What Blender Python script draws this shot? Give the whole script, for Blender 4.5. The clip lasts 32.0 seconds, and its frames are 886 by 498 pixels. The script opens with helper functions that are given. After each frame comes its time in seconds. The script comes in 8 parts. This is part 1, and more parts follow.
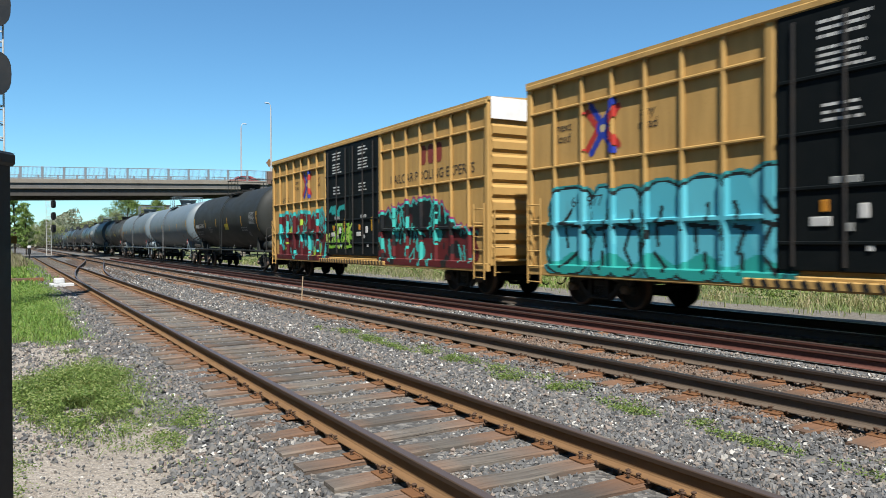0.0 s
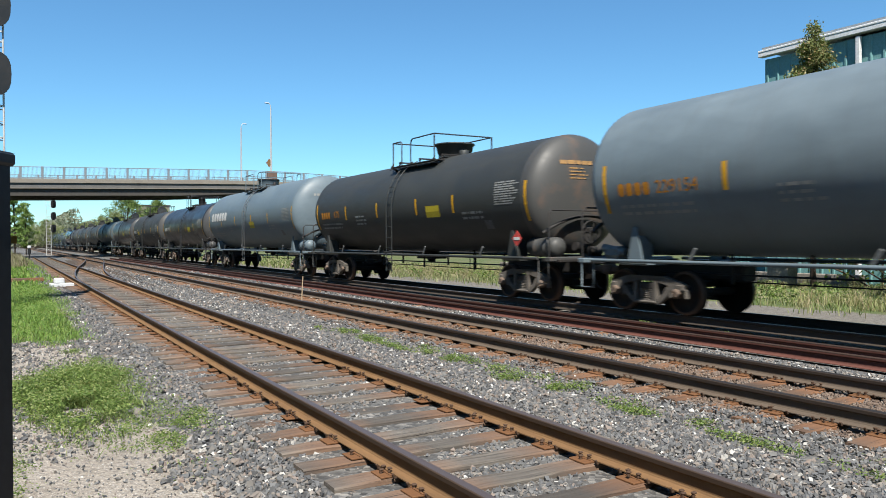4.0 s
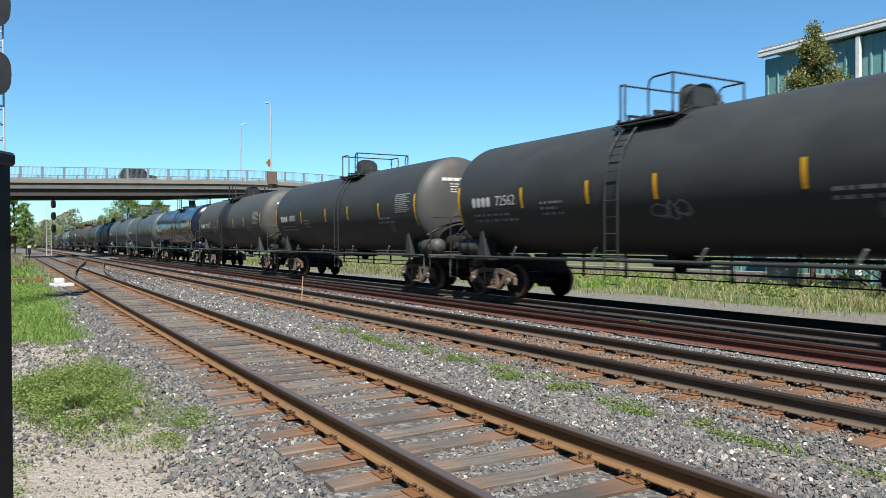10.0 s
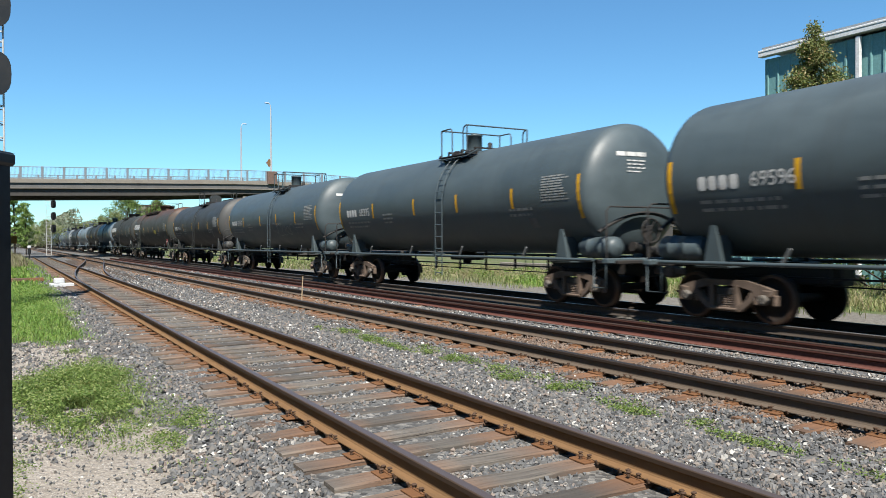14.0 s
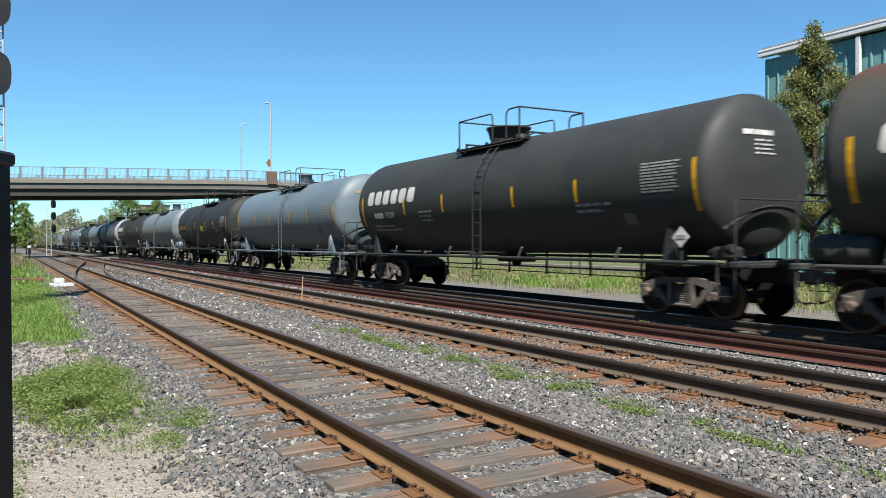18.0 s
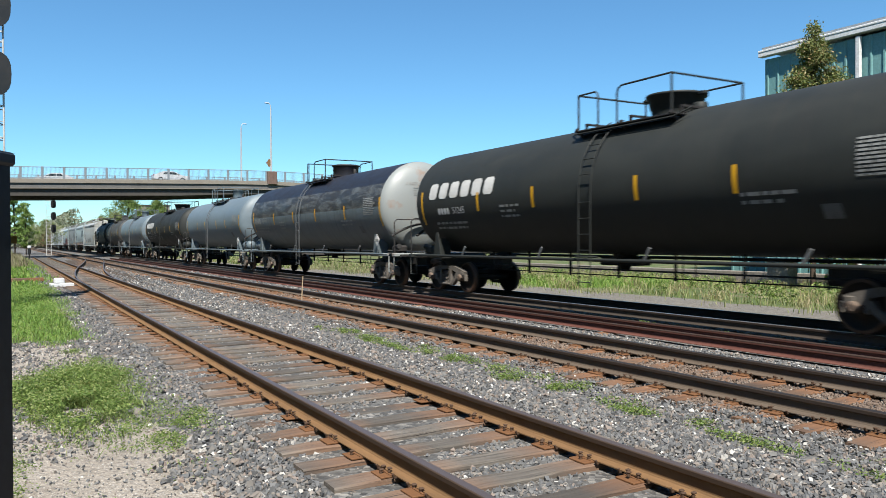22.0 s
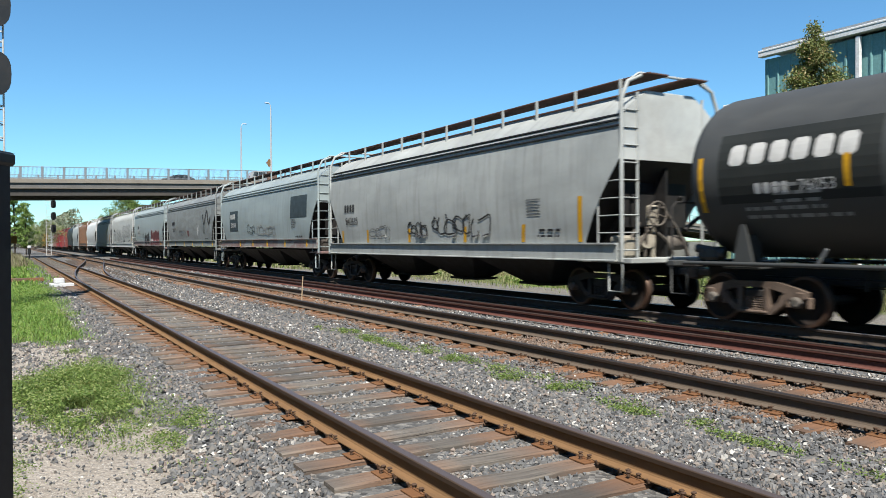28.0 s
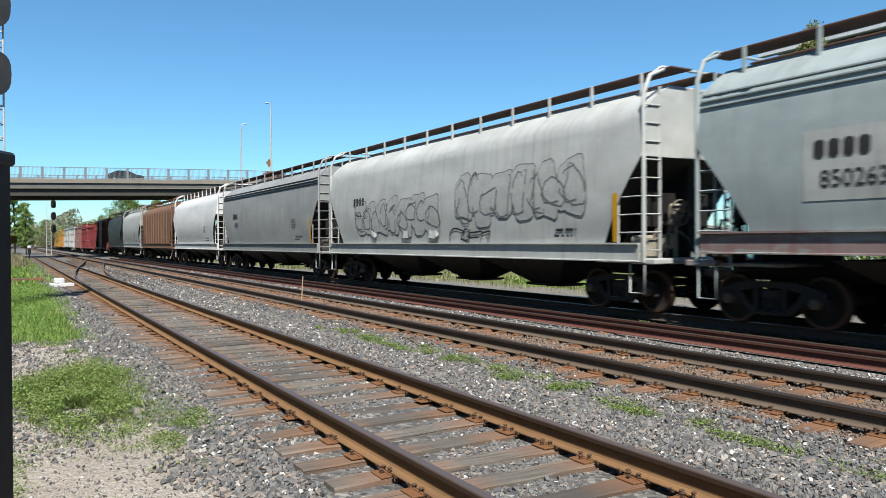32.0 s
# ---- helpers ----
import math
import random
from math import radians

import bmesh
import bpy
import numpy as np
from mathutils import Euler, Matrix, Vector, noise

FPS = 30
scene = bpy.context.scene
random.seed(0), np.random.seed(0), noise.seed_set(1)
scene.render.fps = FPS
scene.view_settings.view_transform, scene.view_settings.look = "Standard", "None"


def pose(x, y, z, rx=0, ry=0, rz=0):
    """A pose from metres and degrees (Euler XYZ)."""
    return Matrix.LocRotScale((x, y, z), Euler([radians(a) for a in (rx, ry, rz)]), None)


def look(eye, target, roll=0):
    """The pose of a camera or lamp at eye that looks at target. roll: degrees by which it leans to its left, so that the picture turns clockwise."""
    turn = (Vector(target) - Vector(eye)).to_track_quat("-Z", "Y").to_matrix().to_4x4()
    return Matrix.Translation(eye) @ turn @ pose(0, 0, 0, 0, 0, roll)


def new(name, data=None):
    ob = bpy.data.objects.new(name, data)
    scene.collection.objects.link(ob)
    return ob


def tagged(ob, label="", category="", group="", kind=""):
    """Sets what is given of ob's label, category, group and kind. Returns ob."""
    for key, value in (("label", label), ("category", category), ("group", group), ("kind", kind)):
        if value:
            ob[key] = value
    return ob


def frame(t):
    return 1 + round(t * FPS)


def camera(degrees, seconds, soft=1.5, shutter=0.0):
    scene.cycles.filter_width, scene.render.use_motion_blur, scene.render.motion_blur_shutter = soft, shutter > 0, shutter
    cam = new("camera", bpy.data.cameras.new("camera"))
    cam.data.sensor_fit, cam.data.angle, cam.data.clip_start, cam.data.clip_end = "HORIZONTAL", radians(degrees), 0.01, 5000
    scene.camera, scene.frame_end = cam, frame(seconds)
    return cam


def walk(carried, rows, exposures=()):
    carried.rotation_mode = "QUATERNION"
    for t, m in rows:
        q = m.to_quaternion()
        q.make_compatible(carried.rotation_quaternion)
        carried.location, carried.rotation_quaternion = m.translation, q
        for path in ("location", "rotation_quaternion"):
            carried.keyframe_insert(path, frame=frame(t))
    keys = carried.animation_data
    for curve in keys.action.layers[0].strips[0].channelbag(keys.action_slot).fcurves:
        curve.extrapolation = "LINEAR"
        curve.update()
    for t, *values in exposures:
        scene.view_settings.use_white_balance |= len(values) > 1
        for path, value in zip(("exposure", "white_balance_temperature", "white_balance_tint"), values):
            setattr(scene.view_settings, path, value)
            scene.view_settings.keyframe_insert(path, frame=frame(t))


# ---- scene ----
# World: x runs along the tracks away from the viewer, the train's track lies at negative y, z = 0 is the top of the rails.
cam = camera(60.92, 32.0, soft=0.6, shutter=0.16)
EYE = Vector((0, 0, 1.558))
YAW, PITCH, ROLL = -30.18, -0.58, -0.28
AIM = EYE + Vector((math.cos(radians(YAW)) * math.cos(radians(PITCH)), math.sin(radians(YAW)) * math.cos(radians(PITCH)), math.sin(radians(PITCH))))
walk(cam, [(0, look(EYE, AIM, ROLL)), (32, look(EYE, AIM, ROLL))], exposures=[(0, 0.98), (2, 1.07), (31, 1.1), (32, 1.05)])

# ---- light ----
TO_SUN = Vector((-0.52, 0.265, 0.81)).normalized()
sky = bpy.data.worlds.new("sky")
scene.world = sky
sky.use_nodes = True
sky_tex = sky.node_tree.nodes.new("ShaderNodeTexSky")
sky_tex.sky_type, sky_tex.sun_disc = "NISHITA", False
sky_tex.sun_elevation = math.asin(TO_SUN.z)
sky_tex.sun_rotation = math.atan2(TO_SUN.x, TO_SUN.y)
sky_tex.altitude, sky_tex.air_density, sky_tex.dust_density, sky_tex.ozone_density = 100, 1.0, 0.0, 5.0
background = sky.node_tree.nodes["Background"]
background.inputs[1].default_value = 0.067
tint = sky.node_tree.nodes.new("ShaderNodeMix")
tint.data_type, tint.blend_type = "RGBA", "MULTIPLY"
tint.inputs[0].default_value = 1.0
tint.inputs[7].default_value = (0.665, 1.0, 1.085, 1)
sky.node_tree.links.new(sky_tex.outputs[0], tint.inputs[6])
sky.node_tree.links.new(tint.outputs[2], background.inputs[0])
sun_data = bpy.data.lights.new("sun", "SUN")
sun_data.energy, sun_data.angle, sun_data.color = 5.0, radians(0.53), (1.0, 0.95, 0.86)
sun = new("sun", sun_data)
sun.matrix_world = look(TO_SUN * 60, (0, 0, 0))

TRACK_NEAR, TRACK_MID, TRACK_FAR = -3.282, -7.579, -12.971
LEAN_NEAR = -0.0033
TIE_TOP = -0.19


# ---- mesh helpers ----
class Shape:
    """Collects vertices and faces of one mesh."""

    def __init__(self):
        self.v, self.f, self.s = [], [], []

    def add(self, verts, faces, smooth=False):
        n = len(self.v)
        self.v += [tuple(p) for p in verts]
        self.f += [tuple(n + i for i in f) for f in faces]
        self.s += [smooth] * len(faces)
        return self

    def box(self, c, size, rot=None, bevel=0.0):
        hx, hy, hz = size[0] / 2, size[1] / 2, size[2] / 2
        b = min(bevel, hx * 0.9, hy * 0.9, hz * 0.9)
        if b <= 0:
            pts = [(x, y, z) for x in (-hx, hx) for y in (-hy, hy) for z in (-hz, hz)]
            faces = [(0, 1, 3, 2), (4, 6, 7, 5), (0, 4, 5, 1), (2, 3, 7, 6), (0, 2, 6, 4), (1, 5, 7, 3)]
        else:
            pts, faces, idx = [], [], {}
            for sx in (-1, 1):
                for sy in (-1, 1):
                    for sz in (-1, 1):
                        for a in range(3):
                            idx[sx, sy, sz, a] = len(pts)
                            d = [hx, hy, hz]
                            d = [d[k] - (b if k != a else 0) for k in range(3)]
                            pts.append((sx * d[0], sy * d[1], sz * d[2]))
            for sx in (-1, 1):
                for sy in (-1, 1):
                    for sz in (-1, 1):
                        t = (idx[sx, sy, sz, 0], idx[sx, sy, sz, 1], idx[sx, sy, sz, 2])
                        faces.append(t if sx * sy * sz > 0 else t[::-1])
            q = ((-1, -1), (1, -1), (1, 1), (-1, 1))
            for s in (-1, 1):
                f = [idx[s, u, w, 0] for u, w in q]
                faces.append(f if s > 0 else f[::-1])
                f = [idx[w, s, u, 1] for u, w in q]
                faces.append(f if s > 0 else f[::-1])
                f = [idx[u, w, s, 2] for u, w in q]
                faces.append(f if s > 0 else f[::-1])
            for u in (-1, 1):
                for w in (-1, 1):
                    f = [idx[u, w, -1, 0], idx[u, w, 1, 0], idx[u, w, 1, 1], idx[u, w, -1, 1]]
                    faces.append(f if u * w < 0 else f[::-1])
                    f = [idx[-1, u, w, 1], idx[1, u, w, 1], idx[1, u, w, 2], idx[-1, u, w, 2]]
                    faces.append(f if u * w < 0 else f[::-1])
                    f = [idx[u, -1, w, 2], idx[u, 1, w, 2], idx[u, 1, w, 0], idx[u, -1, w, 0]]
                    faces.append(f if u * w < 0 else f[::-1])
        m = rot if rot is not None else Matrix.Identity(3)
        c = Vector(c)
        return self.add([m @ Vector(p) + c for p in pts], faces)

    def ring(self, c, ax, ay, r, n):
        return [c + (ax * math.cos(2 * math.pi * i / n) + ay * math.sin(2 * math.pi * i / n)) * r for i in range(n)]

    def rod(self, p0, p1, r, n=8, r1=None, caps=True):
        p0, p1 = Vector(p0), Vector(p1)
        w = (p1 - p0).normalized()
        ax = w.orthogonal().normalized()
        ay = w.cross(ax)
        a, b = self.ring(p0, ax, ay, r, n), self.ring(p1, ax, ay, r if r1 is None else r1, n)
        self.add(a + b, [(i, (i + 1) % n, n + (i + 1) % n, n + i) for i in range(n)], True)
        if caps:
            self.add(a, [tuple(range(n))[::-1]])
            self.add(b, [tuple(range(n))])
        return self

    def pipe(self, pts, r, n=6, close=False):
        pts = [Vector(p) for p in pts]
        rings, up = [], None
        for i, p in enumerate(pts):
            a = pts[i - 1] if i or close else p
            b = pts[(i + 1) % len(pts)] if i < len(pts) - 1 or close else p
            w = (b - a).normalized()
            if up is None:
                up = w.orthogonal().normalized()
            up = (up - w * up.dot(w))
            up = up.normalized() if up.length > 1e-6 else w.orthogonal().normalized()
            rings.append(self.ring(p, up, w.cross(up), r, n))
        verts = [v for ring in rings for v in ring]
        faces, m = [], len(pts)
        for k in range(m if close else m - 1):
            for i in range(n):
                a, b = k * n, ((k + 1) % m) * n
                faces.append((a + i, a + (i + 1) % n, b + (i + 1) % n, b + i))
        self.add(verts, faces, True)
        if not close:
            self.add(rings[0], [tuple(range(n))[::-1]])
            self.add(rings[-1], [tuple(range(n))])
        return self

    def lathe(self, profile, c, axis, n=24, smooth=True):
        """profile: (distance along the axis, radius)."""
        c, w = Vector(c), Vector(axis).normalized()
        ax = w.orthogonal().normalized()
        ay = w.cross(ax)
        verts = [v for d, r in profile for v in self.ring(c + w * d, ax, ay, max(r, 1e-4), n)]
        faces = [(k * n + i, k * n + (i + 1) % n, (k + 1) * n + (i + 1) % n, (k + 1) * n + i) for k in range(len(profile) - 1) for i in range(n)]
        return self.add(verts, faces, smooth)

    def prism(self, outline, axis, lo, hi):
        """outline: points in the plane across the axis ('x': y, z; 'y': x, z; 'z': x, y), counter-clockwise seen from +x, -y, +z."""
        def at(p, d):
            return {"x": (d, p[0], p[1]), "y": (p[0], d, p[1]), "z": (p[0], p[1], d)}[axis]
        n = len(outline)
        if axis == "y":
            lo, hi = hi, lo
        a, b = [at(p, lo) for p in outline], [at(p, hi) for p in outline]
        for k in range(n):
            j = (k + 1) % n
            self.add([a[k], a[j], b[j], b[k]], [(0, 1, 2, 3)])
        self.add(a, [tuple(range(n))[::-1]])
        return self.add(b, [tuple(range(n))])

    def strip(self, rows, smooth=False):
        """A sheet through rows of points, all of one length."""
        n = len(rows[0])
        verts = [p for r in rows for p in r]
        faces = [(k * n + i, k * n + i + 1, (k + 1) * n + i + 1, (k + 1) * n + i) for k in range(len(rows) - 1) for i in range(n - 1)]
        return self.add(verts, faces, smooth)

    def mesh(self, name, mats=()):
        me = bpy.data.meshes.new(name)
        me.from_pydata(self.v, [], self.f)
        me.polygons.foreach_set("use_smooth", self.s)
        for m in mats:
            me.materials.append(m)
        me.update()
        return me


def part(name, shape, material, parent, label=""):
    """Links a shape as one mesh object under a thing or a part."""
    me = shape if isinstance(shape, bpy.types.Mesh) else shape.mesh(name, (material,))
    ob = new(name, me)
    ob.parent = parent
    return tagged(ob, label)


def thing(name, label, category, group="", kind="", m=None):
    ob = new(name)
    ob.empty_display_size = 0.2
    if m is not None:
        ob.matrix_basis = m
    return tagged(ob, label, category, group, kind)


def solid(name, shape, material, label, category, group="", kind="", m=None):
    ob = new(name, shape if isinstance(shape, bpy.types.Mesh) else shape.mesh(name, (material,)))
    if m is not None:
        ob.matrix_basis = m
    return tagged(ob, label, category, group, kind)


TONE = 0.635


def rgb(*c):
    """A base colour, scaled down by TONE to deepen shade at this exposure."""
    return (c[0] * TONE, c[1] * TONE, c[2] * TONE, 1)


def arrays(name, verts, faces, material, smooth=False):
    """A mesh from numpy arrays: verts (n, 3), faces (m, k)."""
    me = bpy.data.meshes.new(name)
    k = faces.shape[1]
    me.vertices.add(len(verts))
    me.vertices.foreach_set("co", verts.astype(np.float32).ravel())
    me.loops.add(faces.size)
    me.loops.foreach_set("vertex_index", faces.astype(np.int32).ravel())
    me.polygons.add(len(faces))
    me.polygons.foreach_set("loop_start", np.arange(0, faces.size, k, dtype=np.int32))
    me.polygons.foreach_set("use_smooth", np.full(len(faces), smooth))
    me.materials.append(material)
    me.update(calc_edges=True)
    me.validate()
    return me


# ---- materials ----
class Nodes:
    """Short forms for building a node material."""

    def __init__(self, name):
        self.m = bpy.data.materials.new(name)
        self.m.use_nodes = True
        self.t = self.m.node_tree
        self.bsdf = self.t.nodes["Principled BSDF"]

    def node(self, kind, **inputs):
        n = self.t.nodes.new("ShaderNode" + kind)
        for k, v in inputs.items():
            self.put(n.inputs[k.replace("_", " ")], v)
        return n

    def put(self, socket, v):
        if isinstance(v, bpy.types.NodeSocket):
            self.t.links.new(v, socket)
        else:
            socket.default_value = v

    def noise(self, vec, scale, detail=4.0, rough=0.55, distort=0.0):
        return self.node("TexNoise", Vector=vec, Scale=scale, Detail=detail, Roughness=rough, Distortion=distort).outputs["Fac"]

    def ramp(self, fac, *stops):
        n = self.t.nodes.new("ShaderNodeValToRGB")
        self.put(n.inputs[0], fac)
        e = n.color_ramp.elements
        while len(e) < len(stops):
            e.new(0.5)
        for k, (pos, col) in enumerate(stops):
            e[k].position = pos
            e[k].color = col if isinstance(col, tuple) else (col, col, col, 1)
        return n.outputs[0]

    def mix(self, fac, a, b, blend="MIX"):
        n = self.t.nodes.new("ShaderNodeMix")
        n.data_type, n.blend_type = "RGBA", blend
        self.put(n.inputs[0], fac)
        self.put(n.inputs[6], a)
        self.put(n.inputs[7], b)
        return n.outputs[2]

    def math(self, op, a, b=0.0):
        n = self.t.nodes.new("ShaderNodeMath")
        n.operation = op
        self.put(n.inputs[0], a)
        self.put(n.inputs[1], b)
        return n.outputs[0]

    def coords(self, which="Object"):
        return self.node("TexCoord").outputs[which]

    def stretch(self, vec, sx, sy, sz):
        n = self.node("Mapping", Vector=vec)
        n.inputs["Scale"].default_value = (sx, sy, sz)
        return n.outputs[0]

    def split(self, vec):
        return self.node("SeparateXYZ", Vector=vec).outputs

    def bump(self, height, strength=0.3, distance=0.01):
        n = self.node("Bump", Height=height, Strength=strength, Distance=distance)
        self.t.links.new(n.outputs[0], self.bsdf.inputs["Normal"])

    def done(self, color, rough=0.6, metal=0.0, spec=None):
        self.put(self.bsdf.inputs["Base Color"], color)
        self.put(self.bsdf.inputs["Roughness"], rough)
        self.put(self.bsdf.inputs["Metallic"], metal)
        if spec is not None:
            self.put(self.bsdf.inputs["Specular IOR Level"], spec)
        return self.m


def plain(name, col, rough=0.6, metal=0.0, vary=0.25, scale=3.0, dirt=(0.05, 0.042, 0.035), dirty=0.25, bump=0.1, spec=0.2):
    """A painted or raw surface with grime at two scales."""
    n = Nodes(name)
    c = n.coords()
    big, small = n.noise(c, scale, 5, 0.6), n.noise(c, scale * 14, 4, 0.6)
    base = n.mix(n.ramp(small, (0.3, 0.0), (0.7, 1.0)), rgb(*[k * (1 - vary) for k in col]), rgb(*[min(1, k * (1 + vary * 0.6)) for k in col]))
    color = n.mix(n.math("MULTIPLY", n.ramp(big, (0.45, 0.0), (0.75, 1.0)), dirty), base, rgb(*dirt))
    if bump:
        n.bump(small, bump, 0.004)
    return n.done(color, n.ramp(big, (0.3, max(0.05, rough - 0.08)), (0.7, min(1, rough + 0.1))), metal, spec)


def tank_paint(name, col, rough=0.55, dirt=(0.05, 0.045, 0.04), streak=0.4, rust=0.0, patch=0.0, patch_col=(0.02, 0.02, 0.022), band=None, cap=None, head=None, gloss=0.45, soil=None):
    """Weathered paint with vertical streaks; rust comes down from the top, patches follow long blotches."""
    n = Nodes(name)
    c = n.coords()
    streaks = n.noise(n.stretch(c, 5.0, 0.5, 0.5), 1.0, 6, 0.65)
    cloud = n.noise(n.stretch(c, 0.5, 0.8, 1.2), 1.3, 5, 0.6, 0.4)
    fine = n.noise(c, 26.0, 4, 0.6)
    base = n.mix(n.ramp(cloud, (0.3, 0.0), (0.75, 1.0)), rgb(*[k * 0.84 for k in col]), rgb(*[min(1, k * 1.12) for k in col]))
    color = n.mix(n.math("MULTIPLY", n.ramp(streaks, (0.5, 0.0), (0.78, 1.0)), streak), base, rgb(*dirt))
    z = n.split(c)["Z"]
    if patch:
        blotch = n.noise(n.stretch(c, 0.9, 1.0, 3.2), 1.0, 3, 0.5, 0.8)
        color = n.mix(n.math("MULTIPLY", n.ramp(blotch, (0.47, 0.0), (0.53, 1.0)), patch), color, rgb(*patch_col))
    if rust:
        drip = n.math("ADD", n.math("MULTIPLY", n.math("SUBTRACT", z, 3.0), 0.55), n.math("MULTIPLY", n.math("SUBTRACT", n.noise(n.stretch(c, 1.1, 0.4, 0.7), 1.2, 5, 0.65, 0.5), 0.5), 1.6))
        color = n.mix(n.math("MULTIPLY", n.ramp(drip, (0.25, 0.0), (0.75, 1.0)), rust), color, rgb(0.13, 0.045, 0.022))
    color = n.mix(n.math("MULTIPLY", n.ramp(fine, (0.55, 0.0), (0.8, 1.0)), 0.12), color, rgb(*dirt))
    if soil:
        # a stained course of plates with a straight lower seam and torn blotches
        torn = n.noise(n.stretch(c, 0.75, 1.0, 2.6), 1.3, 6, 0.7, 0.6)
        stain = n.mix(n.ramp(torn, (0.4, 0.0), (0.55, 1.0)), rgb(*soil[1]), rgb(*soil[2]))
        color = n.mix(n.math("MULTIPLY", n.math("GREATER_THAN", z, soil[0]), n.ramp(torn, (0.25, 0.55), (0.45, 1.0))), color, stain)
    if cap:
        # a coat over the crown of the shell
        over = n.math("GREATER_THAN", n.math("ADD", z, n.math("MULTIPLY", cloud, 0.08)), cap[0])
        color = n.mix(over, color, rgb(*cap[1]))
    if band:
        # a repainted ring: from x, to x, colour
        x = n.split(c)["X"]
        ring = n.math("MULTIPLY", n.math("GREATER_THAN", x, band[0]), n.math("LESS_THAN", x, band[1]))
        color = n.mix(ring, color, rgb(*band[2]))
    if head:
        # the leading head in another coat, rust-flecked; on dark tanks sunlit brightness painted in
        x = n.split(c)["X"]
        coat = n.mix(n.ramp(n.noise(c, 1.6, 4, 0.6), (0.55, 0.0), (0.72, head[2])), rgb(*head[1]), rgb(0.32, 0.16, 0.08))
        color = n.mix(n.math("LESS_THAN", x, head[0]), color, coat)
    n.bump(n.math("ADD", n.math("MULTIPLY", fine, 0.3), cloud), 0.1, 0.02)
    return n.done(color, n.ramp(cloud, (0.25, max(0.08, rough - 0.1)), (0.75, min(1, rough + 0.1))), 0.0, gloss)


M = {}
M["steel_dark"] = plain("steel_dark", (0.035, 0.034, 0.034), 0.6, 0.0, dirty=0.5, dirt=(0.06, 0.045, 0.035))
M["steel_black"] = plain("steel_black", (0.022, 0.022, 0.023), 0.55, dirty=0.4)
M["truck_grey"] = plain("truck_grey", (0.17, 0.152, 0.133), 0.8, dirty=0.6, dirt=(0.05, 0.035, 0.028))
M["truck_brown"] = plain("truck_brown", (0.19, 0.14, 0.11), 0.85, dirty=0.6, dirt=(0.035, 0.028, 0.024))
M["wheel"] = plain("wheel", (0.03, 0.026, 0.024), 0.7, 0.2, dirty=0.5, dirt=(0.08, 0.04, 0.025))
M["tread"] = plain("tread", (0.13, 0.09, 0.07), 0.45, 0.6, dirty=0.35, dirt=(0.2, 0.07, 0.035))
M["yellow_mark"] = plain("yellow_mark", (0.75, 0.4, 0.02), 0.4, dirty=0.3, vary=0.1)
M["white_paint"] = plain("white_paint", (0.72, 0.72, 0.7), 0.5, dirty=0.25, vary=0.08)
M["stencil_grey"] = plain("stencil_grey", (0.34, 0.35, 0.34), 0.6, dirty=0.3, vary=0.15)
M["stencil_dark"] = plain("stencil_dark", (0.035, 0.036, 0.04), 0.6, dirty=0.2)
M["orange_paint"] = plain("orange_paint", (0.6, 0.25, 0.03), 0.5, dirty=0.3)
M["ladder_grey"] = plain("ladder_grey", (0.16, 0.17, 0.175), 0.55, dirty=0.4)
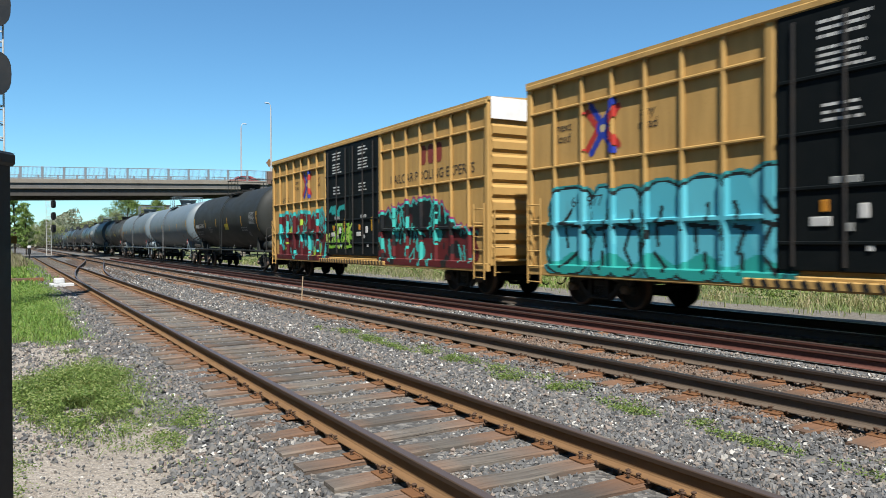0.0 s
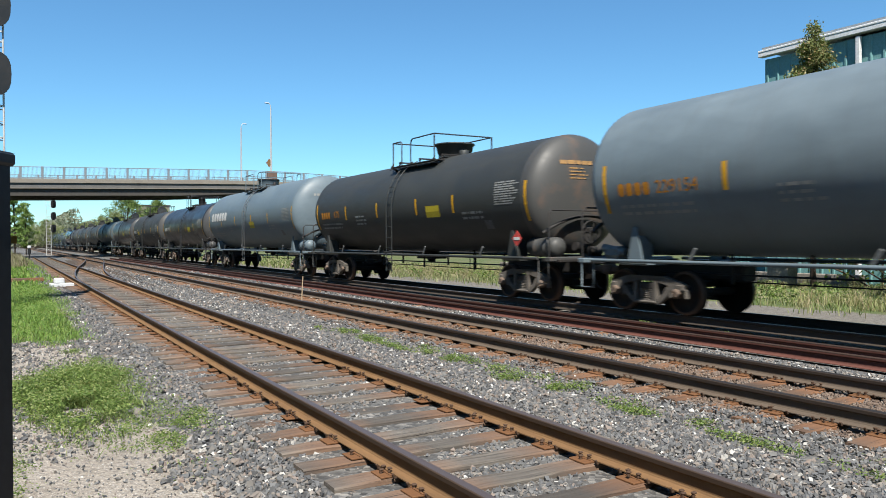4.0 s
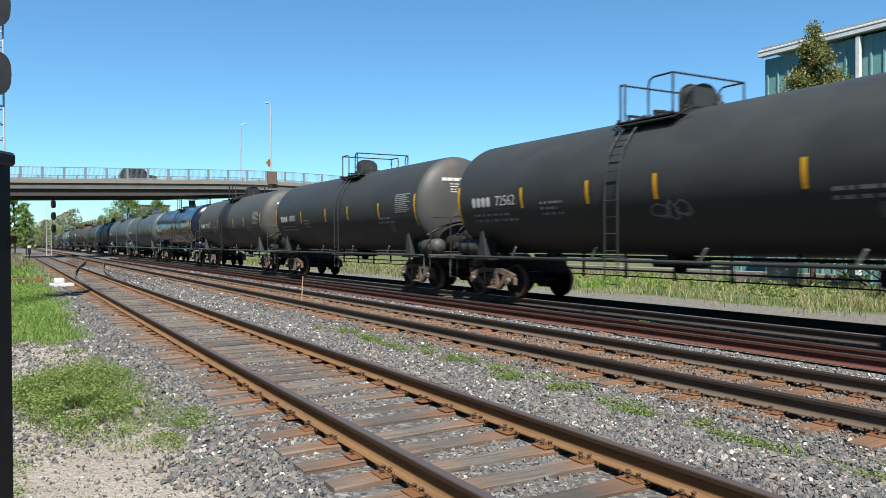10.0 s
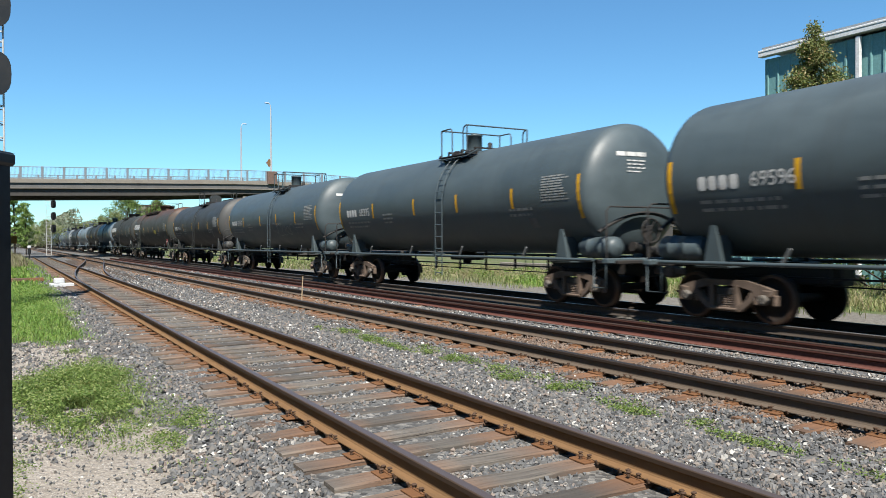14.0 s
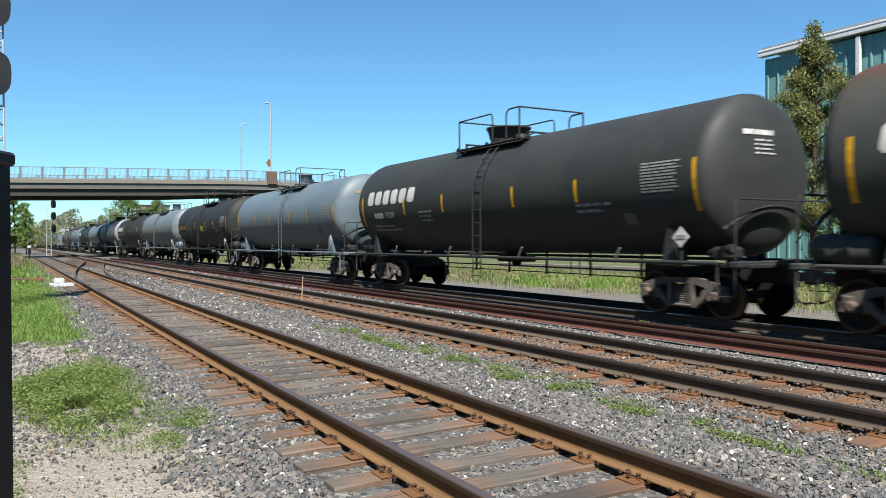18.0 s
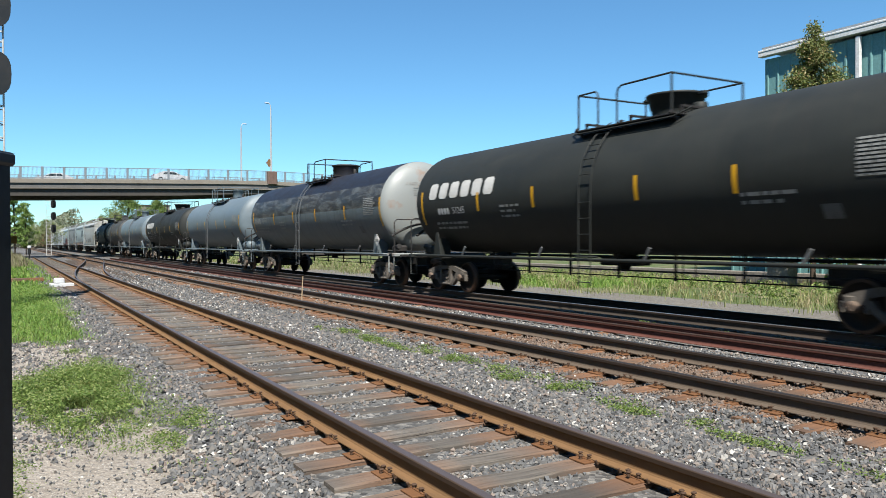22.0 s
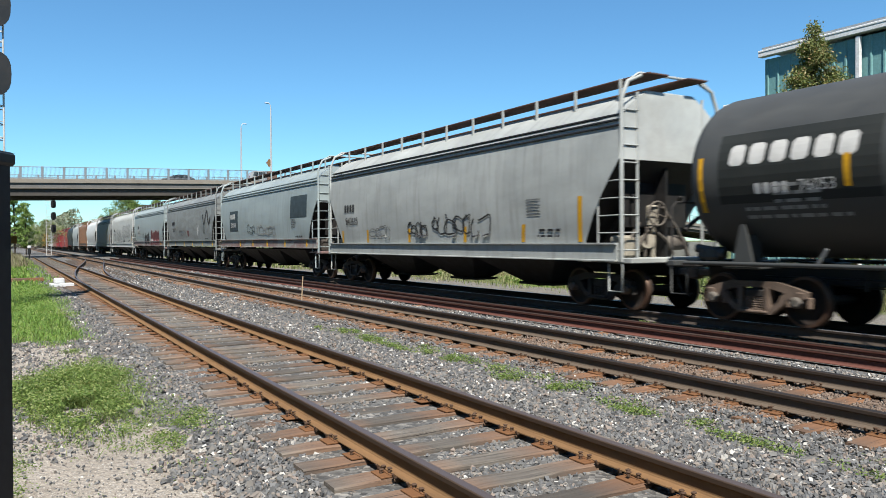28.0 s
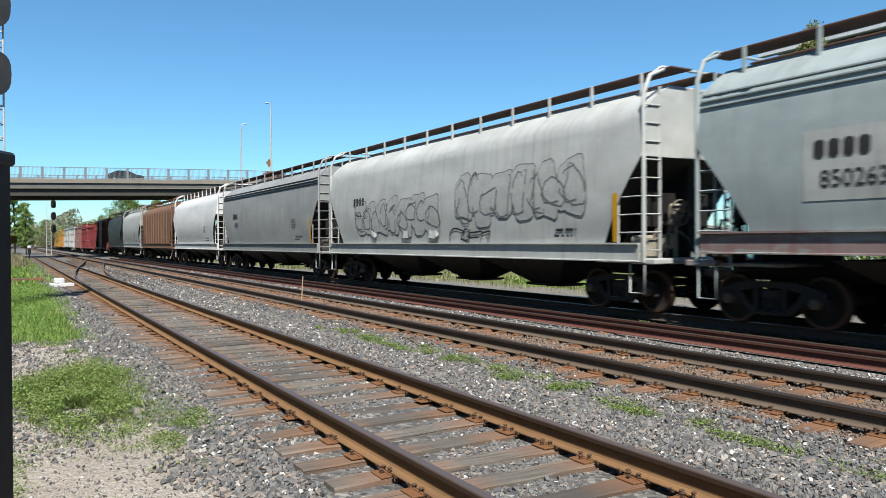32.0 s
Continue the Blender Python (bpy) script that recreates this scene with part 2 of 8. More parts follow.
# ---- ground and track materials ----
def ground_material():
    """Crushed stone along the tracks, sandy dirt beside the near track, turf farther off."""
    n = Nodes("ground_stone_and_turf")
    c = n.coords()
    x, y, _ = n.split(c)
    wob = n.math("MULTIPLY", n.math("SUBTRACT", n.noise(c, 0.45, 5, 0.6), 0.5), 5.0)
    wob2 = n.math("MULTIPLY", n.math("SUBTRACT", n.noise(c, 1.7, 5, 0.6), 0.5), 1.6)
    cells = n.node("TexVoronoi", Vector=c, Scale=19.0)
    stone = n.ramp(n.split(cells.outputs["Color"])[0], (0.0, rgb(0.05, 0.05, 0.05)), (0.45, rgb(0.11, 0.108, 0.105)), (0.85, rgb(0.19, 0.185, 0.175)), (1.0, rgb(0.34, 0.32, 0.29)))
    fine = n.noise(c, 55, 4, 0.65)
    grit = n.node("TexVoronoi", Vector=c, Scale=85.0)
    sand = n.ramp(n.split(grit.outputs["Color"])[0], (0.0, rgb(0.2, 0.175, 0.15)), (0.3, rgb(0.36, 0.32, 0.27)), (0.8, rgb(0.45, 0.4, 0.34)), (1.0, rgb(0.66, 0.62, 0.56)))
    sand = n.mix(n.math("MULTIPLY", fine, 0.5), sand, rgb(0.3, 0.26, 0.215))
    turf = n.mix(n.noise(c, 5.0, 5, 0.6), rgb(0.045, 0.085, 0.016), rgb(0.13, 0.17, 0.04))
    turf = n.mix(n.ramp(n.noise(c, 0.6, 3, 0.5), (0.45, 0.0), (0.7, 1.0)), turf, rgb(0.2, 0.17, 0.09))
    # sandy foreground
    near = n.math("MULTIPLY", n.math("LESS_THAN", n.math("ADD", x, n.math("MULTIPLY", wob2, 0.6)), 15.2), n.math("GREATER_THAN", n.math("ADD", n.math("SUBTRACT", y, n.math("MULTIPLY", x, 0.035)), n.math("MULTIPLY", wob2, 0.3)), -1.6))
    color = n.mix(near, stone, sand)
    # turf beside the near track and behind the far one
    left = n.math("MULTIPLY", n.math("GREATER_THAN", n.math("ADD", y, n.math("MULTIPLY", wob2, 0.35)), -1.45), n.math("GREATER_THAN", x, 15.0))
    back = n.math("LESS_THAN", n.math("ADD", y, n.math("MULTIPLY", wob, 0.35)), -18.2)
    far = n.math("GREATER_THAN", y, 14.0)
    color = n.mix(n.math("MAXIMUM", n.math("MAXIMUM", left, back), far), color, turf)
    color = n.mix(n.math("MULTIPLY", n.ramp(n.noise(c, 0.9, 4, 0.6), (0.5, 0.0), (0.8, 1.0)), 0.35), color, rgb(0.15, 0.12, 0.09))
    verge = n.math("LESS_THAN", n.math("ADD", y, n.math("MULTIPLY", wob2, 0.2)), -14.6)
    color = n.mix(n.math("MULTIPLY", n.math("MULTIPLY", verge, n.math("SUBTRACT", 1.0, back)), 0.6), color, n.mix(n.ramp(n.noise(c, 9, 6, 0.75), (0.35, 0.0), (0.65, 1.0)), rgb(0.1, 0.085, 0.07), rgb(0.33, 0.3, 0.25)))
    # fine grey-brown dust on the shoulder of the far track
    d = n.math("ABSOLUTE", n.math("SUBTRACT", y, -11.75))
    dust = n.ramp(n.math("ADD", d, n.math("MULTIPLY", n.math("SUBTRACT", n.noise(c, 1.4, 4, 0.6), 0.5), 0.6)), (0.55, 0.85), (0.95, 0.0))
    color = n.mix(dust, color, n.mix(n.noise(c, 14, 5, 0.7), rgb(0.085, 0.072, 0.06), rgb(0.2, 0.175, 0.15)))
    grime = n.math("MULTIPLY", n.math("GREATER_THAN", n.math("ADD", x, wob2), 31.0), n.math("MULTIPLY", n.math("LESS_THAN", x, 86.0), n.math("LESS_THAN", n.math("ABSOLUTE", n.math("ADD", n.math("SUBTRACT", y, TRACK_NEAR), n.math("MULTIPLY", wob2, 0.15))), 1.25)))
    color = n.mix(n.math("MULTIPLY", grime, 0.8), color, rgb(0.06, 0.048, 0.038))
    n.bump(n.math("ADD", n.math("ADD", cells.outputs["Distance"], n.math("MULTIPLY", fine, 0.4)), n.math("MULTIPLY", grit.outputs["Distance"], 0.25)), 0.7, 0.03)
    return n.done(color, 0.95)


def stone_material():
    n = Nodes("ballast_stone")
    r = n.node("NewGeometry").outputs["Random Per Island"]
    col = n.ramp(r, (0.0, rgb(0.09, 0.095, 0.102)), (0.3, rgb(0.138, 0.143, 0.151)), (0.55, rgb(0.19, 0.195, 0.199)), (0.74, rgb(0.237, 0.214, 0.19)), (0.88, rgb(0.304, 0.237, 0.199)), (0.95, rgb(0.399, 0.38, 0.351)), (1.0, rgb(0.807, 0.798, 0.76)))
    c = n.coords()
    col = n.mix(n.math("MULTIPLY", n.noise(c, 60, 4, 0.6), 0.35), col, rgb(0.12, 0.11, 0.1))
    y = n.split(c)["Y"]
    # brake dust and rust stain the stones by the running rails of the middle track
    d = n.math("ABSOLUTE", n.math("SUBTRACT", y, TRACK_MID))
    band = n.math("LESS_THAN", n.math("ADD", d, n.math("MULTIPLY", n.noise(c, 2.0, 3, 0.5), 0.5)), 1.35)
    col = n.mix(n.math("MULTIPLY", band, 0.55), col, rgb(0.2, 0.112, 0.058))
    n.bump(n.noise(c, 90, 3, 0.6), 0.3, 0.004)
    return n.done(col, 0.9)


def rail_material(name, side, side2, top=(0.3, 0.29, 0.3), top_rough=0.28):
    n = Nodes(name)
    c = n.coords()
    z = n.split(c)["Z"]
    streak = n.noise(n.stretch(c, 0.6, 6, 6), 4.0, 5, 0.65)
    body = n.mix(n.ramp(streak, (0.3, 0.0), (0.7, 1.0)), rgb(*side), rgb(*side2))
    body = n.mix(n.math("MULTIPLY", n.noise(c, 60, 3, 0.6), 0.4), body, rgb(0.06, 0.04, 0.03))
    flank = n.math("GREATER_THAN", z, -0.05)
    body = n.mix(n.math("MULTIPLY", flank, 0.85), body, rgb(0.045, 0.032, 0.026))
    head = n.math("GREATER_THAN", z, -0.006)
    n.bump(n.noise(c, 80, 3, 0.6), 0.15, 0.002)
    n.put(n.bsdf.inputs["Specular IOR Level"], 0.2)
    return n.done(n.mix(head, body, rgb(*top)), n.mix(head, (0.75, 0.75, 0.75, 1), (top_rough, top_rough, top_rough, 1)), n.math("MULTIPLY", head, 0.4))


def wood_material(name, a, b, rust=0.0):
    n = Nodes(name)
    c = n.coords()
    rnd = n.node("ObjectInfo").outputs["Random"]
    shift = n.node("VectorMath")
    shift.operation = "ADD"
    n.put(shift.inputs[0], c)
    comb = n.node("CombineXYZ", X=n.math("MULTIPLY", rnd, 30.0), Y=n.math("MULTIPLY", rnd, 17.0), Z=0.0)
    n.put(shift.inputs[1], comb.outputs[0])
    grain = n.noise(n.stretch(shift.outputs[0], 26, 1.2, 26), 1.0, 6, 0.65, 0.3)
    blot = n.noise(shift.outputs[0], 2.5, 4, 0.6)
    col = n.mix(n.ramp(grain, (0.3, 0.0), (0.7, 1.0)), rgb(*a), rgb(*b))
    col = n.mix(n.math("MULTIPLY", n.math("POWER", rnd, 2.0), 0.8), col, rgb(*[k * 0.4 for k in a]))
    col = n.mix(n.math("MULTIPLY", n.ramp(blot, (0.42, 0.0), (0.7, 1.0)), 0.45), col, rgb(0.075, 0.055, 0.045))
    if rust:
        y = n.split(c)["Y"]
        d = n.math("ABSOLUTE", n.math("SUBTRACT", n.math("ABSOLUTE", y), 0.754))
        ring = n.ramp(n.math("ADD", d, n.math("MULTIPLY", n.math("SUBTRACT", blot, 0.5), 0.35)), (0.2, 1.0), (0.6, 0.0))
        col = n.mix(n.math("MULTIPLY", ring, rust), col, rgb(0.27, 0.12, 0.05))
    split = n.noise(n.stretch(shift.outputs[0], 60, 0.7, 60), 1.0, 4, 0.6, 0.2)
    col = n.mix(n.ramp(split, (0.3, 0.8), (0.4, 0.0)), col, rgb(0.03, 0.024, 0.02))
    n.bump(n.math("ADD", grain, n.ramp(split, (0.3, 0.0), (0.42, 0.8))), 0.7, 0.012)
    return n.done(col, 0.9)


M["ground"] = ground_material()
M["stone"] = stone_material()
M["rail_near"] = rail_material("rail_rust_warm", (0.31, 0.175, 0.08), (0.2, 0.115, 0.055), (0.15, 0.12, 0.115), 0.45)
M["rail_mid"] = rail_material("rail_rust_grey", (0.19, 0.148, 0.112), (0.13, 0.1, 0.077), (0.055, 0.05, 0.052), 0.45)
M["rail_far"] = rail_material("rail_grime", (0.08, 0.066, 0.054), (0.05, 0.042, 0.037), (0.22, 0.21, 0.21), 0.3)
M["rail_spare"] = rail_material("rail_red_rust", (0.2, 0.078, 0.06), (0.13, 0.05, 0.04), (0.25, 0.105, 0.085), 0.6)
M["tie_near"] = wood_material("weathered_tie_wood", (0.105, 0.09, 0.076), (0.255, 0.23, 0.195), 0.5)
M["tie_points"] = wood_material("creosoted_tie_wood", (0.05, 0.038, 0.03), (0.1, 0.076, 0.058), 0.2)
M["tie_mid"] = wood_material("stained_tie_wood", (0.13, 0.08, 0.05), (0.22, 0.135, 0.085), 0.8)
M["plate"] = plain("rusty_plate", (0.21, 0.1, 0.045), 0.8, dirty=0.5, dirt=(0.12, 0.05, 0.025), scale=9)
M["spike"] = plain("spike_iron", (0.12, 0.07, 0.045), 0.75, dirty=0.5)
M["concrete"] = plain("bridge_concrete", (0.3, 0.27, 0.23), 0.85, dirty=0.5, dirt=(0.2, 0.175, 0.15), scale=0.6)
M["fascia_concrete"] = plain("fascia_concrete", (0.17, 0.165, 0.16), 0.85, dirty=0.5, dirt=(0.12, 0.11, 0.1), scale=0.6)
M["railing"] = plain("railing_grey", (0.27, 0.3, 0.33), 0.5, 0.1, dirty=0.2, vary=0.12)
M["pilaster"] = plain("pilaster_brown", (0.2, 0.135, 0.11), 0.85, dirty=0.4)
# darker than the fascia: shade under the deck is put into the colour
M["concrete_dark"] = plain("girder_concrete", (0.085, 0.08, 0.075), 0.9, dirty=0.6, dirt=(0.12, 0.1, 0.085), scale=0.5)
M["galvanised"] = plain("galvanised_rail", (0.5, 0.53, 0.55), 0.45, 0.35, dirty=0.2, vary=0.12)
M["asphalt"] = plain("asphalt", (0.05, 0.05, 0.05), 0.9, dirty=0.2)


# ---- ground ----
def height(x, y):
    """Level of the ground, by the plan."""
    z = -0.245 + 0.02 * noise.noise(Vector((x * 0.8, y * 0.8, 0))) + 0.03 * noise.noise(Vector((x * 0.21, y * 0.21, 5)))
    for k, c in enumerate((TRACK_NEAR, TRACK_MID, TRACK_FAR)):
        d = abs(y - c)
        if d < 1.7 and -60 < x < 140:
            z = max(z, -0.235)
    if -6.3 < y < -5.2:
        z -= 0.05 * (1 - abs(y + 5.75) / 0.55)
    if y < -16:
        z -= 0.012 * min(20, -16 - y)
    return z


def build_ground():
    xs = [-3000, -900, -300, -120, -60, -30, -15] + [-8 + 0.35 * i for i in range(190)] + [60, 64, 70, 78, 88, 100, 120, 150, 200, 300, 500, 900, 1800, 4000]
    ys = [-3000, -900, -300, -150, -90, -60, -45] + [-36 + 0.35 * i for i in range(130)] + [11, 13, 16, 22, 30, 45, 70, 120, 300, 900, 3000]
    g = Shape()
    g.strip([[(x, y, height(x, y)) for x in xs] for y in ys], True)
    solid("ground", g, M["ground"], "stony ground with crushed grey ballast, sand and turf beside the tracks", "ground", kind="structure")


build_ground()


# ---- tracks ----
RAIL = [(-0.07, -0.172), (0.07, -0.172), (0.07, -0.163), (0.018, -0.145), (0.009, -0.13), (0.009, -0.055), (0.034, -0.043), (0.0365, -0.012), (0.03, -0.002), (0.02, 0.0),
        (-0.02, 0.0), (-0.03, -0.002), (-0.0365, -0.012), (-0.034, -0.043), (-0.009, -0.055), (-0.009, -0.13), (-0.018, -0.145), (-0.07, -0.163)]


def rail(name, path, material, parent, label="", drop=0.0):
    """A rail swept along points (x, y)."""
    s = Shape()
    rows = []
    for k, (x, y) in enumerate(path):
        a, b = path[max(0, k - 1)], path[min(len(path) - 1, k + 1)]
        d = Vector((b[0] - a[0], b[1] - a[1])).normalized()
        rows.append([(x - d.y * u, y + d.x * u, z + drop) for u, z in RAIL + RAIL[:1]])
    s.strip([r[::-1] for r in rows])
    for r, flip in ((rows[0], False), (rows[-1], True)):
        s.add(r[:-1], [tuple(range(len(RAIL)))[::1 if flip else -1]])
    return part(name, s, material, parent, label)


def tie_mesh(name, material, length=2.6, seed=0):
    rnd = random.Random(seed)
    s = Shape()
    n = 9
    rows = []
    for k in range(n):
        y = -length / 2 + length * k / (n - 1)
        w = 0.112 + rnd.uniform(-0.006, 0.006)
        t = TIE_TOP + rnd.uniform(-0.009, 0.004)
        rows.append([(-w, y, -0.36), (-w, y, t - 0.012), (-w + 0.012, y, t), (0.0, y, t + rnd.uniform(-0.006, 0.002)), (w - 0.012, y, t), (w, y, t - 0.012), (w, y, -0.36)])
    s.strip(rows)
    s.add(rows[0], [tuple(range(7))])
    s.add(rows[-1], [tuple(range(7))[::-1]])
    return s.mesh(name, (material,))


def plate_mesh(material):
    s = Shape()
    s.box((0, 0, TIE_TOP + 0.008), (0.19, 0.34, 0.016), bevel=0.004)
    s.box((0, 0.085, TIE_TOP + 0.019), (0.185, 0.02, 0.01), bevel=0.003)
    s.box((0, -0.085, TIE_TOP + 0.019), (0.185, 0.02, 0.01), bevel=0.003)
    return s.mesh("tie_plate", (material,))


def spike_mesh(material):
    s = Shape()
    s.box((0, 0, TIE_TOP + 0.022), (0.017, 0.017, 0.03), bevel=0.002)
    s.box((0, 0.006, TIE_TOP + 0.039), (0.03, 0.036, 0.014), bevel=0.005)
    return s.mesh("spike", (material,))


def anchor_mesh(material):
    s = Shape()
    s.pipe([(0, 0.095, -0.150), (0, 0.09, -0.178), (0, 0.0, -0.19), (0, -0.085, -0.180), (0, -0.1, -0.16), (0, -0.085, -0.143), (0, -0.062, -0.142)], 0.011, 6)
    return s.mesh("rail_anchor", (material,))


def build_track(name, label, centre, rails, tie_material, lean, first, seen, full, last, spikes_to, step=0.54, buried=0.0):
    """rails: material; ties with all fittings to spikes_to, single ties to full, then one joined row to last."""
    t = thing(name, label, "railway track", kind="structure")
    for side in (0.754, -0.754):
        n = 12
        rail("rail", [(first + (last - first) * k / n, centre + side + lean * (first + (last - first) * k / n)) for k in range(n + 1)], rails, t)
    rnd = random.Random(int(-centre * 10))
    kinds = [tie_mesh("tie", tie_material, seed=k) for k in range(6)]
    plate, spike, anchor = plate_mesh(M["plate"]), spike_mesh(M["spike"]), anchor_mesh(M["spike"])
    rest = Shape()
    x = first
    while x < last:
        x += step + rnd.uniform(-0.05, 0.05)
        cy = centre + lean * x
        turn = rnd.uniform(-1.6, 1.6)
        sunk = (rnd.uniform(-0.012, 0.003) if rnd.random() < 0.85 else -0.03) - buried
        if seen < x < full:
            tie = new("tie", kinds[rnd.randrange(6)])
            tie.parent = t
            tie.matrix_basis = pose(x, cy + rnd.uniform(-0.06, 0.06), sunk, 0, 0, turn)
            if x > 34 or spikes_to == 0:
                continue
            off = tie.matrix_basis.inverted()
            for side in (0.754, -0.754):
                p = new("tie_plate", plate)
                p.parent = tie
                p.matrix_basis = off @ pose(x, cy + side, max(sunk, -0.012), 0, 0, turn * 0.5)
                if x < spikes_to:
                    for u, v, r in ((-0.05, 0.085, 180), (0.055, 0.085, 180), (-0.055, -0.085, 0), (0.05, -0.085, 0), (0.0, 0.13, 180), (0.01, -0.13, 0)):
                        if rnd.random() < 0.85:
                            k = new("spike", spike)
                            k.parent = tie
                            k.matrix_basis = off @ pose(x + u, cy + side + v, 0.003 + rnd.uniform(0, 0.02), 0, 0, r + rnd.uniform(-12, 12))
                    for u in (-0.14, 0.14):
                        if rnd.random() < 0.8:
                            k = new("rail_anchor", anchor)
                            k.parent = tie
                            k.matrix_basis = off @ pose(x + u, cy + side, 0, 0, 0, rnd.uniform(-4, 4))
        else:
            rest.box((x, cy, TIE_TOP - 0.08 - buried), (0.23, 2.6, 0.16))
    if rest.v:
        tagged(part("ties_far", rest, tie_material, t), kind="stuff")
    return t


track_near = build_track("track_near", "near siding track with warm rusty rails on weathered wooden ties", TRACK_NEAR, M["rail_near"], M["tie_near"], LEAN_NEAR, -6, 1.0, 60, 100, 10)
build_track("track_middle", "middle main track with grey-brown rails and rust-stained ties", TRACK_MID, M["rail_mid"], M["tie_mid"], 0, -8, 3.2, 50, 700, 9.5)
track_far = build_track("track_far", "far main track with polished rails under the train", TRACK_FAR, M["rail_far"], M["tie_mid"], 0, -30, 6, 34, 700, 0, buried=0.055)


def smoothstep(a, b, x):
    u = min(1, max(0, (x - a) / (b - a)))
    return u * u * (3 - 2 * u)


def build_turnout():
    """The lead that leaves the near track beyond the points and joins the middle one."""
    t = thing("turnout", "railway turnout with curved rails between the near and middle tracks", "railway track", kind="structure")
    for off in (0.754, -0.754):
        path = []
        for k in range(30):
            x = 31 + 56 * k / 29
            y = TRACK_NEAR + LEAN_NEAR * x + (TRACK_MID - TRACK_NEAR) * smoothstep(31, 92, x)
            path.append((x, y + off))
        rail("closure_rail", path, M["rail_near"], t, "curved closure rail")
    mesh = tie_mesh("tie", M["tie_points"], 4.2, 9)
    rnd = random.Random(4)
    for k in range(88):
        x = 33 + 0.62 * k
        y = TRACK_NEAR + (TRACK_MID - TRACK_NEAR) * smoothstep(31, 92, x)
        o = new("tie", mesh)
        o.parent = t
        o.matrix_basis = pose(x, y, -0.016 + rnd.uniform(-0.006, 0.0), 0, 0, rnd.uniform(-1, 1))
    return t


build_turnout()

spare = thing("spare_rails", "two red-rusted spare rails lying side by side between the tracks", "spare rail", kind="structure")
for y0, slope in ((-10.12, 0.004), (-10.76, 0.001)):
    rail("spare_rail", [(x, y0 + slope * x + 0.02 * math.sin(x * 0.35 + y0)) for x in range(-8, 90, 2)], M["rail_spare"], spare, "long rust-red rail", drop=-0.03)
sleeper = tie_mesh("tie", M["tie_mid"], 1.4, 21)
for k in range(12):
    o = new("tie", sleeper)
    o.parent = spare
    o.matrix_basis = pose(-4 + 7.5 * k, -10.45, -0.02, 0, 0, 3)


# ---- the bridge over the tracks ----
def deck(y):
    d = y + 32
    return max(0.1, 9.81 - (0.028 if d > 0 else 0.04) * (math.sqrt(d * d + 25) - 5) - 0.05 * max(0.0, abs(d) - 45))


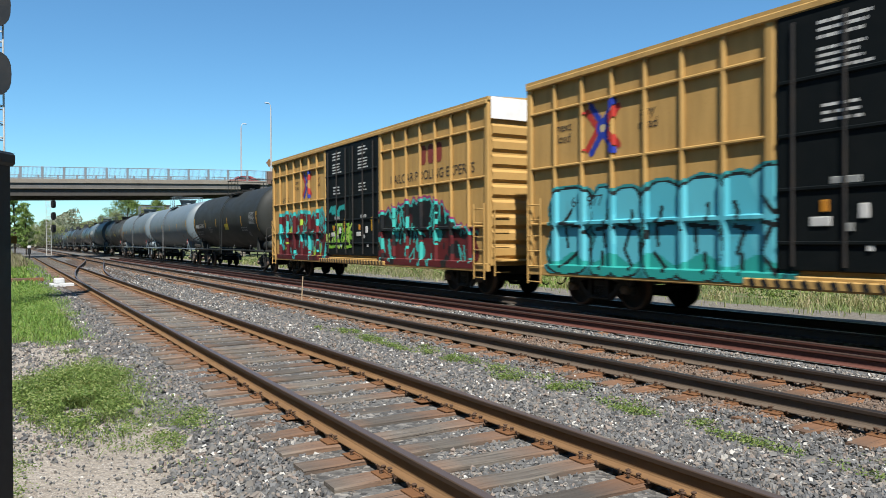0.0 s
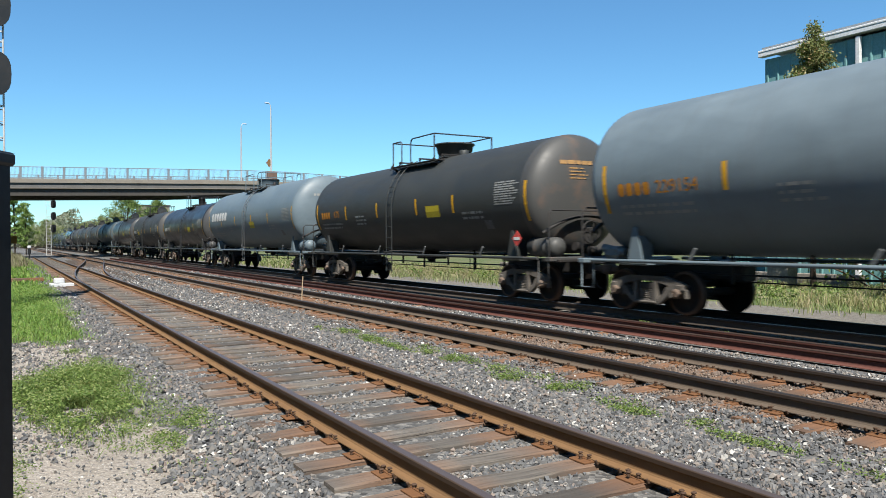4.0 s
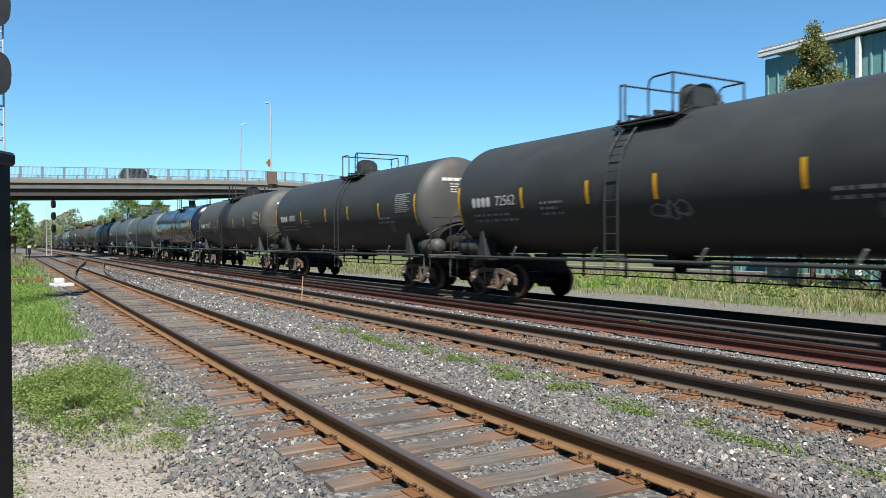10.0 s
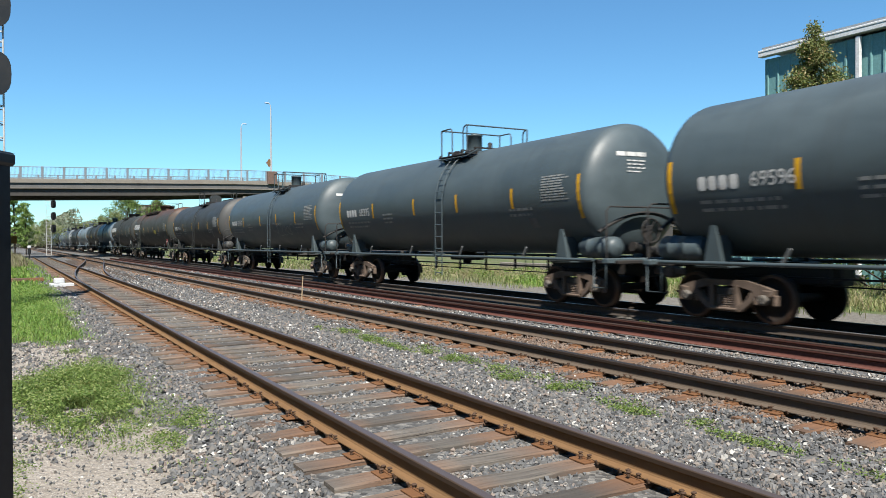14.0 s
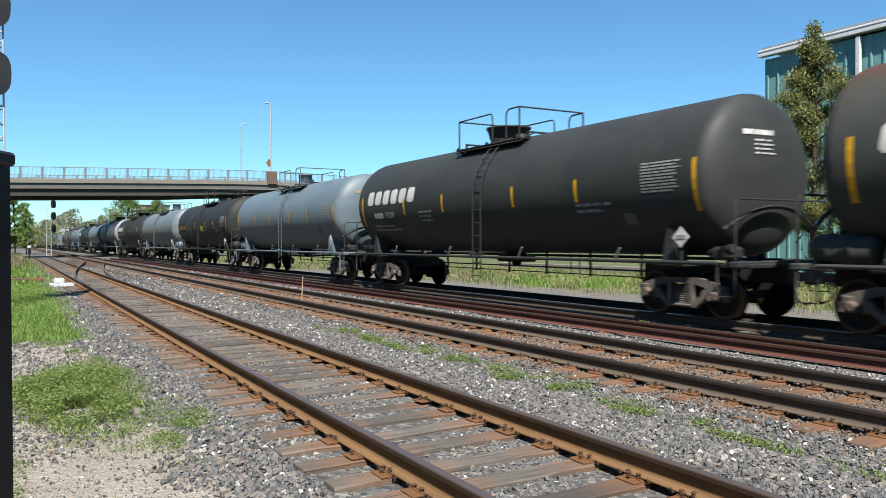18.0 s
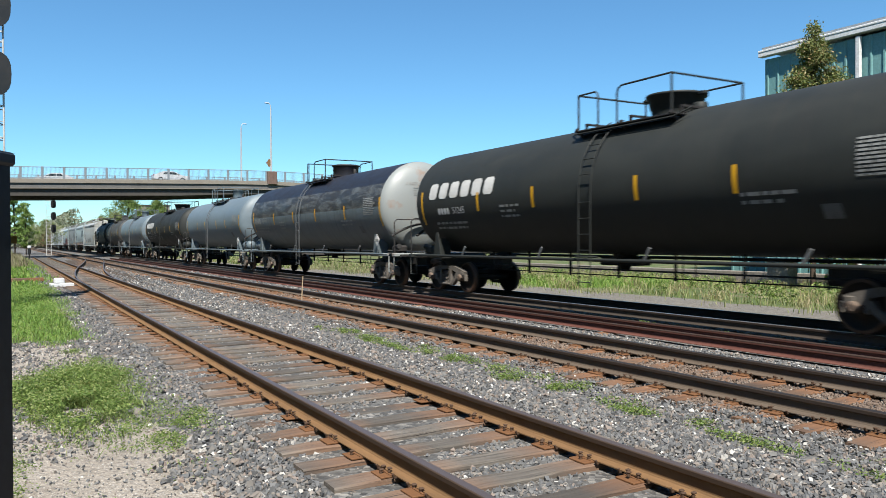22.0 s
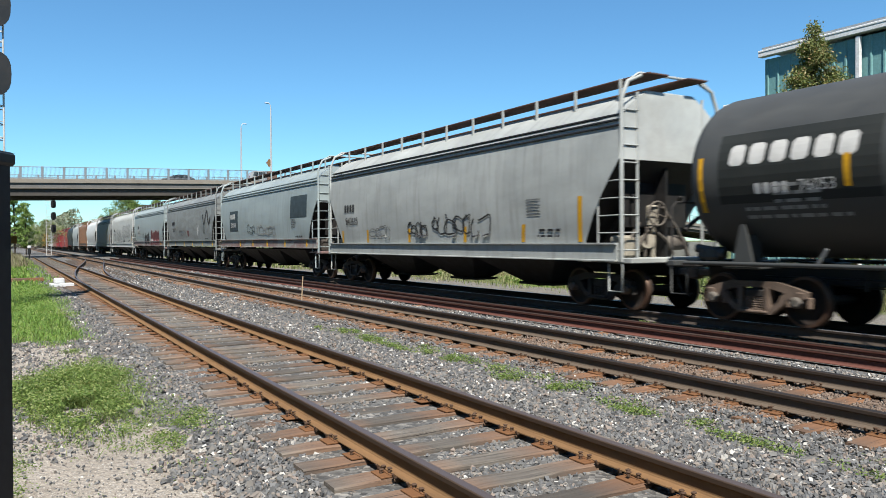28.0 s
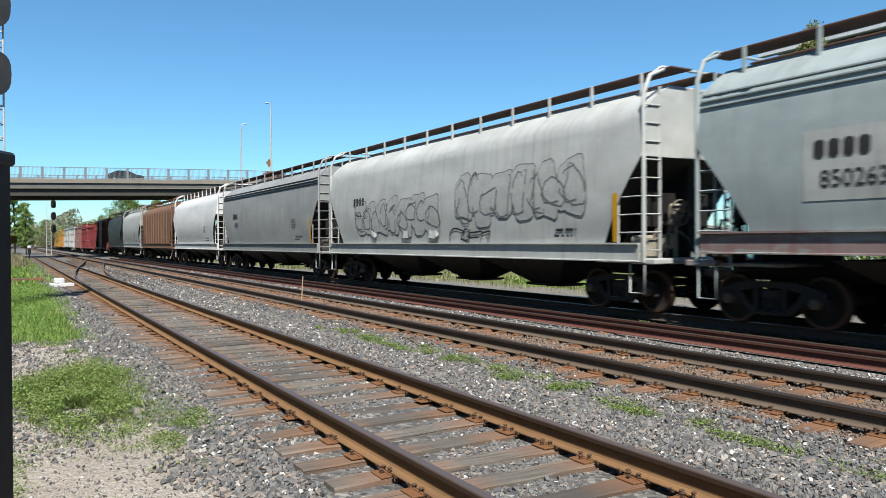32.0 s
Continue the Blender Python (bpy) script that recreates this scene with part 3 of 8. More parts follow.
def build_bridge():
    b = thing("road_bridge", "concrete road bridge with steel railings over the tracks", "bridge", kind="structure")
    ys = [-900, -500, -250, -160] + frange_b(-125, 100, 91) + [140, 250, 500, 900]
    x0, x1 = 102.0, 114.5

    def band(name, za, zb, xa, xb, material, label=""):
        s = Shape()
        rows = []
        for y in ys:
            lo, hi = za(y), zb(y)
            rows.append([(xa, y, lo), (xa, y, hi), (xb, y, hi), (xb, y, lo), (xa, y, lo)])
        s.strip([r[::-1] for r in rows])
        return part(name, s, material, b, label)

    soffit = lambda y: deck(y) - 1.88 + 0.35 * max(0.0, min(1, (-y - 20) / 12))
    band("deck_slab", lambda y: deck(y) - 0.35, lambda y: deck(y), x0 - 0.12, x1 + 0.12, M["concrete"], "pale concrete deck edge")
    for xa in (x0 + 0.05, x1 - 0.6):
        band("fascia_beam", lambda y: deck(y) - 0.95, lambda y: deck(y) - 0.35, xa, xa + 0.55, M["fascia_concrete"])
        band("ledge", lambda y: deck(y) - 1.03, lambda y: deck(y) - 0.95, xa - 0.1, xa + 0.6, M["concrete"])
    for k in range(5):
        xa = x0 + 0.25 + k * 2.75
        band("girder", soffit, lambda y: deck(y) - 1.03, xa, xa + 0.8, M["concrete_dark"], "concrete girder with shade in its dark colour" if k == 0 else "")
    band("road_surface", lambda y: deck(y), lambda y: deck(y) + 0.03, x0 + 1.8, x1 - 1.8, M["asphalt"])
    for xa in (x0, x1 - 1.7):
        band("sidewalk", lambda y: deck(y), lambda y: deck(y) + 0.17, xa, xa + 1.7, M["concrete"])
    # pier and abutments
    s = Shape()
    s.box((108, -28.6, 7.35), (11.5, 1.1, 0.9), bevel=0.06)
    s.box((108, 20.0, 6.2), (11.5, 1.4, 1.0), bevel=0.06)
    for x in (104.5, 111.5):
        s.rod((x, -28.6, -0.3), (x, -28.6, 7.0), 0.45, 14)
        s.rod((x, 20.0, -0.3), (x, 20.0, 6.0), 0.45, 14)
    part("pier", s, M["concrete"], b, "round-columned concrete pier")
    s = Shape()
    s.box((108.2, -73, 3.9), (12.4, 74, 8.4), bevel=0.05)
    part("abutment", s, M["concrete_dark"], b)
    # railing: posts, rails and a picket panel between each pair of posts
    step = 2.37
    for x in (x0 + 0.1, x1 - 0.1):
        n = 46 if x < 105 else 30
        posts = Shape()
        posts.box((0, 0, 0.73), (0.15, 0.26, 1.46), bevel=0.02)
        post_me = posts.mesh("railing_post", (M["railing"],))
        panel = Shape()
        for z in (0.12, 1.4):
            panel.box((0, step / 2, z), (0.07, step - 0.16, 0.075), bevel=0.015)
        for k in range(15):
            panel.box((0, 0.2 + k * (step - 0.4) / 14, 0.76), (0.022, 0.022, 1.25))
        panel_me = panel.mesh("railing_panel", (M["railing"],))
        for k in range(n):
            y = 12.07 - k * 2.29 - 0.016 * max(0, k - 6) * (k - 7)
            step = 2.29 + 0.032 * max(0, k - 6)
            z = deck(y) + (0.15 if x < 105 else 0.15)
            o = part("railing_post", post_me, None, b)
            o.matrix_basis = pose(x, y, z)
            o = part("railing_panel", panel_me, None, b)
            o.matrix_basis = pose(x, y - step, deck(y - step) + 0.15, math.degrees(math.atan2(deck(y) - deck(y - step), step))) @ Matrix.Diagonal((1, step / 2.37, 1, 1))
    s = Shape()
    s.box((102.0, -32.0, deck(-32) + 0.62), (0.6, 1.35, 1.75), bevel=0.04)
    part("pilaster", s, M["pilaster"], b, "brown concrete pilaster in the railing")
    return b


def frange_b(a, b, n):
    return [a + (b - a) * k / (n - 1) for k in range(n)]


build_bridge()


def street_lamp(x, y, z, tall, arm, label):
    t = thing("street_lamp", label, "street lamp", "lamps on the bridge", m=pose(x, y, z))
    s = Shape()
    s.rod((0, 0, 0), (0, 0, tall), 0.14, 10, 0.085)
    part("pole", s, M["lamp_white"], t)
    s = Shape()
    s.pipe([(0, 0, tall - 0.1), (0, arm * 0.1, tall + 0.3), (0, arm * 0.4, tall + 0.55), (0, arm * 0.8, tall + 0.6)], 0.05, 6)
    part("arm", s, M["lamp_white"], t)
    s = Shape()
    s.box((0, arm * 1.0, tall + 0.58), (0.26, 0.62, 0.14), bevel=0.05)
    part("lamp_head", s, M["lamp_white"], t)
    return t


M["lamp_white"] = plain("lamp_white", (0.62, 0.64, 0.66), 0.5, 0.2, dirty=0.15)
lamp = street_lamp(102.3, -32.0, deck(-32) + 1.5, 8.9, 0.55, "tall white street lamp with a sign on the bridge")
s = Shape()
s.add([(0, 0.48, 0), (0, 0, 0.62), (0, -0.48, 0), (0, 0, -0.62), (0.03, 0.48, 0), (0.03, 0, 0.62), (0.03, -0.48, 0), (0.03, 0, -0.62)], [(0, 1, 2, 3), (7, 6, 5, 4), (0, 4, 5, 1), (1, 5, 6, 2), (2, 6, 7, 3), (3, 7, 4, 0)])
sign = part("road_sign", s, plain("sign_back", (0.3, 0.17, 0.08), 0.6), lamp, "small orange-brown diamond sign")
sign.matrix_basis = pose(-0.12, 0.3, 1.2, 0, 0, 12)
street_lamp(114.2, -31.1, deck(-31) + 0.17, 9.0, -0.55, "slim grey street lamp on the far side of the bridge")


# ---- vehicles on the bridge ----
M["glass_dark"] = plain("glass_dark", (0.02, 0.025, 0.03), 0.12, 0.0, dirty=0.1, bump=0.0)
M["tyre"] = plain("tyre", (0.02, 0.02, 0.02), 0.85)
M["tail_light"] = plain("tail_light", (0.45, 0.03, 0.02), 0.3)
VEHICLES = []


def vehicle(name, label, category, col, suv, rows, lane, heading):
    """A car on the bridge. rows: seconds and y; heading: 1 toward +y."""
    paint = plain("car_paint_" + label.split()[0], col, 0.25, 0.1, vary=0.06, dirty=0.08, bump=0.0)
    t = thing(name, label, category, "vehicles on the bridge")
    h = 1.72 if suv else 1.45
    roof = [(-1.9, h - 0.12), (-1.75, h), (0.35, h), (0.75, h - 0.06)] if suv else [(-1.2, h - 0.06), (-0.9, h), (0.1, h), (0.45, h - 0.08)]
    base = [(-2.2, 0.35), (2.2, 0.35), (2.25, 0.65), (2.1, 0.86), (1.25, 1.0)]
    rear = [(-2.2, 1.0), (-2.28, 0.7)] if suv else [(-1.95, 1.02), (-2.22, 0.95), (-2.28, 0.6)]
    s = Shape()
    s.prism(base + roof[::-1] + rear, "y", -0.82, 0.82)
    part("body", s, paint, t)
    s = Shape()
    win = [(roof[0][0] + 0.12, 1.05), (1.02, 1.03), (0.62 if suv else 0.4, h - 0.12), (roof[1][0] + 0.1, h - 0.1)]
    s.prism(win, "y", -0.835, 0.835)
    part("side_windows", s, M["glass_dark"], t, "dark side windows")
    for x in (roof[0][0] + 0.9, roof[0][0] + 1.9):
        s = Shape()
        s.box((x, 0, (1.05 + h - 0.1) / 2), (0.08, 1.69, h - 1.16))
        part("window_pillar", s, paint, t)
    for x in (-1.4, 1.4):
        for y in (-0.78, 0.78):
            s = Shape()
            s.rod((x, y - 0.1, 0.33), (x, y + 0.1, 0.33), 0.33, 16)
            w = part("wheel", s, M["tyre"], t)
            r = Shape()
            r.rod((x, y - 0.105, 0.33), (x, y + 0.105, 0.33), 0.2, 12)
            part("rim", r, M["galvanised"], w)
    for y in (-0.6, 0.6):
        s = Shape()
        s.box((-2.24, y, 0.92), (0.08, 0.3, 0.16), bevel=0.02)
        part("tail_light", s, M["tail_light"], t)
        s = Shape()
        s.box((2.16, y, 0.74), (0.12, 0.34, 0.14), bevel=0.02)
        part("headlight", s, M["white_paint"], t)
    VEHICLES.append((t, rows, lane, heading))


NEAR_LANE, FAR_LANE = 105.6, 110.6
vehicle("hatchback", "red hatchback driving over the bridge", "car", (0.4, 0.04, 0.04), False, ((0.0, -30.2), (1.2, -6.6)), FAR_LANE, 1)
vehicle("sedan", "black sedan driving over the bridge", "car", (0.02, 0.02, 0.022), False, ((5.5, -27.0), (7.1, -2.4)), FAR_LANE, 1)
vehicle("suv", "dark grey sport utility car driving over the bridge", "car", (0.05, 0.055, 0.06), True, ((9.1, -2.9), (11.9, -41.0)), NEAR_LANE, -1)
vehicle("sedan", "white low sedan driving over the bridge", "car", (0.75, 0.76, 0.77), False, ((19.0, -37.2), (22.0, -5.6)), FAR_LANE, 1)
vehicle("sedan", "white sedan driving over the bridge", "car", (0.72, 0.73, 0.75), False, ((21.2, -4.7), (22.8, -33.8)), NEAR_LANE, -1)
vehicle("sedan", "red sedan driving over the bridge", "car", (0.42, 0.035, 0.035), False, ((24.0, -4.5), (25.5, -29.6)), NEAR_LANE, -1)
vehicle("sedan", "silver grey sedan driving over the bridge", "car", (0.35, 0.37, 0.38), False, ((25.0, -6.1), (25.5, -17.4)), NEAR_LANE, -1)
vehicle("suv", "silver sport utility car driving over the bridge", "car", (0.5, 0.52, 0.53), True, ((27.5, -23.6), (27.9, -30.3)), NEAR_LANE, -1)
vehicle("sedan", "charcoal sedan driving over the bridge", "car", (0.045, 0.05, 0.055), False, ((27.5, -29.7), (29.1, -2.2)), FAR_LANE, 1)
vehicle("suv", "red sport utility car driving over the bridge", "car", (0.38, 0.03, 0.03), True, ((29.5, -1.4), (31.5, -27.5)), NEAR_LANE, -1)
vehicle("sedan", "dark sedan entering the bridge", "car", (0.05, 0.055, 0.06), False, ((31.5, -5.4), (32.0, -13.6)), NEAR_LANE, -1)


# ---- building behind the train ----
def build_building():
    M["teal"] = plain("teal_sheet", (0.2, 0.4, 0.4), 0.5, 0.0, dirty=0.25, dirt=(0.1, 0.26, 0.25), vary=0.15, scale=0.7, bump=0.03)
    M["fascia"] = plain("white_fascia", (0.95, 0.96, 0.95), 0.5, dirty=0.2, scale=0.8)
    b = thing("warehouse", "teal corrugated warehouse with white roof edge", "building", kind="")
    y, x0, x1, top = -32.0, -45.0, 23.85, 10.3
    s = Shape()
    s.box(((x0 + x1) / 2, y - 9.05, top / 2 - 0.4), (x1 - x0, 18, top + 0.8))
    part("wall", s, M["teal"], b)
    rib = Shape()
    rib.prism([(-0.07, 0.0), (0.07, 0.0), (0.035, 0.05), (-0.035, 0.05)], "z", -0.6, top)
    rib_me = rib.mesh("sheet_rib", (M["teal"],))
    for k in range(56):
        o = part("sheet_rib", rib_me, None, b)
        o.matrix_basis = pose(x1 - 0.15 - k * 0.56, y - 0.05, 0)
    s = Shape()
    s.box(((x0 + x1) / 2, y + 0.06, top + 0.36), (x1 - x0 + 0.3, 0.5, 0.1), bevel=0.02)
    s.box(((x0 + x1) / 2, y + 0.26, top + 0.21), (x1 - x0 + 0.3, 0.06, 0.22), bevel=0.02)
    s.box(((x0 + x1) / 2, y + 0.11, top + 0.12), (x1 - x0 + 0.28, 0.3, 0.03))
    part("roof_edge", s, M["fascia"], b, "white overhanging roof edge")
    s = Shape()
    s.box(((x0 + x1) / 2, y - 9, top + 0.5), (x1 - x0 + 0.3, 18.0, 0.2))
    part("roof", s, M["galvanised"], b)
    for x in (19.1, 9.0, -1.2):
        s = Shape()
        s.box((x, y + 0.14, top / 2), (0.2, 0.18, top), bevel=0.02)
        part("downpipe", s, M["fascia"], b, "white boxed downpipe")
    b2 = thing("warehouse", "lower teal warehouse wing set farther back", "building")
    s = Shape()
    s.box((20, -49, 4.6), (24.5, 18, 10.4))
    part("wall", s, M["teal"], b2)
    for k in range(16):
        o = part("sheet_rib", rib_me, None, b2)
        o.matrix_basis = pose(32.1 - k * 0.56, -40.0, -0.5)
    s = Shape()
    s.box((20, -48.8, 9.95), (25, 18.6, 0.3), bevel=0.03)
    part("roof_edge", s, M["fascia"], b2)


build_building()


# ---- plants ----
def leaf_material(name, a, b, c=None):
    n = Nodes(name)
    r = n.node("NewGeometry").outputs["Random Per Island"]
    stops = [(0.0, rgb(*a)), (0.6, rgb(*b))] + ([(1.0, rgb(*c))] if c else [])
    col = n.ramp(r, *stops)
    m = n.done(col, 0.6)
    n.put(n.bsdf.inputs["Subsurface Weight"], 0.0)
    tr = n.node("BsdfTranslucent", Color=n.mix(0.5, col, rgb(0.2, 0.28, 0.03)))
    mx = n.node("MixShader", Fac=0.3)
    n.t.links.new(n.bsdf.outputs[0], mx.inputs[1])
    n.t.links.new(tr.outputs[0], mx.inputs[2])
    n.t.links.new(mx.outputs[0], n.t.nodes["Material Output"].inputs["Surface"])
    return m


M["grass"] = leaf_material("grass_fresh", (0.07, 0.17, 0.02), (0.21, 0.4, 0.05), (0.42, 0.5, 0.14))
M["weed"] = leaf_material("weed_leaf", (0.07, 0.14, 0.022), (0.2, 0.31, 0.06), (0.38, 0.42, 0.15))
M["meadow"] = leaf_material("meadow_mixed", (0.12, 0.2, 0.035), (0.28, 0.33, 0.11), (0.52, 0.45, 0.28))
M["dry"] = leaf_material("dry_grass_grey", (0.2, 0.17, 0.1), (0.34, 0.29, 0.19), (0.28, 0.31, 0.13))
M["straw"] = leaf_material("straw", (0.3, 0.24, 0.12), (0.5, 0.42, 0.24), (0.3, 0.36, 0.1))
M["leaf_mid"] = leaf_material("leaf_mid_green", (0.07, 0.13, 0.02), (0.18, 0.28, 0.05), (0.3, 0.36, 0.1))
M["leaf_fresh"] = leaf_material("leaf_fresh_green", (0.08, 0.17, 0.025), (0.2, 0.35, 0.06), (0.36, 0.46, 0.13))
# far woods: distance haze put into this paler, greyer leaf colour
M["leaf_haze"] = leaf_material("leaf_hazy_grey_green", (0.2, 0.23, 0.15), (0.3, 0.33, 0.22), (0.38, 0.36, 0.3))
M["leaf_pale"] = leaf_material("leaf_spring_green", (0.15, 0.2, 0.06), (0.3, 0.35, 0.12), (0.38, 0.38, 0.18))
M["leaf_bronze"] = leaf_material("leaf_bronze_green", (0.1, 0.15, 0.032), (0.25, 0.28, 0.08), (0.4, 0.26, 0.12))
M["bark"] = plain("bark", (0.1, 0.075, 0.055), 0.9, dirty=0.4, scale=5)
M["twig"] = plain("bare_twig", (0.16, 0.12, 0.09), 0.9, dirty=0.3, scale=5)


def blades(name, pts, tall, wide, lean, material, label, category, seed=1):
    """Tapered bent blades at points (x, y, z)."""
    rng = np.random.default_rng(seed)
    n = len(pts)
    pts = np.asarray(pts)
    h = tall * rng.uniform(0.45, 1.15, n)[:, None]
    a = rng.uniform(0, 2 * np.pi, n)
    side = np.stack([np.cos(a), np.sin(a), np.zeros(n)], 1) * (wide * rng.uniform(0.6, 1.3, n))[:, None]
    b = a + np.pi / 2 + rng.uniform(-0.6, 0.6, n)
    out = np.stack([np.cos(b), np.sin(b), np.zeros(n)], 1) * (lean * rng.uniform(0.2, 1.6, n))[:, None] * h
    up = np.zeros((n, 3))
    up[:, 2:] = h
    v = np.stack([pts - side * 0.5, pts + side * 0.5, pts + up * 0.55 + out * 0.35 - side * 0.42, pts + up * 0.55 + out * 0.35 + side * 0.42, pts + up * (1 - lean * 0.3) + out], 1).reshape(-1, 3)
    f = np.array([[0, 1, 3], [0, 3, 2], [2, 3, 4]])
    faces = (np.arange(n)[:, None, None] * 5 + f[None]).reshape(-1, 3)
    return solid(name, arrays(name, v, faces, material), material, label, category, kind="stuff")


def leaves(name, pts, tall, size, material, label, category, seed=1):
    """Small pointed leaves at all heights up to tall over points (x, y, z), mostly lying flat."""
    rng = np.random.default_rng(seed)
    n = len(pts)
    c = np.asarray(pts) + np.stack([np.zeros(n), np.zeros(n), tall * rng.uniform(0.0, 1.0, n) ** 0.8], 1)
    d1 = rng.normal(0, 1, (n, 3)) * np.array([1, 1, 0.55])
    d1 /= np.linalg.norm(d1, axis=1)[:, None]
    d2 = rng.normal(0, 1, (n, 3))
    d2 -= (d2 * d1).sum(1)[:, None] * d1
    d2 /= np.linalg.norm(d2, axis=1)[:, None]
    k = size * rng.uniform(0.5, 1.3, n)[:, None]
    v = np.stack([c - d1 * k, c + d2 * k * 0.42 + d1 * k * 0.1, c + d1 * k, c - d2 * k * 0.42 + d1 * k * 0.1], 1).reshape(-1, 3)
    f = np.arange(n)[:, None] * 4 + np.arange(4)[None]
    return solid(name, arrays(name, v, f, material), None, label, category, kind="stuff")


def scatter(n, x0, x1, y0, y1, seed, keep=None, drop=0.0):
    rnd = random.Random(seed)
    out = []
    while len(out) < n:
        x, y = rnd.uniform(x0, x1), rnd.uniform(y0, y1)
        if keep is None or rnd.random() < keep(x, y):
            out.append((x, y, height(x, y) - drop))
    return out


def patch(cx, cy, rx, ry, n, seed, gap=-0.25):
    rnd = random.Random(seed)
    out = []
    while len(out) < n:
        u, v = rnd.gauss(0, 0.45), rnd.gauss(0, 0.45)
        x, y = cx + rx * u, cy + ry * v
        if noise.noise(Vector((x * 2.2, y * 2.2, seed))) > gap:
            out.append((x, y, height(x, y) - 0.01))
    return out


def soft(x, lo, hi):
    return min(1.0, max(0.0, (x - lo) / (hi - lo)))


turf_edge = lambda x, y: soft(y + 0.4 * noise.noise(Vector((x * 0.7, y * 0.7, 2))) + 0.02 * (x - 15), -1.5, -0.8) * soft(x + 1.2 * noise.noise(Vector((x, y * 2, 7))), 14.6, 16.2)
blades("tall_grass", scatter(44000, 14.5, 36, -1.7, 1.6, 3, turf_edge), 0.16, 0.009, 1.0, M["grass"], "fresh tall grass beside the near track", "grass", 4)
blades("tall_grass", scatter(14000, 36, 100, -2.6, 3.5, 5, lambda x, y: soft(y + 0.6 * noise.noise(Vector((x * 0.4, y * 0.4, 2))), -2.3, -1.4)), 0.22, 0.04, 0.4, M["grass"], "short bright grass along the embankment", "grass", 6)
# one leafy mound, and low mats round it
mound = patch(9.6, -0.72, 1.9, 0.55, 24000, 11, -0.15) + patch(10.6, -1.0, 1.1, 0.45, 8000, 12) + patch(10.0, -0.2, 0.9, 0.35, 6000, 15)
leaves("weeds", mound, 0.17, 0.016, M["weed"], "dense leafy green weeds in a mound on the gravel", "weeds", 8)
stems = patch(9.6, -0.72, 1.8, 0.5, 4200, 11, -0.15) + patch(10.6, -1.0, 1.1, 0.42, 1500, 12)
blades("weed_stems", stems, 0.2, 0.007, 0.8, M["weed"], "thin upright stems among the weeds", "weeds", 19)
low = patch(9.3, -0.85, 2.4, 0.75, 10000, 14, 0.12) + patch(7.6, -1.35, 1.3, 0.42, 4000, 13, 0.0)
for k, (x, y) in enumerate(((13.9, -0.95), (7.7, -1.55), (7.0, -0.02), (5.6, -0.12), (5.35, -0.42), (6.2, 0.05), (8.0, -1.75), (12.6, -1.2))):
    low += patch(x, y, 0.42, 0.2, 800, 20 + k)
leaves("weeds", low, 0.06, 0.012, M["weed"], "low leafy weeds scattered over the gravel", "weeds", 18)
mid = []
for k in range(46):
    rnd = random.Random(100 + k)
    x = 2.8 + k * 0.27 + rnd.uniform(-0.3, 0.3)
    if rnd.random() < 0.84:
        mid += patch(x, -5.9 + rnd.uniform(-0.2, 0.2), rnd.uniform(0.14, 0.42), rnd.uniform(0.08, 0.2), rnd.randrange(120, 560), 130 + k)
mid += patch(11.9, -11.75, 0.35, 0.12, 320, 161) + patch(9.6, -11.7, 0.15, 0.08, 80, 162)
leaves("weeds", mid, 0.09, 0.016, M["weed"], "low weeds in the stones between the tracks", "weeds", 9)
edge = lambda x, y: soft(-y + 0.9 * noise.noise(Vector((x * 0.5, y * 0.5, 3))), 15.6, 19.2) ** 1.5
lush = lambda x, y: max(0.0, 1.0 - math.hypot((x - 25.5) / 5.5, (y + 22.5) / 4.5) + 0.35 * noise.noise(Vector((x * 0.5, y * 0.5, 4))))
clumps = lambda x, y: 0.06 + 0.94 * soft(noise.noise(Vector((x * 0.55, y * 0.55, 9))), -0.15, 0.25)
blades("meadow_grass", scatter(20000, 4, 48, -31, -16.5, 7, lambda x, y: edge(x, y) * clumps(x, y) * (1 - 0.7 * soft(lush(x, y), 0.1, 0.4))), 0.27, 0.02, 0.6, M["meadow"], "rank green and straw-coloured grass behind the train", "grass", 10)
blades("lush_grass", scatter(13000, 17, 34, -28, -17, 37, lambda x, y: edge(x, y) * soft(lush(x, y), 0.05, 0.35)), 0.3, 0.018, 0.45, M["grass"], "bright green young grass in the middle of the meadow", "grass", 38)
blades("dry_grass", scatter(12000, 25, 60, -31, -16.5, 41, lambda x, y: edge(x, y) * soft(x - 0.35 * (-y - 18) + 2 * noise.noise(Vector((x * 0.3, y * 0.3, 1))), 25.5, 28.5)), 0.3, 0.02, 0.6, M["dry"], "grey-straw dry grass along the fence side", "grass", 42)
blades("dry_reeds", scatter(9000, 62, 112, -2.2, 3.2, 43, lambda x, y: soft(y + 0.6 * noise.noise(Vector((x * 0.2, y * 0.4, 2))), -1.9, -0.9)), 0.75, 0.045, 0.35, M["dry"], "brown dry reeds beside the line before the bridge", "reeds", 44)
tufts, leafy = [], []
for k in range(190):
    rnd = random.Random(900 + k)
    tufts += patch(rnd.uniform(4, 48), rnd.uniform(-30, -18.6), 0.5, 0.4, 60, 1000 + k)
for k in range(70):
    rnd = random.Random(1900 + k)
    leafy += patch(rnd.uniform(5, 46), rnd.uniform(-28, -18.8), rnd.uniform(0.3, 0.9), 0.35, 110, 2000 + k)
blades("straw_tufts", tufts, 0.5, 0.014, 0.6, M["straw"], "dry straw tufts standing in the meadow", "grass", 15)
leaves("leafy_weeds", leafy, 0.42, 0.06, M["weed"], "broad-leaved green weeds in the meadow", "weeds", 16)
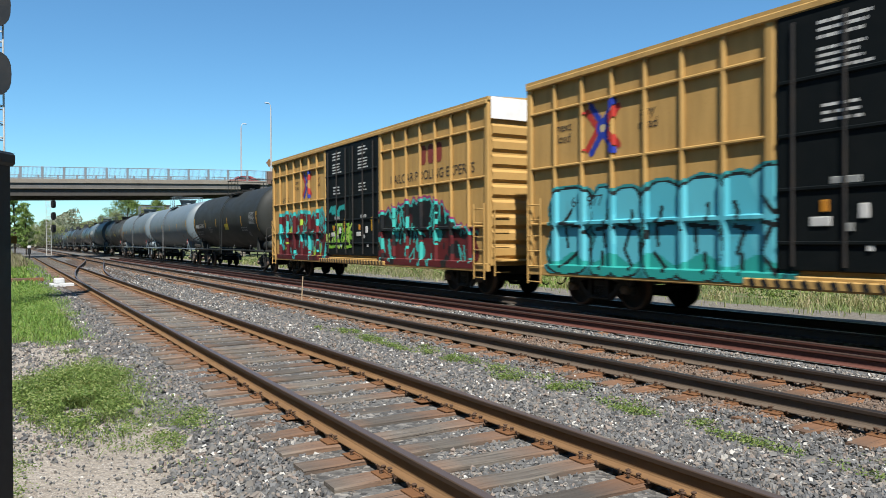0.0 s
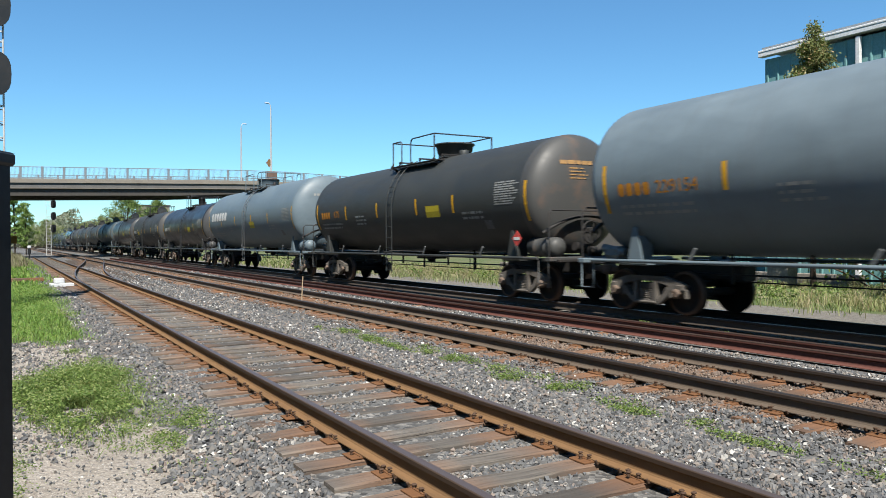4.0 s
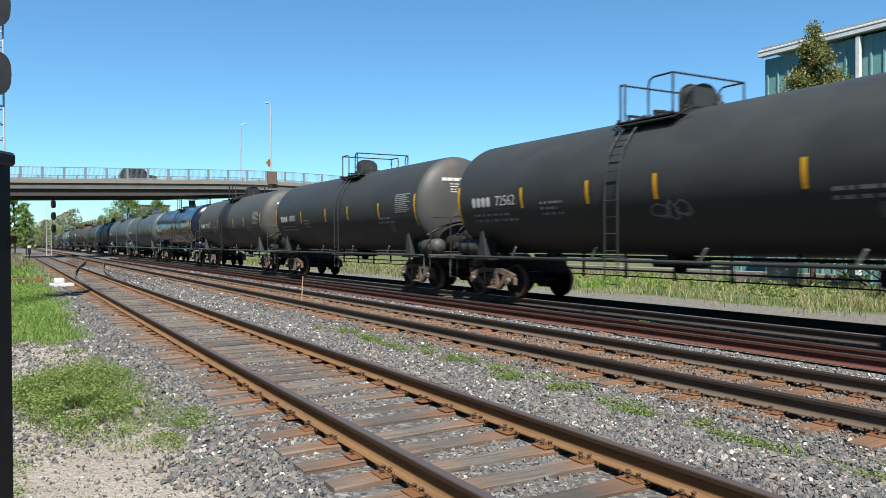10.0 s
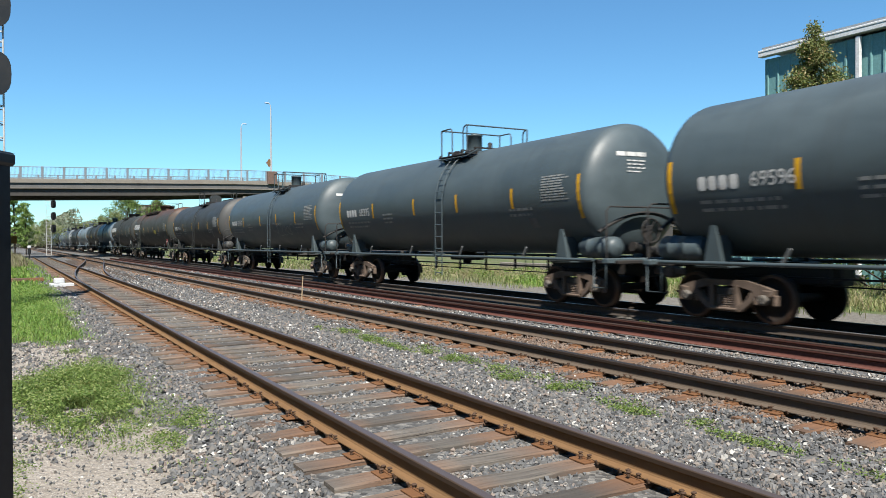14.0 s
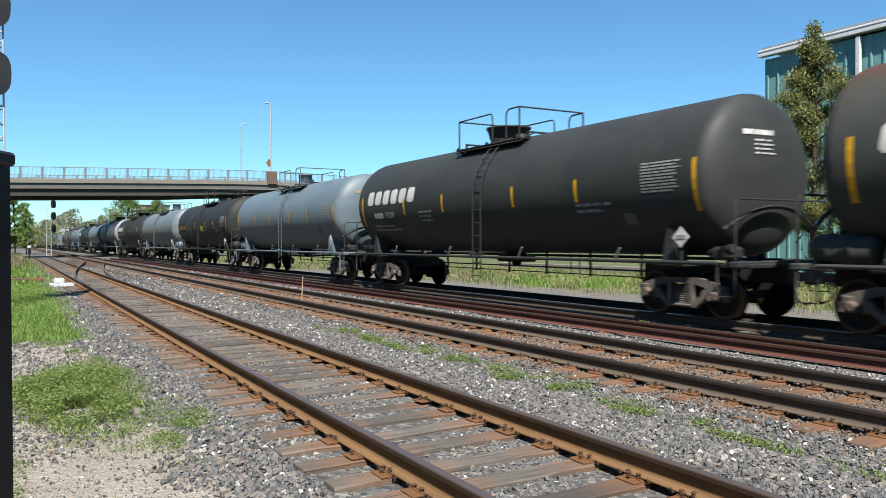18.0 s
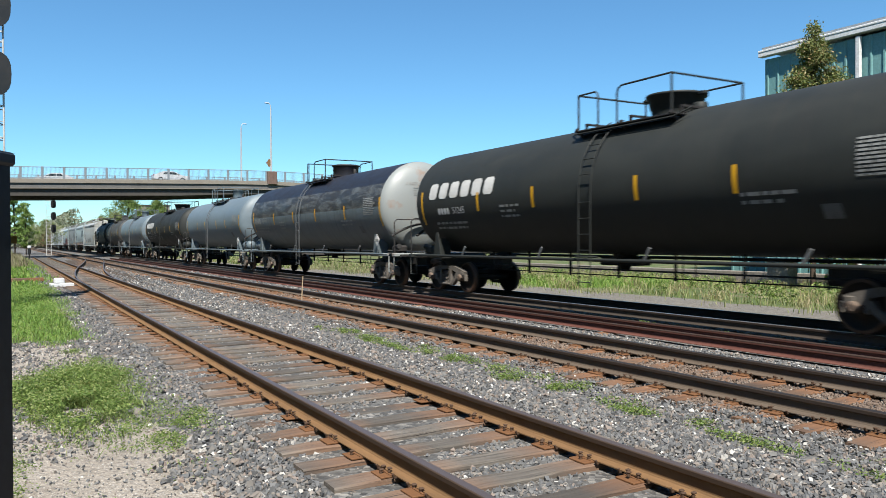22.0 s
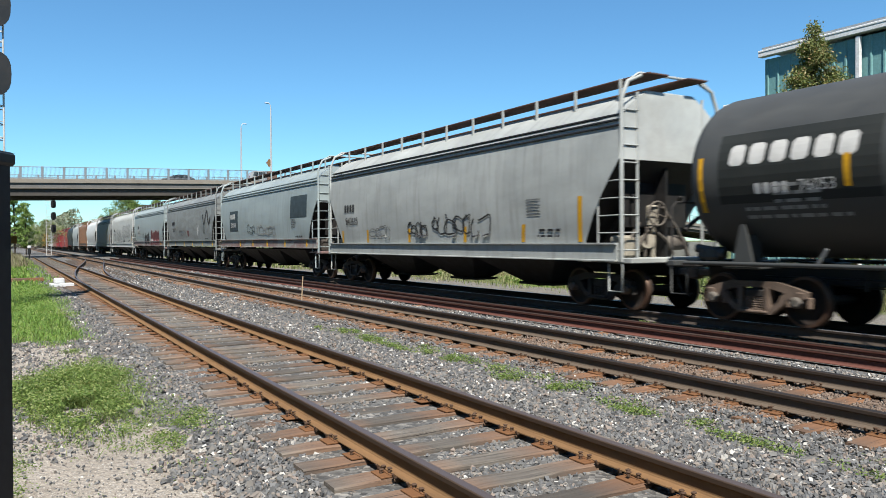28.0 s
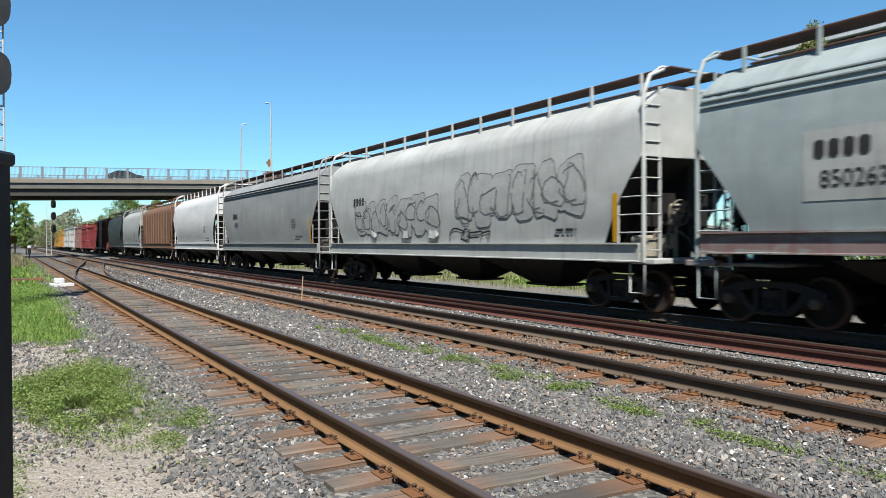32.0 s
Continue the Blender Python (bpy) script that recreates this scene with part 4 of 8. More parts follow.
blades("meadow_grass", scatter(9000, 48, 96, -30, -16.5, 8), 0.34, 0.06, 0.4, M["meadow"], "dry grass farther along the line", "grass", 14)


def tree(name, label, x, y, tall, crown, material, seed, leaves=2600, leaf=0.22, base=0.25, taper=0.75, group=""):
    """A tapered trunk with limbs; leaves gather in clumps round the limb ends. crown: half width."""
    rnd = random.Random(seed)
    t = thing(name, label, "tree", group, m=pose(x, y, height(x, y) - 0.05))
    s = Shape()
    s.pipe([(0.02 * tall * math.sin(k * 1.3) * k / 6, 0.02 * tall * math.cos(k * 1.7) * k / 6, tall * 0.93 * k / 6) for k in range(7)], 0.02 * tall * 0.5, 7)
    part("trunk", s, M["bark"], t)
    limbs = Shape()
    tips = []
    for k in range(26):
        u = base + (1 - base) * (k + rnd.random()) / 26
        w = crown * (1 - u) ** taper * 1.5 * (0.55 + 0.45 * soft(u, base - 0.05, base + 0.25)) * rnd.uniform(0.6, 1.1) + 0.04 * crown
        a = k * 2.4 + rnd.uniform(-0.5, 0.5)
        z = tall * u * 0.93
        mid_p = (w * 0.5 * math.cos(a), w * 0.5 * math.sin(a), z + 0.12 * w)
        tip = (w * math.cos(a), w * math.sin(a), z + 0.35 * w)
        limbs.pipe([(0, 0, z - 0.2 * w), mid_p, tip], 0.008 * tall * (1.1 - u), 5)
        tips += [tip, mid_p, ((tip[0] + mid_p[0]) / 2, (tip[1] + mid_p[1]) / 2, (tip[2] + mid_p[2]) / 2 + 0.1 * w)]
    tips.append((0, 0, tall * 0.97))
    part("branchwork", limbs, M["bark"], t)
    rng = np.random.default_rng(seed)
    tips = np.array(tips)
    c = tips[rng.integers(0, len(tips), leaves)] + rng.normal(0, 1, (leaves, 3)) * np.array([0.2, 0.2, 0.13]) * crown * 0.75
    c[:, :2] *= (0.45 + 0.55 * np.clip((1.05 - c[:, 2:] / tall) * 3.0, 0, 1))
    d1, d2 = rng.normal(0, 1, (leaves, 3)), rng.normal(0, 1, (leaves, 3))
    d1 /= np.linalg.norm(d1, axis=1)[:, None]
    d2 -= (d2 * d1).sum(1)[:, None] * d1
    d2 /= np.linalg.norm(d2, axis=1)[:, None]
    size = leaf * rng.uniform(0.5, 1.3, leaves)[:, None]
    v = np.stack([c - d1 * size, c + d2 * size * 0.5, c + d1 * size, c - d2 * size * 0.5], 1).reshape(-1, 3)
    f = (np.arange(leaves)[:, None] * 4 + np.arange(4)[None])
    part("crown", arrays("crown", v, f, material), None, t)
    return t


tree("maple_tree", "slim bronze-green maple tree in front of the warehouse", 17.7, -26.6, 10.2, 1.6, M["leaf_bronze"], 31, 40000, 0.055, 0.25, 0.62)
tree("shrub", "reddish green shrub at the edge of the meadow", 12.6, -25.0, 3.4, 1.9, M["leaf_mid"], 32, 3600, 0.09, 0.08, 0.5)
tree("shrub", "leafy shrub behind the train", 16.2, -28.6, 4.2, 2.2, M["leaf_mid"], 36, 4000, 0.1, 0.08, 0.5)
for k, (x, y, h, w, mat, text) in enumerate((
        (136, -2.9, 7.6, 1.5, "leaf_fresh", "young green tree beside the line past the bridge"),
        (150, -1.5, 13.0, 2.0, "leaf_fresh", "tall green tree past the bridge"),
        (178, -7.5, 6.8, 3.0, "leaf_pale", "spring green tree by the far line"),
        (205, -27.0, 14.5, 5.0, "leaf_mid", "broad dark green tree behind the train"),
        (196, -23.0, 9.5, 4.4, "leaf_pale", "pale green tree behind the train"),
        (190, -31.5, 12.5, 4.0, "leaf_mid", "green tree behind the far cars"),
        (215, -22.0, 9.0, 4.6, "leaf_pale", "spring green tree in thin leaf"),
        (240, -20.0, 7.5, 5.0, "leaf_pale", "pale spring tree in thin leaf"),
        (250, -14.0, 6.5, 5.0, "leaf_pale", "pale spring tree beside the line"))):
    tree("tree", text, x, y, h, w, M[mat], 50 + k, 9000 if mat == "leaf_mid" else 7000, 0.0145 * h, 0.16, 0.55, "trees past the bridge")


def build_woods():
    """The far belt of woods that closes the view along the line."""
    rng = np.random.default_rng(5)
    n = 60000
    x = rng.uniform(300, 420, n)
    y = rng.uniform(-75, 30, n)
    top = 9.5 + 3.2 * np.sin(y * 0.21) + 2.0 * np.sin(y * 0.57 + 1) + 1.2 * np.sin(y * 1.3)
    z = top * rng.uniform(0.02, 1.0, n) ** 0.6 - 0.3
    c = np.stack([x, y, z], 1)
    d1, d2 = rng.normal(0, 1, (n, 3)), rng.normal(0, 1, (n, 3))
    d1 /= np.linalg.norm(d1, axis=1)[:, None]
    d2 -= (d2 * d1).sum(1)[:, None] * d1
    d2 /= np.linalg.norm(d2, axis=1)[:, None]
    s = rng.uniform(0.25, 0.6, n)[:, None]
    v = np.stack([c - d1 * s, c + d2 * s * 0.6, c + d1 * s, c - d2 * s * 0.6], 1).reshape(-1, 3)
    f = np.arange(n)[:, None] * 4 + np.arange(4)[None]
    solid("far_woods", arrays("far_woods", v, f, M["leaf_haze"]), None, "hazy belt of spring woods at the end of the line", "woods", kind="stuff")
    trunks = Shape()
    for k in range(160):
        tx, ty = rng.uniform(300, 330), rng.uniform(-70, 28)
        trunks.rod((tx, ty, -0.4), (tx, ty, 6), 0.14, 5, 0.05, caps=False)
    solid("far_trunks", trunks, M["twig"], "bare grey trunks in the far woods", "woods", kind="stuff")


build_woods()


def build_unseen_woods():
    """Dense unseen woods across the line, behind the viewer, added to cut sky light."""
    rng = np.random.default_rng(8)
    n = 26000
    x, y = rng.uniform(-130, 150, n), rng.uniform(11.5, 19, n)
    z = (13.5 + 2.0 * np.sin(x * 0.3) + 1.2 * np.sin(x * 0.83)) * rng.uniform(0.0, 1.0, n) - 0.3
    c = np.stack([x, y, z], 1)
    d1, d2 = rng.normal(0, 1, (n, 3)), rng.normal(0, 1, (n, 3))
    d1 /= np.linalg.norm(d1, axis=1)[:, None]
    d2 -= (d2 * d1).sum(1)[:, None] * d1
    d2 /= np.linalg.norm(d2, axis=1)[:, None]
    s = rng.uniform(0.4, 0.85, n)[:, None]
    v = np.stack([c - d1 * s, c + d2 * s * 0.6, c + d1 * s, c - d2 * s * 0.6], 1).reshape(-1, 3)
    f = np.arange(n)[:, None] * 4 + np.arange(4)[None]
    solid("roadside_woods", arrays("roadside_woods", v, f, M["leaf_mid"]), None, "dense dark green woods, unseen, added to cut low sky light", "woods", kind="stuff")


build_unseen_woods()

# a pale block of flats beyond the trees
flats = thing("apartment_building", "pale distant apartment building beyond the trees", "building")
s = Shape()
s.box((330, -53, 8), (14, 11, 17), bevel=0.05)
part("wall", s, M["concrete"], flats)
s = Shape()
s.box((330, -53, 16.7), (14.6, 11.6, 0.5))
part("roof", s, M["concrete_dark"], flats)
for r in range(4):
    for k in range(4):
        s = Shape()
        s.box((322.98, -57.1 + k * 2.7, 3.5 + r * 3.6), (0.1, 1.3, 1.5), bevel=0.02)
        part("window", s, M["glass_dark"], flats)


# ---- line-side equipment ----
M["stake_wood"] = plain("stake_wood", (0.5, 0.38, 0.25), 0.8, dirty=0.3, scale=8)
M["case_black"] = plain("case_black", (0.03, 0.034, 0.038), 0.4, 0.1, dirty=0.25, scale=2.5)
M["case_edge"] = plain("case_edge", (0.03, 0.032, 0.035), 0.5, dirty=0.3)
M["mast_grey"] = plain("mast_grey", (0.75, 0.77, 0.78), 0.5, 0.2, dirty=0.3)
M["lens"] = plain("lens_dark", (0.05, 0.02, 0.02), 0.15, dirty=0.1, bump=0.0)
M["cover_white"] = plain("cover_white", (0.72, 0.74, 0.76), 0.5, dirty=0.2, vary=0.06)


def relay_case():
    t = thing("relay_case", "slim tall black steel relay case beside the track", "relay case", m=pose(2.438, 0.2135, -0.25, 0, 0, -30.2))
    s = Shape()
    s.box((0.025, 0, 0.06), (0.4, 0.36, 0.12), bevel=0.02)
    part("base", s, M["concrete"], t)
    s = Shape()
    s.box((0.025, 0, 1.07), (0.31, 0.33, 1.96), bevel=0.01)
    part("body", s, M["case_black"], t)
    s = Shape()
    s.box((-0.138, 0.0, 0.85), (0.016, 0.29, 1.45), bevel=0.005)
    d = part("door", s, M["case_black"], t)
    h = Shape()
    h.box((-0.15, 0.1, 0.95), (0.016, 0.025, 0.14), bevel=0.005)
    part("handle", h, M["case_edge"], d)
    s = Shape()
    s.box((-0.136, 0.0, 1.77), (0.016, 0.3, 0.22), bevel=0.005)
    part("vent_panel", s, M["case_edge"], t)
    s = Shape()
    s.box((0.025, 0, 2.05), (0.325, 0.35, 0.04), bevel=0.008)
    s.prism([(-0.17, 2.068), (0.17, 2.068), (0.0, 2.11)], "x", -0.137, 0.187)
    part("cap", s, M["case_black"], t, "overhanging peaked cap")
    return t


relay_case()


def signal_mast(x, y, tall, heads, turn, label, wide=0.46, hh=0.52, beside=0.0):
    t = thing("signal_mast", label, "railway signal", "signals", m=pose(x, y, height(x, y), 0, 0, turn))
    s = Shape()
    s.box((0, 0, -0.05), (0.7, 0.7, 0.3), bevel=0.04)
    part("footing", s, M["concrete"], t)
    for sx in (-1, 1):
        for sy in (-1, 1):
            tube_b("leg", [(sx * wide / 2, sy * wide / 2, 0.2), (sx * wide / 2, sy * wide / 2, tall)], 0.028, M["mast_grey"], t)
    n = int(tall / 0.45)
    for k in range(n):
        z = 0.3 + k * 0.45
        q = [(-1, -1), (1, -1), (1, 1), (-1, 1), (-1, -1)]
        s = Shape()
        for i in range(4):
            a, b = q[i], q[i + 1]
            s.rod((a[0] * wide / 2, a[1] * wide / 2, z), (b[0] * wide / 2, b[1] * wide / 2, z + (0.45 if k % 2 else 0.0)), 0.014, 5, caps=False)
            s.rod((a[0] * wide / 2, a[1] * wide / 2, z + (0.0 if k % 2 else 0.45)), (b[0] * wide / 2, b[1] * wide / 2, z + 0.45), 0.014, 5, caps=False)
        part("lattice_bay", s, M["mast_grey"], t)
    for z in heads:
        s = Shape()
        prof = [(beside + (0.34 if beside else 0.6) * math.copysign(abs(math.cos(a)) ** 0.7, math.cos(a)), hh * math.copysign(abs(math.sin(a)) ** 0.7, math.sin(a)) + z) for a in [6.283 * k / 24 for k in range(24)]]
        s.prism([(p[0], p[1]) for p in prof], "x", -wide / 2 - 0.22, -wide / 2 - 0.17)
        h = part("signal_head", s, M["case_black"], t, "black oval signal head with hooded lamps")
        b = Shape()
        b.box((-wide / 2 - 0.08, beside, z), (0.2, 0.3, hh * 1.7), bevel=0.03)
        part("lamp_case", b, M["case_black"], h)
        if beside:
            a = Shape()
            a.rod((-wide / 2, 0, z), (-wide / 2 - 0.05, beside, z), 0.03, 6)
            part("head_arm", a, M["mast_grey"], h)
        for dz in (-hh * 0.6, 0.0, hh * 0.6):
            v = Shape()
            v.lathe([(0.0, 0.1), (0.3, 0.12), (0.3, 0.11), (0.0, 0.095)], (-wide / 2 - 0.22, beside, z + dz), (-1, 0, -0.08), 14)
            part("hood", v, M["case_black"], h)
            g = Shape()
            g.rod((-wide / 2 - 0.225, beside, z + dz), (-wide / 2 - 0.235, beside, z + dz), 0.09, 14)
            part("lens", g, M["lens"], h)
    return t


def tube_b(name, pts, r, material, parent, label="", n=6):
    s = Shape()
    s.pipe(pts, r, n)
    return part(name, s, material, parent, label)


signal_mast(25.0, 0.392, 11.4, (8.47, 6.56), 0, "tall lattice signal mast with black oval heads in the grass", 0.8, 0.64)
signal_mast(122, -5.45, 8.6, (7.45, 5.75, 3.95), 0, "pale lattice signal mast with three heads past the bridge", 0.62, 0.58, -0.62)

t = thing("point_machine", "white covered point machine lying on gravel beside the track", "point machine", m=pose(34.7, -2.0, -0.24, 0, 0, 4) @ Matrix.Scale(0.75, 4))
s = Shape()
s.box((0, 0, 0.1), (0.9, 1.15, 0.2), bevel=0.03)
part("tray", s, M["cover_white"], t)
s = Shape()
s.box((0.0, 0.12, 0.34), (0.5, 0.5, 0.3), bevel=0.06)
part("cover", s, M["cover_white"], t)
s = Shape()
s.box((0.0, -0.9, 0.06), (0.06, 1.2, 0.05))
part("throw_rod", s, M["steel_dark"], t)
s = Shape()
s.rod((0, 0, 0), (0.03, -0.06, 0.85), 0.022, 6, 0.014)
solid("marker_stake", s, M["stake_wood"], "thin weathered wooden stake standing in the stones", "stake", m=pose(20.1, -7.12, -0.24))
s = Shape()
s.box((0, 0, 0.09), (0.25, 1.9, 0.16), bevel=0.015)
solid("loose_tie", s, M["tie_mid"], "loose wooden tie lying in the grass", "tie", m=pose(39.5, -0.6, -0.2, 0, 0, 3))
s = Shape()
s.box((0, 0, 0.2), (26.0, 0.35, 0.6), bevel=0.03)
solid("concrete_wall", s, M["concrete"], "low pale concrete wall at the back of the meadow", "wall", m=pose(31.0, -30.4, -0.42))
s = Shape()
s.box((0, 0, 0.5), (0.9, 0.8, 1.2), bevel=0.05)
solid("concrete_block", s, M["concrete"], "weathered concrete block in the grass", "block", m=pose(19.6, -27.4, -0.35, 0, 0, 8))


s = Shape()
s.box((0, 0, 1.0), (0.05, 0.05, 2.0))
board = solid("marker_board", s, M["mast_grey"], "small orange marker board on a post past the bridge", "sign", m=pose(118, -0.95, -0.25))
s = Shape()
s.box((-0.05, 0, 2.3), (0.03, 0.95, 1.0), bevel=0.01)
part("board", s, M["orange_paint"], board, "orange square board")
s = Shape()
s.rod((0, 0, 0), (0, 0, 0.8), 0.05, 8)
dwarf = solid("dwarf_signal", s, M["case_black"], "dark dwarf signal with a white cap beside the line", "railway signal", m=pose(96, -2.35, -0.25))
s = Shape()
s.box((-0.05, 0, 0.9), (0.25, 0.32, 0.7), bevel=0.08)
part("signal_head", s, M["case_black"], dwarf)
s = Shape()
s.box((-0.05, 0, 1.42), (0.25, 0.36, 0.3), bevel=0.06)
part("cap", s, M["cover_white"], dwarf, "white cap")


# ---- loose stones ----
def build_stones():
    """Crushed stone round the tracks: angular chips, finer and thinner on the sand."""
    rng = np.random.default_rng(12)
    pts = []
    for x0, x1, dens, big in ((1.2, 6.5, 1050, 0.042), (6.5, 11, 640, 0.046), (11, 19, 290, 0.053), (19, 34, 120, 0.064), (34, 62, 34, 0.1)):
        n = int((x1 - x0) * 13.4 * dens)
        x, y = rng.uniform(x0, x1, n), rng.uniform(-12.0, 1.4, n)
        keep = y > -1.95 * x - 1.2
        blur = rng.normal(0, 0.22, n)
        fine = (x + blur < 7.6 + 0.5 * np.sin(y * 4)) & (y + blur > -1.4 + 0.25 * np.sin(x * 2.3))
        sandy = fine | ((x < 15) & (y > -1.15 + 0.2 * np.sin(x * 2.3)))
        turf = (x > 15.5) & (y > -1.25)
        spare = (y > -10.95) & (y < -9.9)
        size = big * rng.uniform(0.4, 1.0, n) ** 0.8 * np.where(rng.random(n) < 0.08, 1.45, 1.0)
        for c in (TRACK_NEAR, TRACK_MID):
            for o in (0.754, -0.754):
                keep &= np.abs(y - c - o) > 0.085
            inner = np.abs(y - c) < 1.3
            size[inner] *= 0.85
            keep &= ~inner | (rng.random(n) < (np.where(x > 31, 0.12, 0.9) if c == TRACK_NEAR else 0.9))
        keep &= ~turf & ~spare & (y > -10.95 - 0.25 * rng.random(n) ** 3) & ~(fine & (rng.random(n) > 0.3)) & ~(sandy & ~fine & (rng.random(n) > 0.7))
        size[fine] *= rng.uniform(0.22, 0.55, n)[fine]
        size[sandy & ~fine] *= rng.uniform(0.4, 0.95, n)[sandy & ~fine]
        pts.append(np.stack([x[keep], y[keep], size[keep]], 1))
    p = np.concatenate(pts)
    n = len(p)
    z = np.array([height(a, b) for a, b in p[:, :2]])
    for c, fill in ((TRACK_NEAR, -0.018), (TRACK_MID, 0.012)):
        inside = np.abs(p[:, 1] - c) < 1.3
        z[inside] += fill + 0.014 * np.sin(p[inside, 0] * 1.9 + p[inside, 1] * 2.3)
    z += rng.uniform(-0.006, 0.012, n)
    cube = np.array([(x, y, q) for x in (-1, 1) for y in (-1, 1) for q in (-1, 1)], float)
    faces = np.array([(0, 1, 3, 2), (4, 6, 7, 5), (0, 4, 5, 1), (2, 3, 7, 6), (0, 2, 6, 4), (1, 5, 7, 3)])
    jit = cube[None] * rng.uniform(0.12, 0.66, (n, 8, 3)) * np.stack([rng.uniform(0.9, 1.4, n), rng.uniform(0.7, 1.0, n), rng.uniform(0.55, 0.85, n)], 1)[:, None, :]
    q = rng.normal(0, 1, (n, 4))
    q /= np.linalg.norm(q, axis=1)[:, None]
    w, a, b, c = q.T
    rot = np.stack([1 - 2 * (b * b + c * c), 2 * (a * b - c * w), 2 * (a * c + b * w), 2 * (a * b + c * w), 1 - 2 * (a * a + c * c), 2 * (b * c - a * w), 2 * (a * c - b * w), 2 * (b * c + a * w), 1 - 2 * (a * a + b * b)], 1).reshape(n, 3, 3)
    v = np.einsum("nij,nkj->nki", rot, jit) * p[:, 2][:, None, None]
    v += np.stack([p[:, 0], p[:, 1], z + p[:, 2] * 0.16], 1)[:, None, :]
    f = (np.arange(n)[:, None, None] * 8 + faces[None]).reshape(-1, 4)
    solid("ballast_stones", arrays("ballast_stones", v.reshape(-1, 3), f, M["stone"]), None, "loose grey and pinkish crushed ballast stones between the tracks", "ballast", kind="stuff")


build_stones()


# ---- rolling stock: shared pieces ----
def frange(a, b, n):
    return [a + (b - a) * k / (n - 1) for k in range(n)] if n > 1 else [(a + b) / 2]


def text_mesh(name, words, size, material, spread=1.0, shear=0.0):
    """Flat lettering in the x, z plane, facing +y and reading along -x, centred on the origin."""
    cu = bpy.data.curves.new(name, "FONT")
    cu.body, cu.size, cu.align_x, cu.align_y, cu.space_character, cu.shear, cu.resolution_u = words, size, "CENTER", "CENTER", spread, shear, 3
    ob = bpy.data.objects.new(name, cu)
    me = bpy.data.meshes.new_from_object(ob)
    bpy.data.objects.remove(ob)
    co = np.empty(len(me.vertices) * 3, np.float32)
    me.vertices.foreach_get("co", co)
    co = co.reshape(-1, 3)
    out = np.stack([-co[:, 0], np.zeros(len(co)), co[:, 1]], 1)
    me.vertices.foreach_set("co", out.astype(np.float32).ravel())
    me.materials.clear()
    me.materials.append(material)
    me.update()
    return me


def wrap(me, x, z, radius, level, lift=0.006):
    """Lays flat lettering on the round side of a tank of that radius and axis level."""
    co = np.empty(len(me.vertices) * 3, np.float32)
    me.vertices.foreach_get("co", co)
    co = co.reshape(-1, 3)
    a0 = math.asin(max(-0.95, min(0.95, (z - level) / radius)))
    a = a0 + co[:, 2] / radius
    out = np.stack([x + co[:, 0], (radius + lift) * np.cos(a), level + (radius + lift) * np.sin(a)], 1)
    me.vertices.foreach_set("co", out.astype(np.float32).ravel())
    me.update()
    return me


def on_head(me, half, r, y, z, head=0.52):
    """Lays flat lettering on the leading head of a tank, reading toward -y."""
    co = np.empty(len(me.vertices) * 3, np.float32)
    me.vertices.foreach_get("co", co)
    co = co.reshape(-1, 3)
    ys, zs = y + co[:, 0], z + co[:, 2]
    q = np.clip(np.hypot(ys, zs) / r, 0, 0.99) ** (1 / 0.75)
    out = np.stack([-half - head * np.sqrt(1 - q * q) - 0.012, ys, LEVEL + zs], 1)
    me.vertices.foreach_set("co", out.astype(np.float32).ravel())
    me.update()
    return me


def bars_mesh(name, rows, width, high, pitch, material, seed=1, gap=0.09):
    """Rows of unreadable small print, as short bars."""
    rnd = random.Random(seed)
    s = Shape()
    for k in range(rows):
        z = (rows - 1) * pitch / 2 - k * pitch
        x, end = -width / 2, width / 2 - rnd.uniform(0, width * 0.3)
        while x < end:
            w = min(rnd.uniform(0.06, 0.3), end - x)
            if w > 0.02:
                s.strip([[(-x, 0, z - high / 2), (-x - w, 0, z - high / 2)], [(-x, 0, z + high / 2), (-x - w, 0, z + high / 2)]])
            x += w + gap * rnd.uniform(0.4, 1.0)
    return s.mesh(name, (material,))


def print_rows(me, parent, label=""):
    """Small print stays one part."""
    return tagged(part(me.name.split(".")[0], me, None, parent, label), kind="stuff")


def panel_mesh(name, w, h, material, n=3):
    s = Shape()
    s.strip([[(x, 0, z) for x in (w / 2, -w / 2)] for z in frange(-h / 2, h / 2, n)])
    return s.mesh(name, (material,))


def diamond_mesh(name, r, material):
    s = Shape()
    s.add([(r, 0, 0), (0, 0, r), (-r, 0, 0), (0, 0, -r), (r, -0.012, 0), (0, -0.012, r), (-r, -0.012, 0), (0, -0.012, -r)], [(3, 0, 1, 2)[::-1], (7, 4, 5, 6), (0, 1, 5, 4), (1, 2, 6, 5), (2, 3, 7, 6), (3, 0, 4, 7)])
    return s.mesh(name, (material,))


def block_letters(name, n, high, wide, material, shear=0.12):
    """A company's name as plain slabs of its size: n slanted blocks with cut corners."""
    s = Shape()
    step = wide / n
    for k in range(n):
        x0, w, c = wide / 2 - k * step - step * 0.12, step * 0.76, high * 0.16
        rows = []
        for z, cut in ((-high / 2, c), (-high / 2 + c, 0.0), (-high / 6, 0.0), (high / 6, 0.0), (high / 2 - c, 0.0), (high / 2, c)):
            rows.append([(x0 - u - shear * z, 0, z) for u in (cut, w - cut)])
        s.strip(rows)
    return s.mesh(name, (material,))


WHEEL_R = 0.457
AXLE_GAP = 0.889


